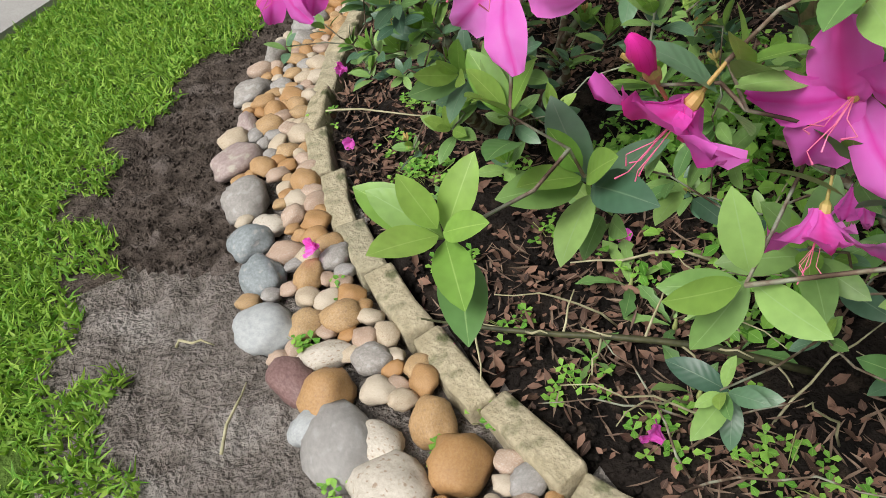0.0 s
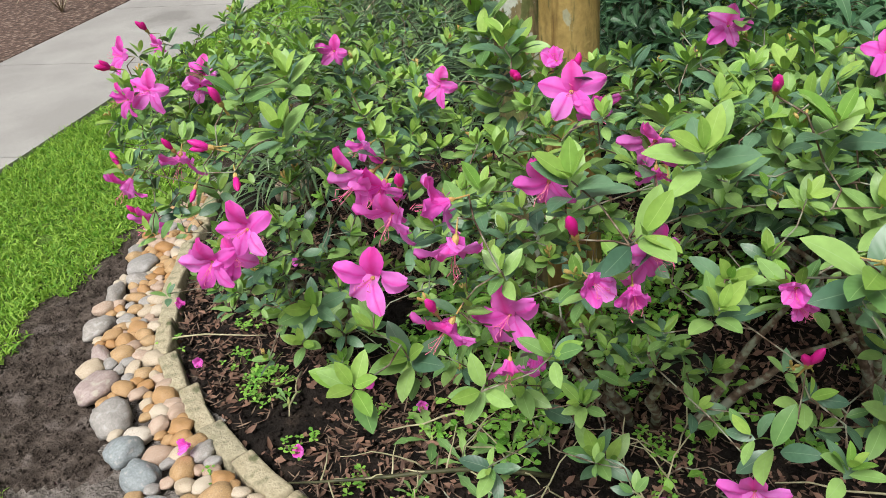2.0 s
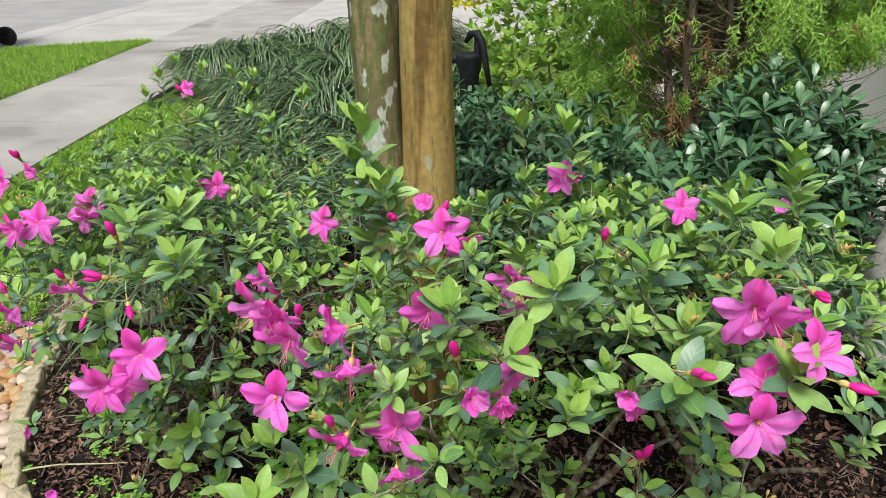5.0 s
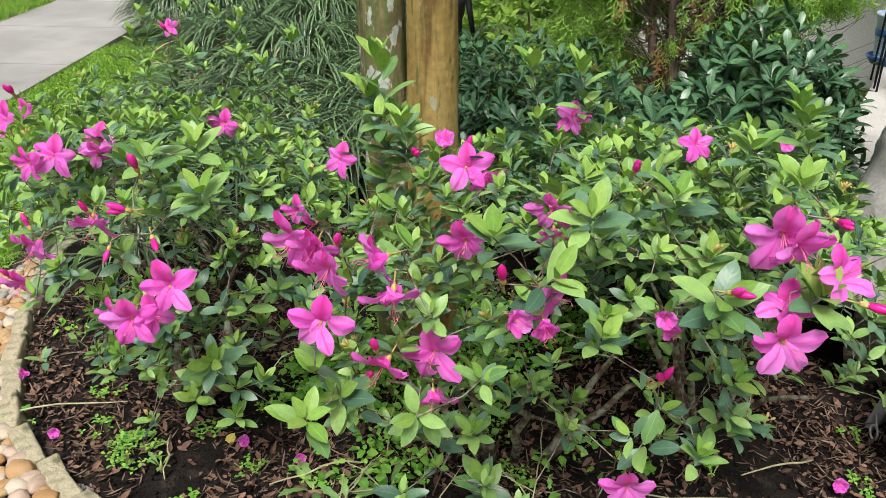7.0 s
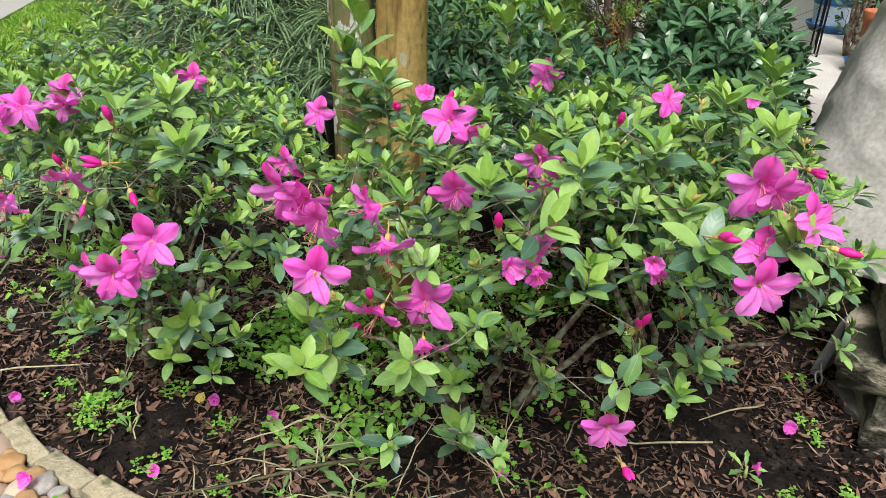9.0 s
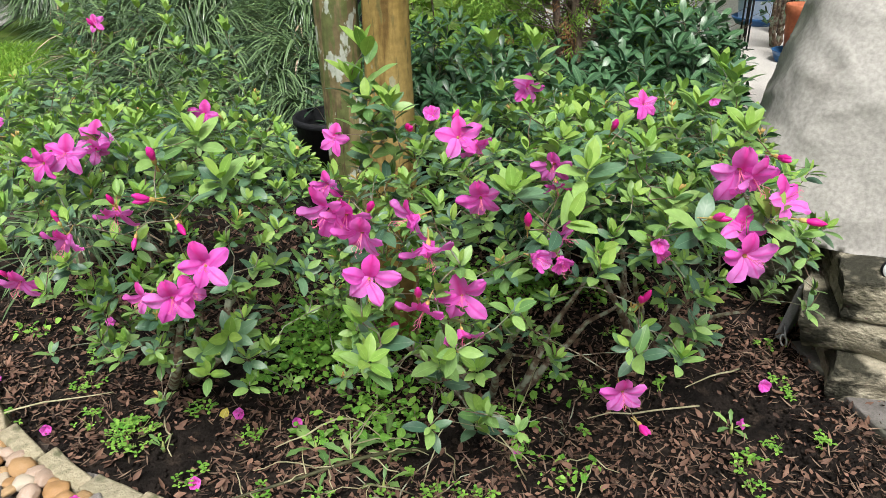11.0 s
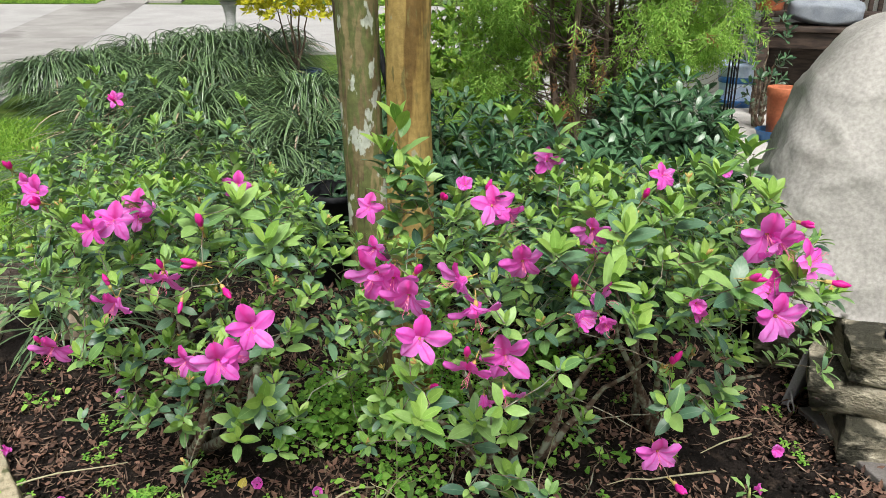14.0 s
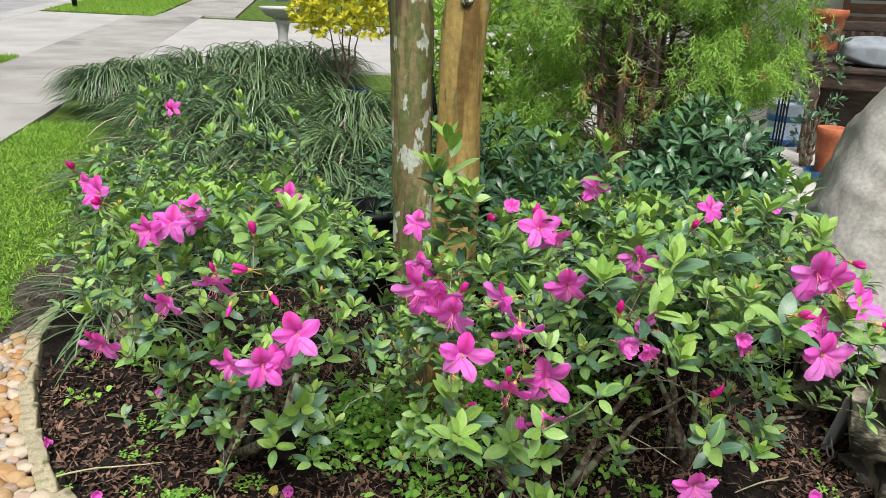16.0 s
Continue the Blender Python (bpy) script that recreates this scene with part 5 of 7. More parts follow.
def golden_shrub():
    leafy_shrub("golden_shrub", "small open shrub with yellow-gold leaves in a blue pot", "shrub", (5.6, 3.98, 0.50), [((5.58, 4.02, 1.36), (0.5, 0.50, 0.52), 420), ((5.58, 4.0, 1.3), (0.36, 0.36, 0.4), 90)], BR_TPL, leaf_mesh("leaf", BR_TPL, M_GOLD), M_GOLD, 46, 0.066, (6, 8), 1.1, 55, low=-0.6, bark=M_CYP_BARK)
    pot = empty("blue_planter", (5.6, 3.98, 0.19), "dark blue glazed planter pot under the golden shrub", "planter")
    bm = bmesh.new()
    lathe(bm, [(0.16, 0.0), (0.19, 0.15), (0.22, 0.30), (0.235, 0.31), (0.235, 0.35), (0.2, 0.35), (0.19, 0.28)], 28)
    part("body", bm, M_NAVY, pot)
    bm = bmesh.new()
    lathe(bm, [(0.193, 0.29), (0.1, 0.315), (0.0005, 0.32)], 20)
    part("soil", bm, M_SOIL, pot, "dark potting soil")


golden_shrub()


# ---- liriope ----
def strap(length, width, start, end, rows=9):
    """A grass blade along +y that leaves the crown at start degrees from upright and arches over to end degrees."""
    v, f, uv = [], [], []
    y, z = 0.0, 0.015
    for i in range(rows + 1):
        t = i / rows
        w = width * (0.75 + 0.5 * t - 1.25 * t ** 5) / 2 + 0.0004
        if i:
            a = radians(start + (end - start) * (t - 0.5 / rows) ** 1.15)
            y += math.sin(a) * length / rows
            z += math.cos(a) * length / rows
        for s in (-1, 0, 1):
            v.append((s * w, y, z + abs(s) * w * 0.3))
            uv.append((0.5 + 0.5 * s, t))
    for i in range(rows):
        a = 3 * i
        f += [(a, a + 1, a + 4, a + 3), (a + 1, a + 2, a + 5, a + 4)]
    return np.array(v), np.array(f), np.array(uv)


STRAPS = [strap(0.58, 0.010, 16, 150, 8), strap(0.66, 0.012, 30, 138, 8), strap(0.68, 0.011, 42, 128, 8), strap(0.68, 0.013, 52, 122, 8), strap(0.60, 0.012, 64, 112, 8)]


def liriope(x, y, size, seed, blades=230, label="arching dark green liriope grass clump", lean=None, z=None, tall=1.0):
    rng = random.Random(seed)
    z = float(rise(np.array(x), np.array(y))) if z is None else z
    clump = empty("liriope_clump", (x, y, z), label, "grass", "liriope clumps")
    sets = [[] for _ in range(6)]
    for i in range(blades):
        a = rng.uniform(0, 6.283) if lean is None else lean + rng.gauss(0, 0.9)
        k = rng.randrange(5)
        m = Matrix.Rotation(a, 4, 'Z') @ Matrix.Translation((rng.uniform(-0.03, 0.03), rng.uniform(0, 0.09) * size, 0)) @ Matrix.Rotation(radians(rng.uniform(-9, 9)), 4, 'Y') @ Matrix.Diagonal((0.6 + 0.4 * size, size * rng.uniform(0.65, 1.05), size * tall * rng.uniform(0.72, 1.05), 1))
        sets[5 if rng.random() < 0.025 else k].append(m)
    bm = bmesh.new()
    lathe(bm, [(0.11 * size, -0.02), (0.09 * size, 0.05), (0.03, 0.09)], 10)
    part("crown", bm, M_STRAW, clump, "straw-coloured crown")
    joined("foliage", [(STRAPS[i], sets[i], M_LIRIOPE) for i in range(5)] + [(STRAPS[3], sets[5], M_STRAW)], clump)


def inside(x, y, poly):
    c = False
    for (x0, y0), (x1, y1) in zip(poly, poly[1:] + poly[:1]):
        if (y0 > y) != (y1 > y) and x < (x1 - x0) * (y - y0) / (y1 - y0) + x0:
            c = not c
    return c


def build_liriope():
    rng = random.Random(8)
    area = [(1.95, 2.8), (2.25, 2.05), (3.0, 2.2), (5.6, 3.9), (6.6, 5.2), (5.6, 6.1), (4.7, 5.7), (2.95, 4.05)]
    n = 0
    for i in range(30):
        for j in range(30):
            x = 1.4 + 0.58 * i + (0.29 if j % 2 else 0) + rng.uniform(-0.09, 0.09)
            y = 1.4 + 0.5 * j + rng.uniform(-0.09, 0.09)
            if inside(x, y, area):
                n += 1
                liriope(x, y, rng.uniform(1.05, 1.35), 100 + n, 330 if x < 4 else 330, tall=min(1.6, max(0.85, 0.9 + 0.28 * (x - 2.3))) * rng.uniform(0.72, 1.12))
    liriope(4.46, 5.95, 1.0, 98, 900, "tall dense fountain of liriope at the pavement", tall=2.0)
    liriope(4.74, 5.66, 1.0, 97, 700, "tall dense fountain of liriope at the pavement", tall=1.95)
    liriope(5.0, 6.02, 1.05, 95, 560, "tall dense fountain of liriope at the pavement", tall=2.0)
    for i, (x, y) in enumerate(((5.15, 3.72), (4.95, 3.42), (5.25, 3.42), (5.1, 4.05))):
        liriope(x, y, 1.2, 150 + i, 330, tall=1.35)
    for i, (x, y) in enumerate(((6.3, 5.35), (6.55, 5.0), (6.1, 4.85), (5.9, 5.3))):
        liriope(x, y, 1.3, 140 + i, 240, tall=2.1)
    liriope(1.22, 2.42, 0.9, 99, 60, "small liriope tuft arching over the edging blocks")
    liriope(1.4, 2.62, 0.95, 96, 90, "small liriope tuft by the edging blocks")


build_liriope()


# ---- cypress ----
def spray_template():
    """A flat feathery spray along +y that droops."""
    v, f, uv = [], [], []

    def strip(p, d, length, width, n=2):
        side = Vector((-d.y, d.x, 0.3)).normalized()
        rows = []
        for i in range(n + 1):
            t = i / n
            q = p + d * length * t + Vector((0, 0, -0.25 * length * t * t))
            w = width * (1 - 0.75 * t)
            rows.append((len(v), len(v) + 1))
            v.append(tuple(q - side * w))
            v.append(tuple(q + side * w))
            uv.append((0.0, t))
            uv.append((1.0, t))
        for (a, b), (c, e) in zip(rows, rows[1:]):
            f.append((a, b, e, c))

    rng = random.Random(3)
    strip(Vector((0, 0, 0)), Vector((0, 1, 0)), 0.12, 0.0016, 3)
    for i in range(11):
        y, a = 0.012 + 0.0095 * i, 2.4 * i
        d = Vector((0.75 * math.cos(a), 0.7, 0.75 * math.sin(a))).normalized()
        length = 0.045 * (1 - 0.055 * i)
        p = Vector((0, y, -0.25 * y * y / 0.12))
        strip(p, d, length, 0.0022, 1)
        for q in (0.35, 0.6, 0.85):
            d2 = (d + Vector((rng.uniform(-1, 1), rng.uniform(-0.3, 0.8), rng.uniform(-1, 1)))).normalized()
            strip(p + d * length * q, d2, length * 0.42, 0.0029, 1)
    return np.array(v), np.array(f), np.array(uv)


def cypress():
    rng = random.Random(31)
    o = Vector((2.95, 0.6, 0.0))
    tree = empty("cypress_tree", o, "feathery yellow-green cypress with bare brown lower stems", "tree")
    tpl = spray_template()
    green, brown = [], []
    bm_twigs = bmesh.new()
    stems = []
    for k in range(10):
        a = k * 2.4 + 0.3
        foot = Vector((0.07 * math.cos(a), 0.09 * math.sin(a), -0.03))
        top = Vector(((0.12 + 0.04 * k) * math.cos(a), (0.12 + 0.045 * k) * math.sin(a), 2.4 + 0.4 * rng.random()))
        pts = bent(foot, top, -0.05, 8, 0.03, rng)
        stems.append(pts)
        bm = bmesh.new()
        tube(bm, pts, [s * rng.uniform(0.6, 1.05) for s in (0.026, 0.024, 0.021, 0.018, 0.016, 0.013, 0.01, 0.008, 0.005)], 7)
        part("trunk", bm, M_CYP_BARK, tree)
    for i in range(880):
        st = rng.choice(stems)
        j = rng.randint(1, 7)
        root = st[j].lerp(st[j + 1], rng.random())
        az = rng.uniform(0, 6.283)
        z = root.z
        reach = rng.uniform(0.35, 0.62) * (1.0 if z < 1.8 else 0.75)
        tip = root + Vector((math.cos(az) * reach, math.sin(az) * reach * 1.25, rng.uniform(-0.05, 0.45)))
        pts = bent(root, tip, 0.04, 5, 0.02, rng)
        world_tip = tip + o
        if world_tip.y < -0.2 or world_tip.y > 1.25 or world_tip.z > 2.6:
            continue
        # foliage opened on the camera's side only, to show the stems
        bare = world_tip.x < 3.05 and 0.36 < world_tip.y < 0.80 and world_tip.z < 1.4
        if not bare or rng.random() < 0.85:
            tube(bm_twigs, pts, [0.004, 0.0032, 0.0026, 0.002, 0.0016, 0.001], 4, cap=False)
        for q in range(19):
            t = rng.uniform(0.5, 1.0)
            p = pts[0].lerp(pts[-1], t) + Vector((rng.uniform(-1, 1), rng.uniform(-1, 1), rng.uniform(-1, 1))) * 0.05
            w = p + o
            if w.y < 0.25 and w.z < 1.0 + 0.5 * (0.25 - w.y):
                continue
            if (bare or (w.x < 3.15 and 0.33 < w.y < 0.84 and w.z < 1.5)) and rng.random() < 0.88:
                continue
            d = Vector((math.cos(az) + rng.uniform(-0.8, 0.8), math.sin(az) + rng.uniform(-0.8, 0.8), rng.uniform(-2.2, -0.2))).normalized()
            m = Matrix.Translation(p) @ d.to_track_quat('Y', 'Z').to_matrix().to_4x4() @ Matrix.Rotation(rng.uniform(-1.2, 1.2), 4, 'Y') @ Matrix.Scale(rng.uniform(0.6, 1.1), 4)
            (brown if rng.random() < 0.015 or (bare and rng.random() < 0.4) else green).append(m)
    tagged(part("twigwork", bm_twigs, M_CYP_BARK, tree), kind="stuff")
    joined("foliage", [(tpl, green, M_CYPRESS), (tpl, brown, M_CYP_BROWN)], tree)


cypress()


# ---- cast rock, stone ledge, pavers, patio ----
def build_rock():
    bm = bmesh.new()
    bmesh.ops.create_icosphere(bm, subdivisions=7, radius=1.0)
    for v in bm.verts:
        d = v.co.normalized()
        # a slab-sided hump: flat foot, steep sides that lean in
        s = 1 / max(abs(d.x) ** 4.5 + abs(d.y) ** 4.5 + abs(d.z) ** 4.5, 1e-6) ** (1 / 4.5)
        p = d * s
        h = max(p.z, 0.0)
        q = Vector((p.x * 0.55, p.y * 1.0, h * 0.97))
        q.x = q.x * (1 - 0.30 * h) + 0.10 * h
        q.y *= 1 - 0.14 * h
        n = noise.fractal(q * 2.0 + Vector((3, 1, 5)), 1.0, 2.0, 4) * 0.022
        # trowel sweeps: curved ridges of the hand-laid render
        w = q + noise.noise_vector(q * 1.8) * 0.30
        ridge = 1 - abs(noise.noise(Vector((w.x * 3.0, w.y * 3.0, w.z * 5.5))))
        n += 0.014 * ridge ** 7 + 0.005 * noise.noise(w * 9.0) + 0.002 * noise.noise(q * 30.0)
        v.co = q + d * n
        v.co.z = max(v.co.z, 0.0)
    ob = part("cast_rock_cover", bm, M_BOULDER)
    ob.location = (2.12, -1.2, 0.41)
    tagged(ob, "big sandy grey hollow cast rock cover on the stone ledge", "rock")


def ledge_stone(x, y, z, size, yaw, seed):
    """A rough block split along its beds: sharp upper edge, ragged faces with level grooves."""
    bm = bmesh.new()
    bmesh.ops.create_cube(bm, size=1.0)
    bmesh.ops.subdivide_edges(bm, edges=bm.edges[:], cuts=9, use_grid_fill=True)
    for v in bm.verts:
        u = v.co.copy()
        v.co = Vector((u.x * size[0], u.y * size[1], u.z * size[2]))
        side = max(abs(u.x), abs(u.y)) > 0.49
        at = v.co + Vector((seed * 3.3, seed * 1.1, 0))
        n = noise.fractal(at * 6, 1.0, 2.0, 4)
        if side:
            groove = noise.noise(Vector((at.x * 2, at.y * 2, at.z * 28 + seed)))
            out = Vector((u.x, u.y, 0)).normalized()
            v.co += out * (0.030 * n + 0.020 * groove - 0.018 * (abs(u.z) * 2) ** 6)
        v.co.z += 0.014 * noise.noise(at * 5) - (0.016 if side and u.z > 0.49 else 0.0)
    ob = part("ledge_stone", bm, M_LEDGE)
    ob.matrix_basis = pose(x, y, z, 0, 0, yaw)
    tagged(ob, "weathered limestone block stacked in a low ledge", "stone", "ledge stones")


def build_ledge():
    ledge_stone(1.665, -0.985, 0.065, (0.50, 0.92, 0.16), 7, 1)
    ledge_stone(1.66, -0.945, 0.205, (0.52, 0.96, 0.14), -3, 2)
    ledge_stone(1.70, -0.99, 0.345, (0.54, 0.93, 0.15), 4, 3)
    ledge_stone(2.25, -0.75, 0.2, (0.6, 0.9, 0.42), 0, 4)
    ledge_stone(1.7, -1.95, 0.2, (0.55, 0.95, 0.42), 0, 5)
    bm = bmesh.new()
    box(bm, (0.03, 0.2, 0.24), bevel=0.006)
    roughen(bm, 0.006, 20, 2)
    ob = part("slate_piece", bm, M_ROAD)
    ob.matrix_basis = pose(1.78, -0.47, 0.10, 0, -12, 70)
    tagged(ob, "dark grey slate leaning by the ledge", "stone")


def build_pavers():
    rng = random.Random(3)
    for i in range(4):
        for j in range(5):
            x, y = 1.24 - 0.2 * i * 0.95 - 0.1 * j, -0.74 - 0.24 * j
            m = Matrix.Translation((1.38, -0.60, 0)) @ Matrix.Rotation(radians(-149), 4, 'Z')
            bm = bmesh.new()
            box(bm, (0.30, 0.20, 0.05), bevel=0.006)
            roughen(bm, 0.003, 20, i + j * 3)
            ob = part("paver", bm, M_PAVER)
            ob.matrix_basis = m @ pose(-0.15 + 0.305 * i, 0.11 + 0.205 * j, 0.0, rng.uniform(-1, 1), rng.uniform(-1, 1), rng.uniform(-1, 1))
            tagged(ob, "weathered grey concrete paver at the bed's edge", "paver", "pavers")


def build_patio():
    bm = bmesh.new()
    box(bm, (5.0, 4.6, 0.5), (5.15, -2.35, 0.25), bevel=0.01)
    tagged(part("patio", bm, M_PATIO, smooth=False), "raised pale concrete patio in front of the house", "patio", kind="structure")
    # slab out of view, added only to shade the wall behind the bench
    bm = bmesh.new()
    box(bm, (2.1, 6.7, 0.16), (5.75, -3.25, 2.75), bevel=0.01)
    tagged(part("unseen_shade_slab", bm, M_WHITE_PAINT, smooth=False), "unseen flat white slab added to shade the bench and wall", "roof", kind="structure")
    bm = bmesh.new()
    box(bm, (0.2, 8.6, 3.4), (6.6, -2.0, 1.7))
    tagged(part("wall_house", bm, M_WHITE_PAINT, smooth=False), "white rendered house wall", "wall", kind="structure")


def pot(x, y, z, r, h, label, saucer=0.0):
    thing = empty("flower_pot", (x, y, z), label, "pot", "terracotta pots")
    bm = bmesh.new()
    lathe(bm, [(r * 0.66, 0.0), (r * 0.7, 0.01), (r * 0.92, h * 0.8), (r, h * 0.8 + 0.004), (r * 1.03, h - 0.008), (r * 1.0, h), (r * 0.9, h - 0.004), (r * 0.84, h * 0.78), (r * 0.6, 0.03)], 36)
    part("body", bm, M_TERRA, thing)
    bm = bmesh.new()
    lathe(bm, [(r * 0.84, h * 0.74), (r * 0.4, h * 0.77), (0.0005, h * 0.775)], 24)
    part("soil", bm, M_SOIL, thing, "dark soil")
    if saucer:
        bm = bmesh.new()
        lathe(bm, [(saucer * 0.8, -0.028), (saucer * 0.97, 0.03), (saucer, 0.034), (saucer * 0.96, 0.036), (saucer * 0.82, -0.014), (0.0005, -0.014)], 36)
        s = part("saucer", bm, M_BLUE)
        s.location = (x, y, z)
        tagged(s, "blue plastic plant saucer under a terracotta pot", "saucer")
    return thing


def bucket(x, y, z):
    thing = empty("bucket", (x, y, z), "pale blue plastic bucket with a dark blue band", "bucket")
    bm = bmesh.new()
    lathe(bm, [(0.125, 0.0), (0.128, 0.02), (0.155, 0.28), (0.162, 0.285), (0.162, 0.31), (0.15, 0.31), (0.12, 0.03), (0.0005, 0.03)], 32)
    part("body", bm, M_PALE_BLUE, thing)
    bm = bmesh.new()
    lathe(bm, [(0.148, 0.165), (0.150, 0.175), (0.152, 0.20), (0.150, 0.21)], 32, cap=False)
    part("band", bm, M_BLUE, thing, "dark blue band")
    bm = bmesh.new()
    lathe(bm, [(0.14, -0.01), (0.175, 0.04), (0.17, 0.045), (0.13, 0.002)], 32)
    part("saucer", bm, M_BLUE, thing, "dark blue saucer")


def bench():
    thing = empty("bench", (4.85, -0.2, 0.5), "dark wooden bench with a slatted back on the patio", "bench")

    def bar(name, size, at, turn=None, mat=M_BENCH):
        bm = bmesh.new()
        box(bm, size, at, turn, bevel=0.008)
        return part(name, bm, mat, thing)

    for y in (-0.03, -1.5):
        bar("leg", (0.07, 0.07, 0.57), (0.03, y, 0.285))
        bar("leg", (0.07, 0.07, 0.9), (0.5, y, 0.45))
        bar("armrest", (0.55, 0.08, 0.035), (0.26, y, 0.682))
        bar("arm_post", (0.06, 0.06, 0.07), (0.03, y, 0.63))
    for i in range(5):
        bar("seat_slat", (0.098, 1.62, 0.035), (0.05 + 0.105 * i, -0.76, 0.583))
    bar("apron", (0.03, 1.5, 0.11), (0.05, -0.76, 0.51))
    # added dark board that stands in for the shade below the seat
    bar("seat_shade_board", (0.03, 1.5, 0.46), (0.50, -0.76, 0.31))
    bar("back_rail", (0.045, 1.5, 0.07), (0.52, -0.76, 0.86))
    bar("back_rail", (0.04, 1.5, 0.05), (0.5, -0.76, 0.66))
    for i in range(23):
        bar("back_slat", (0.02, 0.034, 0.22), (0.51, -0.10 - 0.0605 * i, 0.75))
    bm = bmesh.new()
    bmesh.ops.create_icosphere(bm, subdivisions=4, radius=1.0)
    for v in bm.verts:
        d = v.co.normalized()
        s = 1 / (abs(d.x) ** 4 + abs(d.y) ** 4) ** 0.25 if abs(d.z) < 0.95 else 1.0
        v.co = Vector((d.x * min(s, 1.25) * 0.19, d.y * min(s, 1.25) * 0.24, d.z * 0.10)) + Vector((0, 0, 0.008 * noise.noise(d * 3)))
    c = part("cushion", bm, M_CUSHION)
    c.matrix_basis = pose(5.14, -0.60, 1.20, 4, -6, 0)
    tagged(c, "grey-blue cloth cushion lying on the bench", "cushion")


def slatted_chair():
    thing = empty("wooden_chair", (5.75, -0.62, 0.5), "brown wooden chair with a slatted back by the house wall", "chair")

    def bar(name, size, at):
        bm = bmesh.new()
        box(bm, size, at, bevel=0.006)
        return part(name, bm, M_CHAIR, thing)

    for y in (0.24, -0.24):
        bar("leg", (0.05, 0.05, 0.46), (0.05, y, 0.23))
        bar("leg", (0.05, 0.05, 1.14), (0.48, y, 0.57))
        bar("armrest", (0.48, 0.06, 0.03), (0.27, y, 0.66))
    for i in range(5):
        bar("seat_slat", (0.085, 0.5, 0.025), (0.07 + 0.095 * i, 0, 0.472))
    for i in range(5):
        bar("back_slat", (0.02, 0.44, 0.075), (0.49, 0, 0.68 + 0.1 * i))


def trellis():
    thing = empty("garden_trellis", (4.42, -0.07, 0.5), "arched black wire garden trellis", "trellis")
    for k, (y0, y1) in enumerate(((0.16, -0.12), (0.10, -0.06))):
        bm = bmesh.new()
        pts = []
        for i in range(25):
            t = i / 24
            a = math.pi * t
            pts.append(Vector(((y0 + y1) / 2 + (y0 - y1) / 2 * math.cos(a) * 1.5, 0.02 * k + 0.02 * math.cos(a), 1.0 * math.sin(a) ** 0.45 if 0 < t < 1 else 0.0)))
        tube(bm, pts, 0.006, 6)
        part("arch", bm, M_BLACK, thing)
    for z in (0.35, 0.65):
        bm = bmesh.new()
        tube(bm, [Vector((0.2, 0.02, z)), Vector((0.02, 0.0, z + 0.03)), Vector((-0.17, -0.02, z))], 0.004, 5)
        part("crossbar", bm, M_BLACK, thing)


JA_TPL = leaf_template(0.05, 0.03, 0.05, 0.1, "obovate", 4)
leafy_shrub("jade_plant", "jade plant with thick round leaves beside the bench", "plant", (4.34, -0.26, 0.5), [((4.3, -0.25, 1.0), (0.12, 0.13, 0.42), 34)], JA_TPL, leaf_mesh("leaf", JA_TPL, M_PITTO), M_PITTO, 51, 0.05, (6, 8), 1.15, 70, loose=80, low=-0.9)
build_rock()
build_ledge()
build_pavers()
build_patio()
pot(3.98, -0.355, 0.53, 0.086, 0.29, "tall empty terracotta pot standing in a blue saucer", 0.125)
pot(5.0, -0.235, 1.20, 0.125, 0.27, "terracotta pot standing on the armrest of the bench")
bucket(5.2, -0.10, 0.51)
bench()
slatted_chair()
trellis()


def spot_lamp():
    thing = empty("garden_spotlight", (1.5, -0.66, 0.42), "small white and black garden spotlight on the ledge", "lamp")
    thing.scale = (0.75, 0.75, 0.75)
    bm = bmesh.new()
    lathe(bm, [(0.012, 0.0), (0.03, 0.01), (0.038, 0.06), (0.036, 0.07), (0.0005, 0.075)], 20, turn=Matrix.Rotation(radians(-70), 4, 'Y'))
    part("head", bm, M_PAPER, thing, "white plastic head")
    bm = bmesh.new()
    lathe(bm, [(0.036, 0.05), (0.042, 0.055), (0.042, 0.075), (0.036, 0.078)], 20, turn=Matrix.Rotation(radians(-70), 4, 'Y'), cap=False)
    part("rim", bm, M_BLACK, thing, "black rubber rim")
    bm = bmesh.new()
    box(bm, (0.05, 0.04, 0.03), (0.03, -0.01, -0.0), bevel=0.006)
    part("foot", bm, M_BLACK, thing)


spot_lamp()


def chain():
    thing = empty("chain", (1.63, -0.43, 0.03), "short piece of grey steel chain on the soil", "chain")
    for i, (dx, dz, turn) in enumerate(((0, 0.0, 0), (0.03, 0.022, 90))):
        bm = bmesh.new()
        pts = []
        for k in range(17):
            a = 2 * math.pi * k / 16
            pts.append(Vector((0.022 * math.cos(a), 0.010 * math.sin(a), 0)))
        tube(bm, pts, 0.0035, 6, cap=False)
        ob = part("link", bm, M_METAL, thing)
        ob.matrix_basis = pose(dx, 0.0, dz, turn * 0.8, -35, 15)


chain()


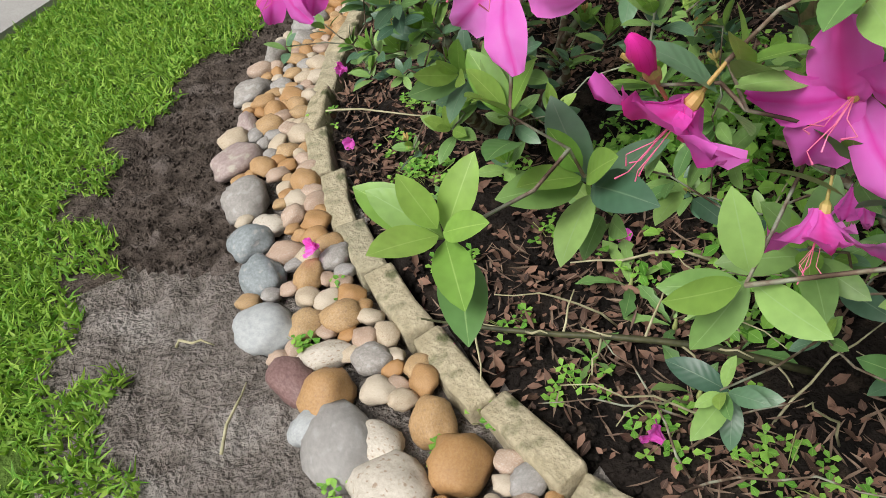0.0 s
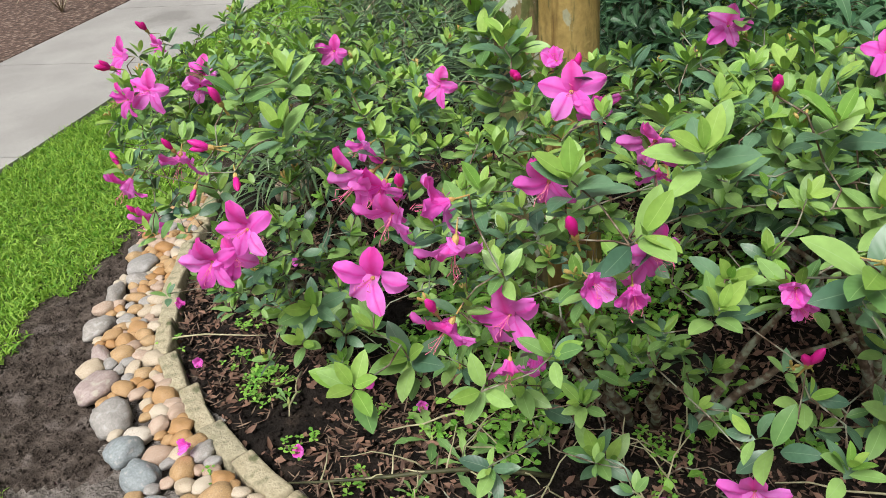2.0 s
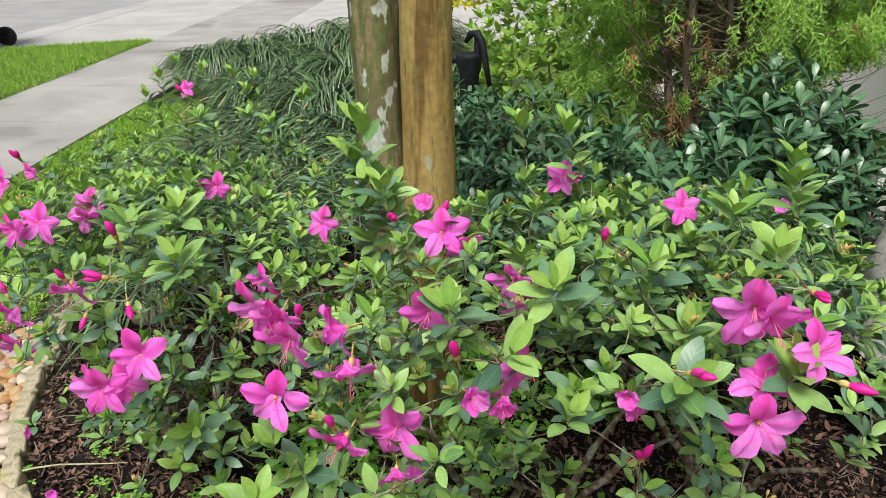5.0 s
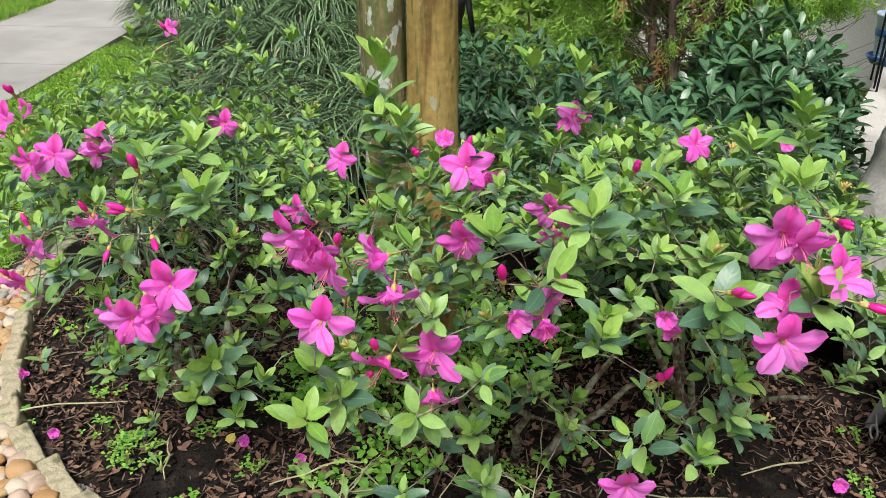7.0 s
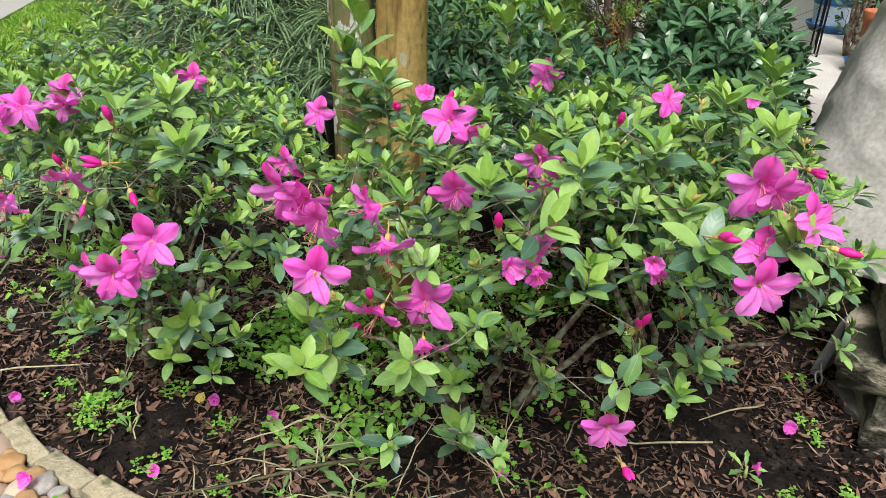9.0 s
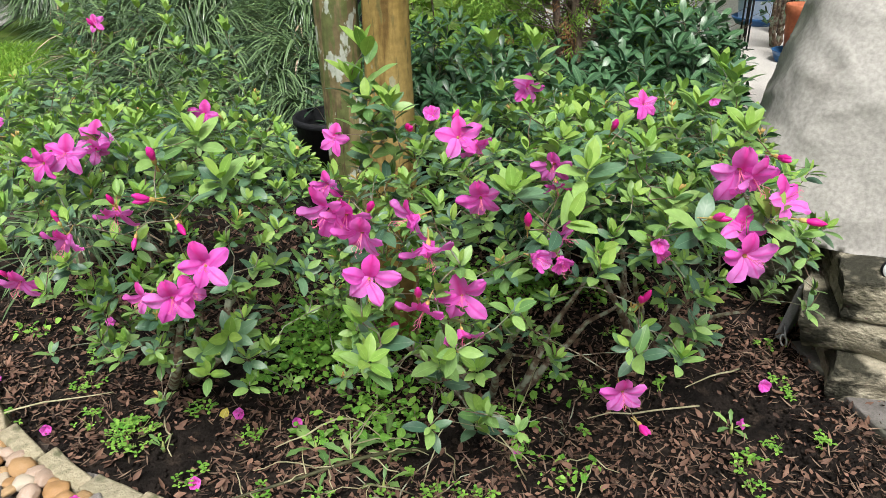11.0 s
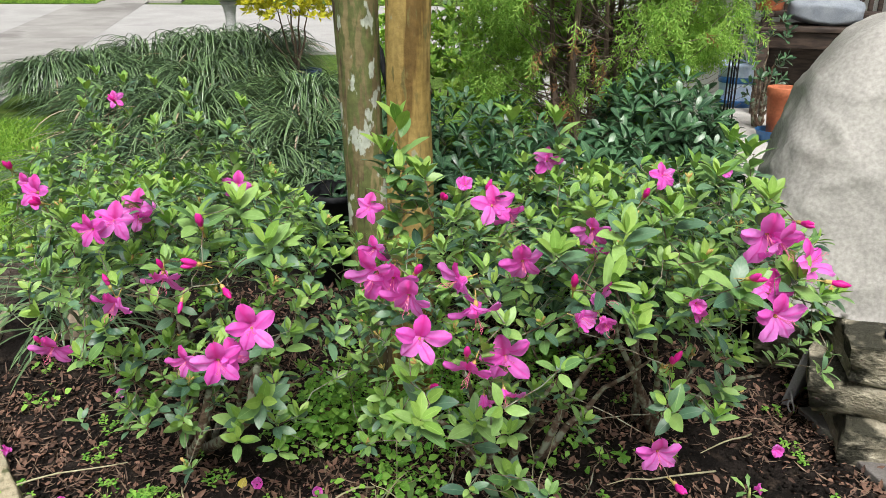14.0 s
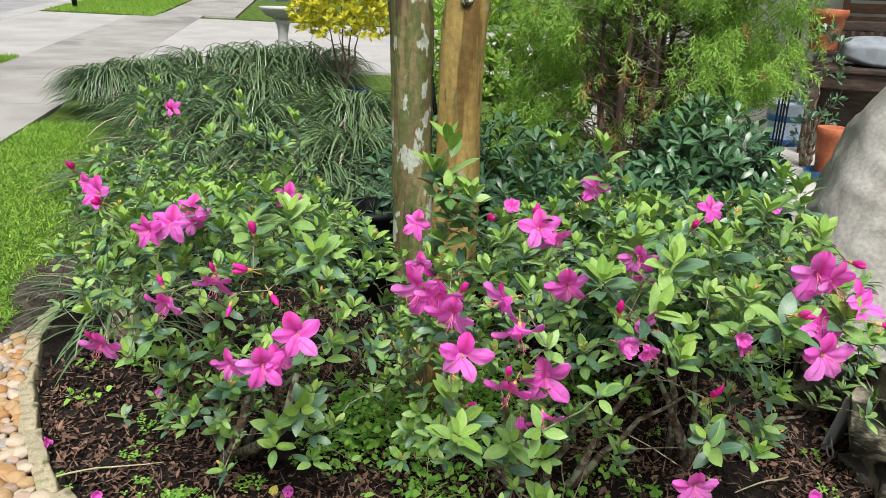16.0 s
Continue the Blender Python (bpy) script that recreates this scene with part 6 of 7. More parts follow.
# ---- across the yard ----
def hand_pump():
    thing = empty("hand_pump", (2.84, 1.81, 0.1), "black cast-iron pitcher hand pump", "pump")
    bm = bmesh.new()
    lathe(bm, [(0.09, 0.0), (0.09, 0.02), (0.045, 0.05), (0.04, 0.62), (0.05, 0.66), (0.052, 0.8), (0.06, 0.82), (0.068, 0.88), (0.07, 0.9), (0.06, 0.905), (0.04, 0.91)], 20)
    part("body", bm, M_BLACK, thing)
    bm = bmesh.new()
    tube(bm, [Vector((0.0, 0.0, 0.86)), Vector((-0.03, 0.08, 0.88)), Vector((-0.04, 0.13, 0.85))], [0.03, 0.024, 0.02], 10)
    part("spout", bm, M_BLACK, thing)
    bm = bmesh.new()
    tube(bm, [Vector((0.0, 0.02, 0.96)), Vector((0.0, -0.01, 1.0)), Vector((0.0, -0.05, 1.005)), Vector((0.0, -0.08, 0.96)), Vector((0.0, -0.1, 0.86)), Vector((0.0, -0.125, 0.74))], [0.012, 0.02, 0.022, 0.02, 0.016, 0.012], 8)
    part("handle", bm, M_BLACK, thing)
    bm = bmesh.new()
    box(bm, (0.02, 0.03, 0.14), (0.0, -0.05, 0.94), bevel=0.004)
    part("bracket", bm, M_BLACK, thing)


hand_pump()


def wheelie_bin():
    x, y = 4.3, 10.8
    z = float(rise(np.array(x), np.array(y))) + 0.05
    thing = empty("wheelie_bin", (x, y, z), "dark grey wheeled rubbish bin at the street", "bin")
    thing.rotation_euler = (0, 0, radians(38))
    bm = bmesh.new()
    low, high = [(-0.24, -0.26), (0.24, -0.26), (0.24, 0.24), (-0.24, 0.24)], [(-0.30, -0.36), (0.30, -0.36), (0.30, 0.34), (-0.30, 0.34)]
    rings = [[bm.verts.new((a, b, h)) for a, b in ring] for ring, h in ((low, 0.04), (high, 0.92), ([(p * 1.08, q * 1.08) for p, q in high], 0.93), ([(p * 1.08, q * 1.08) for p, q in high], 0.99))]
    for a, b in zip(rings, rings[1:]):
        for i in range(4):
            bm.faces.new((a[i], a[(i + 1) % 4], b[(i + 1) % 4], b[i]))
    bm.faces.new(list(reversed(rings[0])))
    bm.faces.new(rings[-1])
    bmesh.ops.bevel(bm, geom=[e for e in bm.edges if abs(e.verts[0].co.z - e.verts[1].co.z) > 0.3], offset=0.04, segments=3, affect='EDGES')
    part("body", bm, M_BIN, thing, smooth=False)
    bm = bmesh.new()
    box(bm, (0.66, 0.78, 0.06), (0, -0.02, 1.03), bevel=0.025)
    part("lid", bm, M_BIN, thing)
    bm = bmesh.new()
    box(bm, (0.5, 0.05, 0.04), (0, -0.43, 0.97), bevel=0.012)
    part("handle", bm, M_BIN, thing)
    for s in (-1, 1):
        bm = bmesh.new()
        lathe(bm, [(0.06, -0.03), (0.12, -0.03), (0.13, -0.015), (0.13, 0.015), (0.12, 0.03), (0.06, 0.03)], 28, (s * 0.31, -0.30, 0.1), Matrix.Rotation(radians(90), 4, 'Y'))
        w = part("wheel", bm, M_BLACK, thing, "black rubber wheel")
        bm = bmesh.new()
        lathe(bm, [(0.085, -0.02), (0.085, 0.033), (0.02, 0.036)], 16, (s * 0.315, -0.30, 0.1), Matrix.Rotation(radians(90), 4, 'Y'))
        part("hub", bm, M_BIN, w, "grey hub")
    bm = bmesh.new()
    tube(bm, [Vector((-0.3, -0.3, 0.1)), Vector((0.3, -0.3, 0.1))], 0.014, 8)
    part("axle", bm, M_BLACK, thing)
    bm = bmesh.new()
    box(bm, (0.16, 0.004, 0.11), (-0.1, -0.362, 0.82), Matrix.Rotation(radians(7), 4, 'X'), bevel=0.001)
    part("sticker", bm, M_PAPER, thing, "white sticker")


wheelie_bin()


def bird_bath():
    x, y = 7.06, 5.8
    z = float(rise(np.array(x), np.array(y)))
    thing = empty("bird_bath", (x, y, z), "grey cast-stone bird bath by the driveway", "bird bath")
    bm = bmesh.new()
    lathe(bm, [(0.16, 0.0), (0.16, 0.05), (0.10, 0.1), (0.07, 0.3), (0.06, 0.6), (0.08, 0.72), (0.12, 0.78)], 24)
    part("pedestal", bm, M_BATH, thing)
    bm = bmesh.new()
    lathe(bm, [(0.08, 0.78), (0.2, 0.82), (0.27, 0.9), (0.285, 0.925), (0.27, 0.93), (0.2, 0.87), (0.0005, 0.85)], 32)
    part("bowl", bm, M_BATH, thing)


bird_bath()


def street_boxes():
    bm = bmesh.new()
    box(bm, (0.8, 0.8, 0.9), bevel=0.05)
    ob = part("utility_box", bm, M_TURF_BOX)
    ob.location = (18.9, 14.8, 1.35)
    tagged(ob, "grey-green metal utility box on the lawn", "utility box")
    bm = bmesh.new()
    lathe(bm, [(0.06, -0.1), (0.06, 1.0), (0.075, 1.02), (0.0005, 1.05)], 12)
    ob = part("street_post", bm, M_BLACK)
    ob.location = (11.9, 15.1, 0.75)
    tagged(ob, "black post at the street's edge", "post")
    thing = empty("far_house", (40, 42, 1.0), "brick house across the street", "house")
    bm = bmesh.new()
    box(bm, (14, 9, 3.2), (0, 0, 1.6))
    part("wall", bm, M_HOUSE, thing, smooth=False)
    bm = bmesh.new()
    v = [bm.verts.new(p) for p in ((-7.6, -5, 3.2), (7.6, -5, 3.2), (7.6, 5, 3.2), (-7.6, 5, 3.2), (-4, 0, 5.6), (4, 0, 5.6))]
    for q in ((0, 1, 5, 4), (1, 2, 5), (2, 3, 4, 5), (3, 0, 4), (3, 2, 1, 0)):
        bm.faces.new([v[i] for i in q])
    part("roof", bm, M_ROAD, thing, smooth=False)


M_TURF_BOX = material("green_grey_paint", (0.10, 0.14, 0.12), (0.13, 0.17, 0.15), 6, 0.6, 0.1)
street_boxes()


def dry_stems():
    rng = random.Random(77)
    x, y = from_street(5.6, 4.9)
    z = float(rise(np.array(x), np.array(y))) + 0.03
    thing = empty("dead_plant", (x, y, z), "dried arching stems of a dead plant in the mulch", "plant")
    for i in range(7):
        a = rng.uniform(0, 6.28)
        r, h = rng.uniform(0.25, 0.5), rng.uniform(0.3, 0.55)
        bm = bmesh.new()
        pts = [Vector((r * t * math.cos(a), r * t * math.sin(a), h * (2.2 * t - 1.7 * t * t))) for t in (0, 0.2, 0.4, 0.6, 0.8, 1.0)]
        part("stem", tube(bm, pts, [0.007, 0.006, 0.005, 0.005, 0.004, 0.003], 5), M_STRAW_STEM, thing)


M_STRAW_STEM = material("dry_stem", (0.3, 0.24, 0.17), (0.4, 0.33, 0.25), 30, 0.8, 0.3)
dry_stems()


def black_pot(x, y, z, r, h):
    thing = empty("nursery_pot", (x, y, z), "black plastic nursery pot half hidden by leaves", "pot", "nursery pots")
    bm = bmesh.new()
    lathe(bm, [(r * 0.75, 0.0), (r * 0.98, h * 0.93), (r * 1.06, h * 0.94), (r * 1.06, h), (r * 0.97, h), (r * 0.8, h * 0.5), (0.0005, h * 0.5)], 28)
    part("body", bm, M_BLACK, thing)


black_pot(2.15, 1.66, 0.0, 0.16, 0.48)


# ---- lawn blades, litter, ground cover ----
def blade(length, width, bend):
    v, f, uv = [], [], []
    for i in range(3):
        t = i / 2
        w = width * (1 - t * 0.9) / 2
        for s in (-1, 1):
            v.append((s * w, bend * length * t * t, length * t * (1 - 0.25 * bend * t)))
            uv.append((0.5 + 0.5 * s, t))
    for i in range(2):
        a = 2 * i
        f.append((a, a + 1, a + 3, a + 2))
    return np.array(v), np.array(f), np.array(uv)


def scatter(tpl, xs, ys, zs, rng, size=(0.7, 1.2), tilt=0.5):
    """Matrices of pieces that stand at the places and lean at random, as arrays."""
    n = len(xs)
    a, b, c = rng.uniform(0, 2 * np.pi, n), rng.normal(0, tilt, n), rng.normal(0, tilt, n)
    s = rng.uniform(*size, n)
    ca, sa, cb, sb, cc, sc = np.cos(a), np.sin(a), np.cos(b), np.sin(b), np.cos(c), np.sin(c)
    z0, o = np.zeros(n), np.ones(n)
    rz = np.stack((ca, -sa, z0, sa, ca, z0, z0, z0, o), 1).reshape(n, 3, 3)
    rx = np.stack((o, z0, z0, z0, cb, -sb, z0, sb, cb), 1).reshape(n, 3, 3)
    ry = np.stack((cc, z0, sc, z0, o, z0, -sc, z0, cc), 1).reshape(n, 3, 3)
    m = np.zeros((n, 4, 4))
    m[:, :3, :3] = np.einsum("nij,njk,nkl->nil", rx, ry, rz) * s[:, None, None]
    m[:, :3, 3] = np.stack((xs, ys, zs), 1)
    m[:, 3, 3] = 1
    return m


def build_lawn():
    rng = np.random.default_rng(5)
    x, y = np.r_[rng.uniform(-2.2, 3.4, 130000), rng.uniform(-1.3, 1.2, 120000)], np.r_[rng.uniform(-1.2, 5.1, 130000), rng.uniform(0.5, 4.2, 120000)]
    reg = region(x, y)
    patch = np.array([noise.noise(Vector((p * 5, q * 5, 1.0))) for p, q in zip(x, y)])
    tuft = np.array([noise.noise(Vector((p * 22, q * 22, 3.0))) for p, q in zip(x, y)])
    near = (x - lawn_x(y))
    keep = (reg == 3) & ((near < -0.12) | (patch > -0.1) | (near > 0.05)) & (patch > -0.52) & (tuft > -0.12 - 0.5 * rng.random(len(x)))
    # fewer blades are kept farther from the camera
    keep &= rng.random(len(x)) < np.clip(1.5 - 0.18 * y, 0.45, 1)
    x, y = x[keep], y[keep]
    z = rise(x, y) + rng.uniform(-0.004, 0.012, len(x))
    t1, t2 = blade(0.023, 0.0095, 0.9), blade(0.029, 0.009, 1.0)
    h = len(x) // 2
    ob = joined("lawn_grass", [(t1, scatter(t1, x[:h], y[:h], z[:h], rng, (0.6, 1.3), 0.6), M_GRASS), (t2, scatter(t2, x[h:], y[h:], z[h:], rng, (0.6, 1.2), 0.7), M_GRASS)], None, "short broad-bladed green grass of the lawn", "grass")
    a, b = rng.uniform(2.4, 6.45, 22000), rng.uniform(2.0, 3.0, 22000)
    x, y = from_street(a, b)
    ok = (region(x, y) == 3) & ((y > 5.0) | (x > 3.3) | (rng.random(len(x)) < 0.5))
    x, y = x[ok], y[ok]
    t5 = blade(0.04, 0.01, 0.9)
    joined("lawn_grass", [(t5, scatter(t5, x, y, rise(x, y), rng, (0.6, 1.2), 0.5), M_GRASS)], None, "short green grass along the pavement", "grass")
    a, b = rng.uniform(5.9, 10.4, 26000), rng.uniform(4.40, 6.3, 26000)
    ok = (a < 10.32 - 0.5 * (b - 4.43)) & (a > 6.42 + 0.65 * (b - 4.43))
    a, b = a[ok], b[ok]
    x, y = from_street(a, b)
    t3 = blade(0.07, 0.011, 0.8)
    joined("lawn_grass", [(t3, scatter(t3, x, y, rise(x, y) + 0.03, rng, (0.6, 1.1), 0.45), M_GRASS)], None, "bright green grass of the street strip", "grass")
    a, b = rng.uniform(17.1, 26, 16000), rng.uniform(3.95, 6.2, 16000)
    x, y = from_street(a, b)
    t4 = blade(0.09, 0.02, 0.8)
    joined("lawn_grass", [(t4, scatter(t4, x, y, rise(x, y) + 0.02, rng, (0.6, 1.1), 0.45), M_GRASS)], None, "green grass strip beyond the driveway", "grass")


build_lawn()


def scrap(length, width):
    v, f, uv = leaf_template(length, width, -0.35, 0.45, "ellipse", 3)
    return v, f, uv


def build_litter():
    rng = np.random.default_rng(9)
    x, y = rng.uniform(0.1, 2.0, 34000), rng.uniform(-0.9, 2.4, 34000)
    keep = (region(x, y) == 1) & (np.array([noise.noise(Vector((p * 3, q * 3, 7.0))) for p, q in zip(x, y)]) + 0.56 > rng.random(len(x)) * 0.8)
    x, y = x[keep], y[keep]
    z = rng.uniform(0.004, 0.024, len(x))
    t1, t2, t3 = scrap(0.034, 0.016), scrap(0.017, 0.012), scrap(0.045, 0.005)
    n = len(x) // 3
    joined("leaf_litter", [(t1, scatter(t1, x[:n], y[:n], z[:n], rng, (0.3, 1.1), 0.5), M_LITTER), (t2, scatter(t2, x[n:2 * n], y[n:2 * n], z[n:2 * n], rng, (0.5, 1.1), 0.4), M_LITTER), (t3, scatter(t3, x[2 * n:], y[2 * n:], z[2 * n:], rng, (0.5, 1.1), 0.3), M_BARKBIT)], None, "reddish brown dead leaves and bark bits on the soil", "leaf litter")
    # crumbs of earth
    x, y = rng.uniform(-0.4, 2.0, 20000), rng.uniform(-0.8, 2.7, 20000)
    reg = region(x, y)
    keep = (reg == 1) | (reg == 5)
    x, y = x[keep], y[keep]
    bm = bmesh.new()
    bmesh.ops.create_icosphere(bm, subdivisions=1, radius=0.008)
    v = np.array([tuple(p.co) for p in bm.verts])
    f = np.array([[q.index for q in p.verts] for p in bm.faces])
    bm.free()
    crumb = (v, f, np.zeros((len(v), 2)))
    dark = region(x, y) == 1
    joined("soil_crumbs", [(crumb, scatter(crumb, x[dark], y[dark], np.full(dark.sum(), 0.006), rng, (0.2, 1.1), 1.0), M_SOIL), (crumb, scatter(crumb, x[~dark], y[~dark], np.full((~dark).sum(), -0.004), rng, (0.2, 0.8), 1.0), M_DUG)], None, "loose dark crumbs of earth", "soil")


M_BARKBIT = leaf_material("bark_bit", (0.09, 0.055, 0.04), (0.24, 0.17, 0.12), (0.2, 0.14, 0.1), 0.8, 0.03, veins=False)
build_litter()

CLOVER = leaf_template(0.016, 0.015, 0.1, 0.15, "obovate", 3)
CLOVER_MESH = leaf_mesh("leaf", CLOVER, M_CLOVER)


def build_cover():
    """Low green weeds that grow thick in the shade between the bushes."""
    rng = np.random.default_rng(12)
    x, y = rng.uniform(0.3, 2.4, 60000), rng.uniform(-0.5, 2.4, 60000)
    thick = np.array([noise.fractal(Vector((p * 2.6, q * 2.6, 4.0)), 1.0, 2.0, 3) for p, q in zip(x, y)])
    spots = ((1.0, 1.35, 0.95, 0.55, 0.55), (0.3, 0.62, 0.5, 0.16, 0.26), (0.6, 0.95, 0.85, 0.25, 0.25), (0.18, 0.95, -0.05, 0.3, 0.35), (0.22, 0.75, 0.1, 0.3, 0.25), (0.15, 0.72, 1.05, 0.2, 0.2))
    centre = sum(k * np.exp(-(((x - cx) / rx) ** 2 + ((y - cy) / ry) ** 2)) for k, cx, cy, rx, ry in spots)
    keep = (region(x, y) == 1) & (thick * 1.4 + centre * 1.35 - 0.6 > rng.random(len(x)) * 0.8) & (x > edge_x(y) + 0.1)
    x, y, c = x[keep], y[keep], centre[keep]
    z = 0.015 + rng.random(len(x)) * (0.03 + 0.13 * np.minimum(c, 1.0))
    tpl2 = leaf_template(0.03, 0.023, 0.15, 0.2, "ellipse", 3)
    h = len(x) // 2
    joined("ground_cover", [(CLOVER, scatter(CLOVER, x[:h], y[:h], z[:h], rng, (0.6, 1.3), 0.45), M_CLOVER), (tpl2, scatter(tpl2, x[h:], y[h:], z[h:], rng, (0.5, 1.3), 0.5), M_CLOVER)], None, "low bright green weeds covering the soil in the shade", "ground cover")


build_cover()


def weed(x, y, r, n, seed, label="small bright green clover-like weed on the soil", z=0.0):
    rng = random.Random(seed)
    thing = empty("weed", (x, y, z), label, "weed", "weeds on the soil")
    for i in range(n):
        a, d = rng.uniform(0, 6.28), r * math.sqrt(rng.random())
        h = rng.uniform(0.02, 0.05) * (1.2 - d / r * 0.6)
        p = Vector((d * math.cos(a), d * math.sin(a), h))
        for k in range(3):
            shared("leaf", CLOVER_MESH, Matrix.Translation(p) @ Matrix.Rotation(a + k * 2.09, 4, 'Z') @ Matrix.Rotation(rng.uniform(-0.3, 0.5), 4, 'X') @ Matrix.Scale(rng.uniform(0.7, 1.2), 4), thing)
    bm = bmesh.new()
    for i in range(max(3, n // 3)):
        a, d = rng.uniform(0, 6.28), r * math.sqrt(rng.random())
        tube(bm, [Vector((0, 0, -0.01)), Vector((d * 0.5 * math.cos(a), d * 0.5 * math.sin(a), 0.02)), Vector((d * math.cos(a), d * math.sin(a), 0.035))], 0.0008, 4, cap=False)
    tagged(part("stem", bm, M_GREEN_TWIG, thing), kind="stuff")


for i, (x, y, r, n) in enumerate(((.40, 1.33, .085, 62), (.40, 1.5, .05, 12), (.33, 1.05, .05, 12), (.33, .85, .045, 10), (.52, 1.0, .05, 12), (.58, 1.22, .045, 12), (.36, .66, .06, 16), (.42, .52, .06, 18), (.50, .38, .07, 22), (.3, 1.75, .05, 10), (.55, 1.65, .06, 14), (.7, 1.75, .06, 14),
                                  (1.6, -.37, .035, 8), (1.38, -.42, .03, 7), (1.33, -.46, .035, 8), (1.12, -.55, .04, 9), (1.05, -.42, .035, 7), (.95, -.35, .05, 12), (.0, 1.03, .035, 9), (.1, 1.12, .03, 8), (-.04, .72, .035, 9), (.12, .68, .025, 6), (.2, .7, .03, 7), (-.16, .62, .03, 7))):
    weed(x, y, r, n, 300 + i)
seedlings = random.Random(61)
for i in range(34):
    x, y = seedlings.uniform(0.42, 1.5), seedlings.uniform(-0.6, 1.6)
    weed(x, y, seedlings.uniform(0.018, 0.04), seedlings.randint(3, 8), 350 + i, "tiny green seedling among the dead leaves")


def fallen_flower(x, y, z, az, el, size, seed):
    rng = random.Random(seed)
    root = empty("fallen_flower", (x, y, z), "fallen magenta azalea flower lying on the ground", "flower", "fallen flowers")
    way = facing(az, el)
    root.rotation_mode = 'QUATERNION'
    root.rotation_quaternion = way.to_track_quat('Z', 'Y')
    root.scale = (size, size, size)
    for i in range(5):
        shared("petal", PETALS_HALF[i % 2], Matrix.Rotation(radians(72 * i + rng.uniform(-12, 12)), 4, 'Z') @ Matrix.Rotation(radians(rng.uniform(-25, 15)), 4, 'X'), root)


for i, (x, y, z, az, el, s) in enumerate(((.85, 1.86, .03, 190, 20, .7), (1.32, -.38, .035, 200, 25, .75), (1.11, -.33, .03, 260, 10, .6), (.59, 1.09, .03, 200, 20, .65), (.42, 1.94, .04, 150, 10, .8), (.31, 1.58, .03, 220, 30, .6), (.09, 1.22, .075, 190, 30, .75), (.39, .53, .035, 110, 10, .75), (.3, 1.02, .03, 200, 40, .65), (.62, .9, .03, 220, 20, .6), (.75, .25, .03, 200, 20, .6))):
    fallen_flower(x, y, z, az, el, s, 400 + i)

leaf = leaf_mesh("yellow_leaf", leaf_template(0.05, 0.028, 0.1, 0.15), M_YELLOW)
yl = new("yellow_leaf", leaf)
yl.matrix_basis = Matrix.Translation((.60, 1.14, .03)) @ frame_of(facing(215, 40), 2.6)
tagged(yl, "single yellowed leaf standing on the soil", "leaf")


def trailing_shoot():
    """A long green shoot that lies from the bush across the edging, with side stubs."""
    thing = empty("trailing_shoot", (0.5, 0.45, 0.12), "long green shoot trailing across the edging blocks", "branch")
    o = Vector((0.5, 0.45, 0.12))
    pts = [(0.64, 0.47, 0.05), (0.585, 0.50, 0.085), (0.53, 0.55, 0.105), (0.47, 0.595, 0.12), (0.41, 0.645, 0.125), (0.35, 0.695, 0.125), (0.29, 0.75, 0.125), (0.235, 0.81, 0.12), (0.19, 0.865, 0.115)]
    bm = bmesh.new()
    tube(bm, [Vector(p) - o for p in pts], [0.0062, 0.006, 0.0058, 0.0054, 0.005, 0.0046, 0.0042, 0.003, 0.0015], 8)
    part("stem", bm, M_SHOOT, thing)
    rng = random.Random(66)
    for i in range(12):
        a = Vector(pts[1 + i % 6]).lerp(Vector(pts[2 + i % 6]), rng.random()) - o
        d = Vector((rng.uniform(-1, 1), rng.uniform(-1, 1), rng.uniform(-0.4, 0.8))).normalized() * rng.uniform(0.05, 0.11)
        bm = bmesh.new()
        part("stub", tube(bm, bent(a, a + d, 0.0, 3, 0.006, rng), [0.0022, 0.002, 0.0016, 0.001], 5), M_DRY_SHOOT, thing)


M_SHOOT = material("olive_shoot", (0.03, 0.033, 0.015), (0.075, 0.075, 0.032), 40, 0.6, 0.4)
M_DRY_SHOOT = material("pale_dry_twig", (0.32, 0.3, 0.17), (0.45, 0.42, 0.27), 40, 0.7, 0.3)
trailing_shoot()


def loose_twigs():
    rng = random.Random(88)
    for a, b in (((.30, 1.78, .03), (.52, 1.52, .04)), ((.5, 1.3, .02), (.36, 1.15, .03)), ((.7, .75, .03), (.5, .9, .03)), ((1.15, -.2, .03), (.95, .1, .04)), ((1.4, -.3, .03), (1.2, -.15, .05)), ((.9, 1.55, .03), (.65, 1.7, .03)), ((-.2, .9, .005), (-.12, 1.02, .01)), ((-.22, 1.2, .005), (-.15, 1.15, .01))):
        bm = bmesh.new()
        ob = part("fallen_twig", tube(bm, bent(a, b, -0.01, 5, 0.008, rng), [0.0032, 0.003, 0.0028, 0.0025, 0.002, 0.0015], 6), M_DRY_SHOOT)
        tagged(ob, "thin pale dry twig lying on the soil", "twig", "fallen twigs")


loose_twigs()


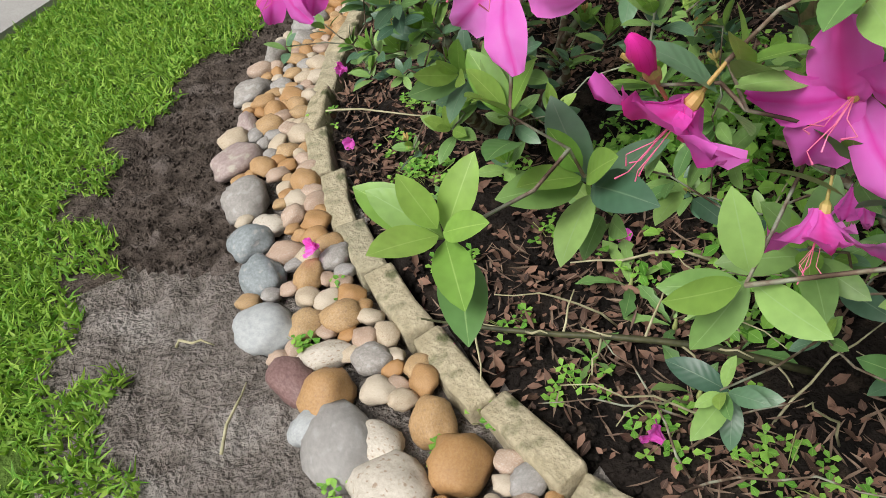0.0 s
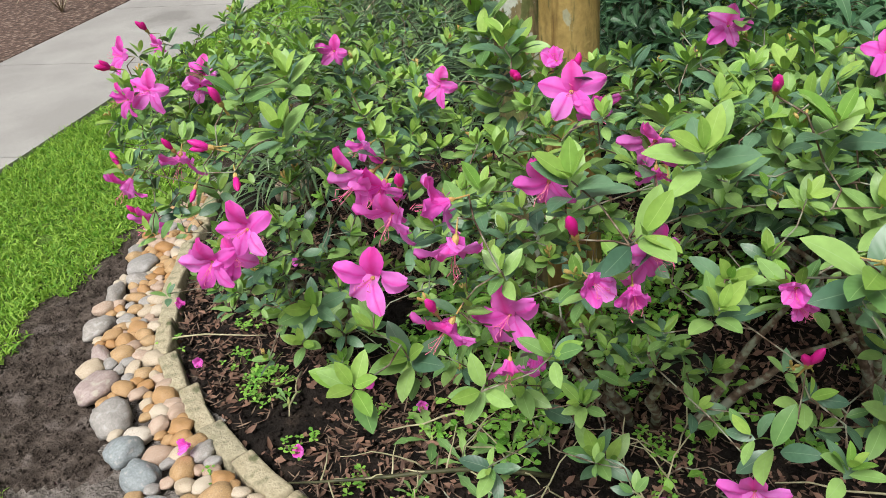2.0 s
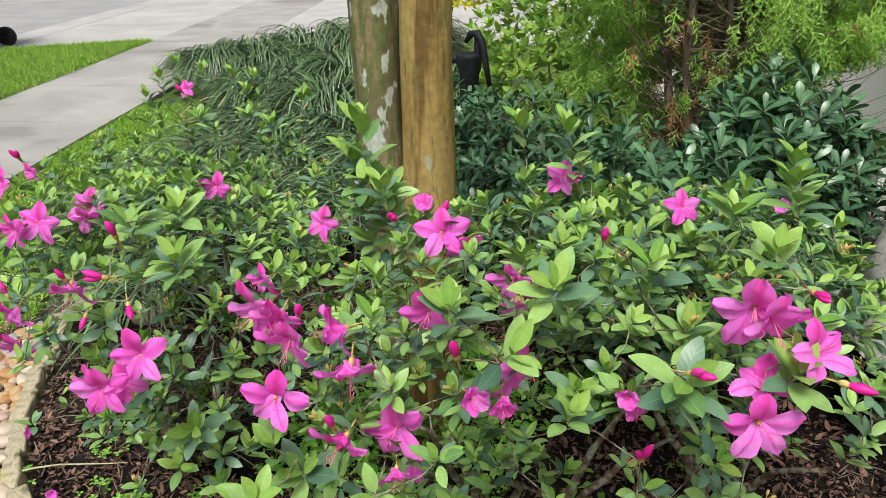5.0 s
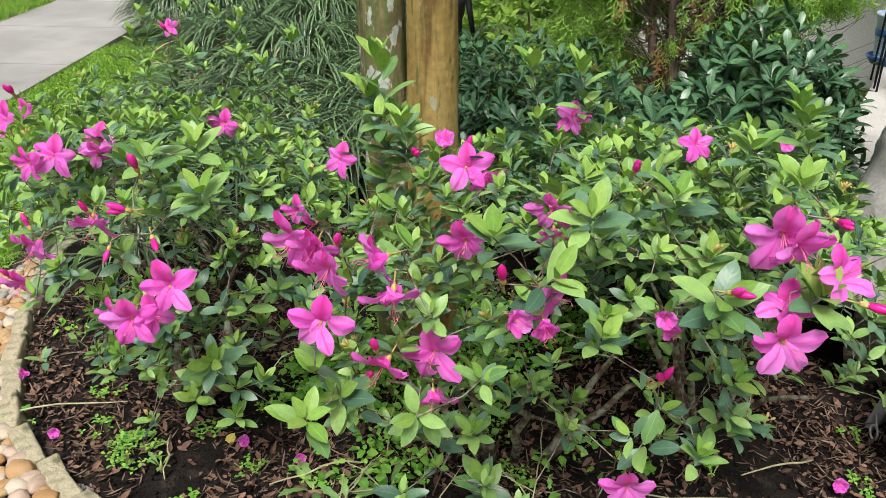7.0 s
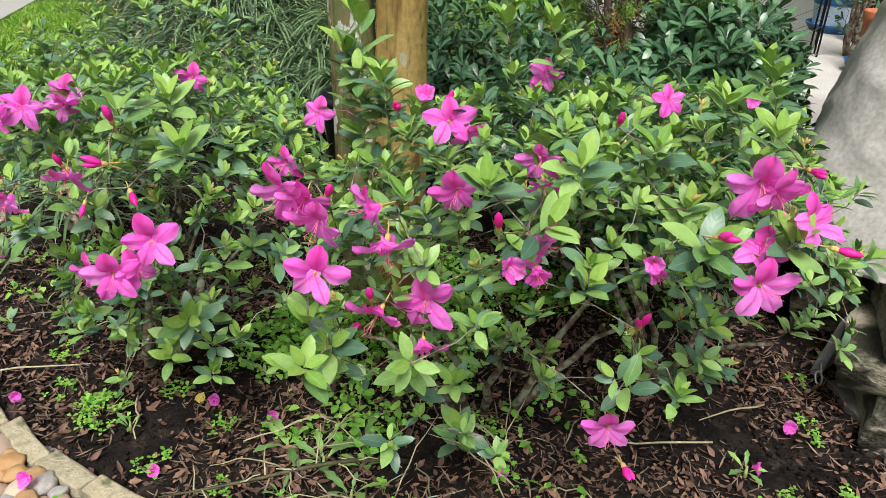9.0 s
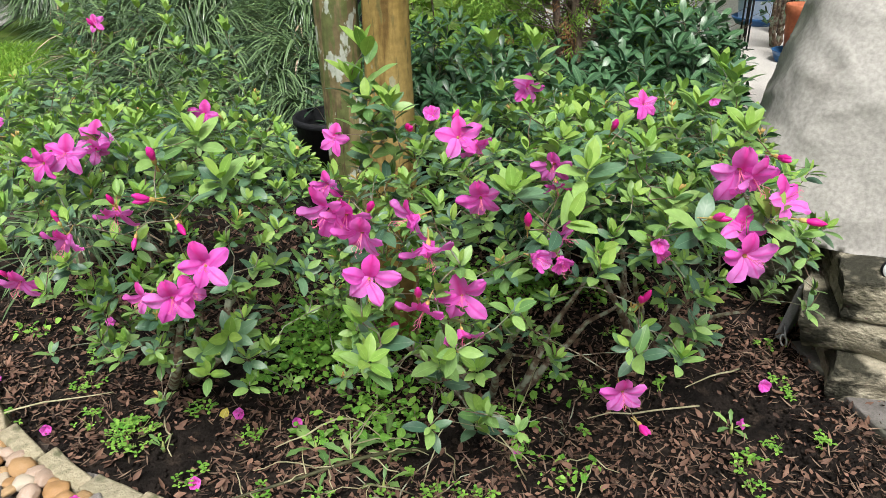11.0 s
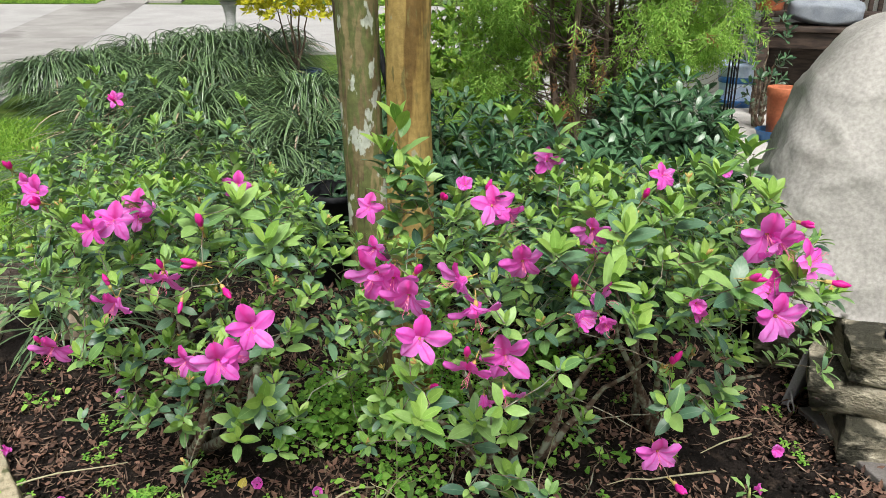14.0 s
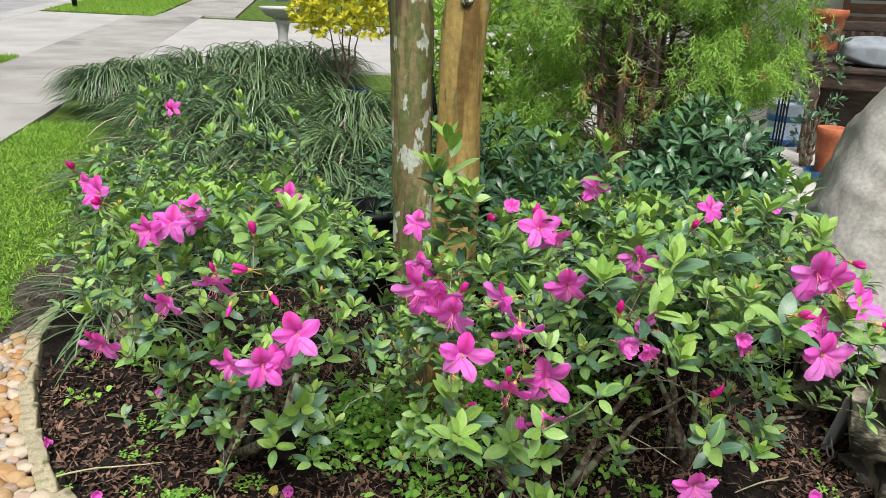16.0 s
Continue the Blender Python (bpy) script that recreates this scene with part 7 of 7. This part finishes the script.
def tangle():
    rng = random.Random(91)
    for i in range(34):
        x, y = rng.uniform(0.38, 0.95), rng.uniform(0.05, 0.78)
        a, n = rng.uniform(0, 6.28), rng.uniform(0.10, 0.26)
        z0, z1 = rng.uniform(0.01, 0.05), rng.uniform(0.05, 0.22)
        bm = bmesh.new()
        ob = part("dry_stem", tube(bm, bent((x, y, 0.0), (x + n * math.cos(a), y + n * math.sin(a), z1), -0.03, 6, 0.008, rng), [0.0022, 0.0022, 0.002, 0.0018, 0.0015, 0.0012, 0.0008], 5), M_DRY_SHOOT if i % 3 else M_TWIG)
        tagged(ob, "thin dry stem rising from the soil under the azalea", "twig", "dry stems")


tangle()


# ---- broad weeds beside the edging ----
BROAD = leaf_template(0.11, 0.034, 0.35, 0.25, "obovate", 8)
BROAD[0][:, 0] *= 1 + 0.28 * np.sin(np.arange(len(BROAD[0])) // 3 * 2.3)
BROAD_MESH = leaf_mesh("leaf", BROAD, M_LEAF)


def broad_weed(x, y, count, size, seed):
    rng = random.Random(seed)
    thing = empty("broad_weed", (x, y, 0.0), "weed with long toothed green leaves on the soil", "weed", "broad-leaved weeds")
    for i in range(count):
        m = Matrix.Rotation(i * 2.4 + rng.uniform(-0.3, 0.3), 4, 'Z') @ Matrix.Translation((0, 0.008, 0.015)) @ Matrix.Rotation(radians(rng.uniform(15, 55)), 4, 'X') @ Matrix.Rotation(radians(rng.uniform(-20, 20)), 4, 'Y') @ Matrix.Scale(size * rng.uniform(0.6, 1.1), 4)
        shared("leaf", BROAD_MESH, m, thing)
    bm = bmesh.new()
    tube(bm, [Vector((0, 0, -0.01)), Vector((0, 0, 0.012)), Vector((0.003, 0, 0.03))], [0.006, 0.005, 0.002], 6)
    part("crown", bm, M_GREEN_TWIG, thing)


for i, (x, y, n, size) in enumerate(((.56, .80, 6, 1.0), (.56, .68, 6, .95), (.50, .55, 5, .8), (.41, .70, 5, .55), (.60, .58, 5, .8), (.66, .62, 6, .9), (.40, 1.22, 5, .5), (1.1, -.3, 5, .6))):
    broad_weed(x, y, n, size, 700 + i)

build_edging()
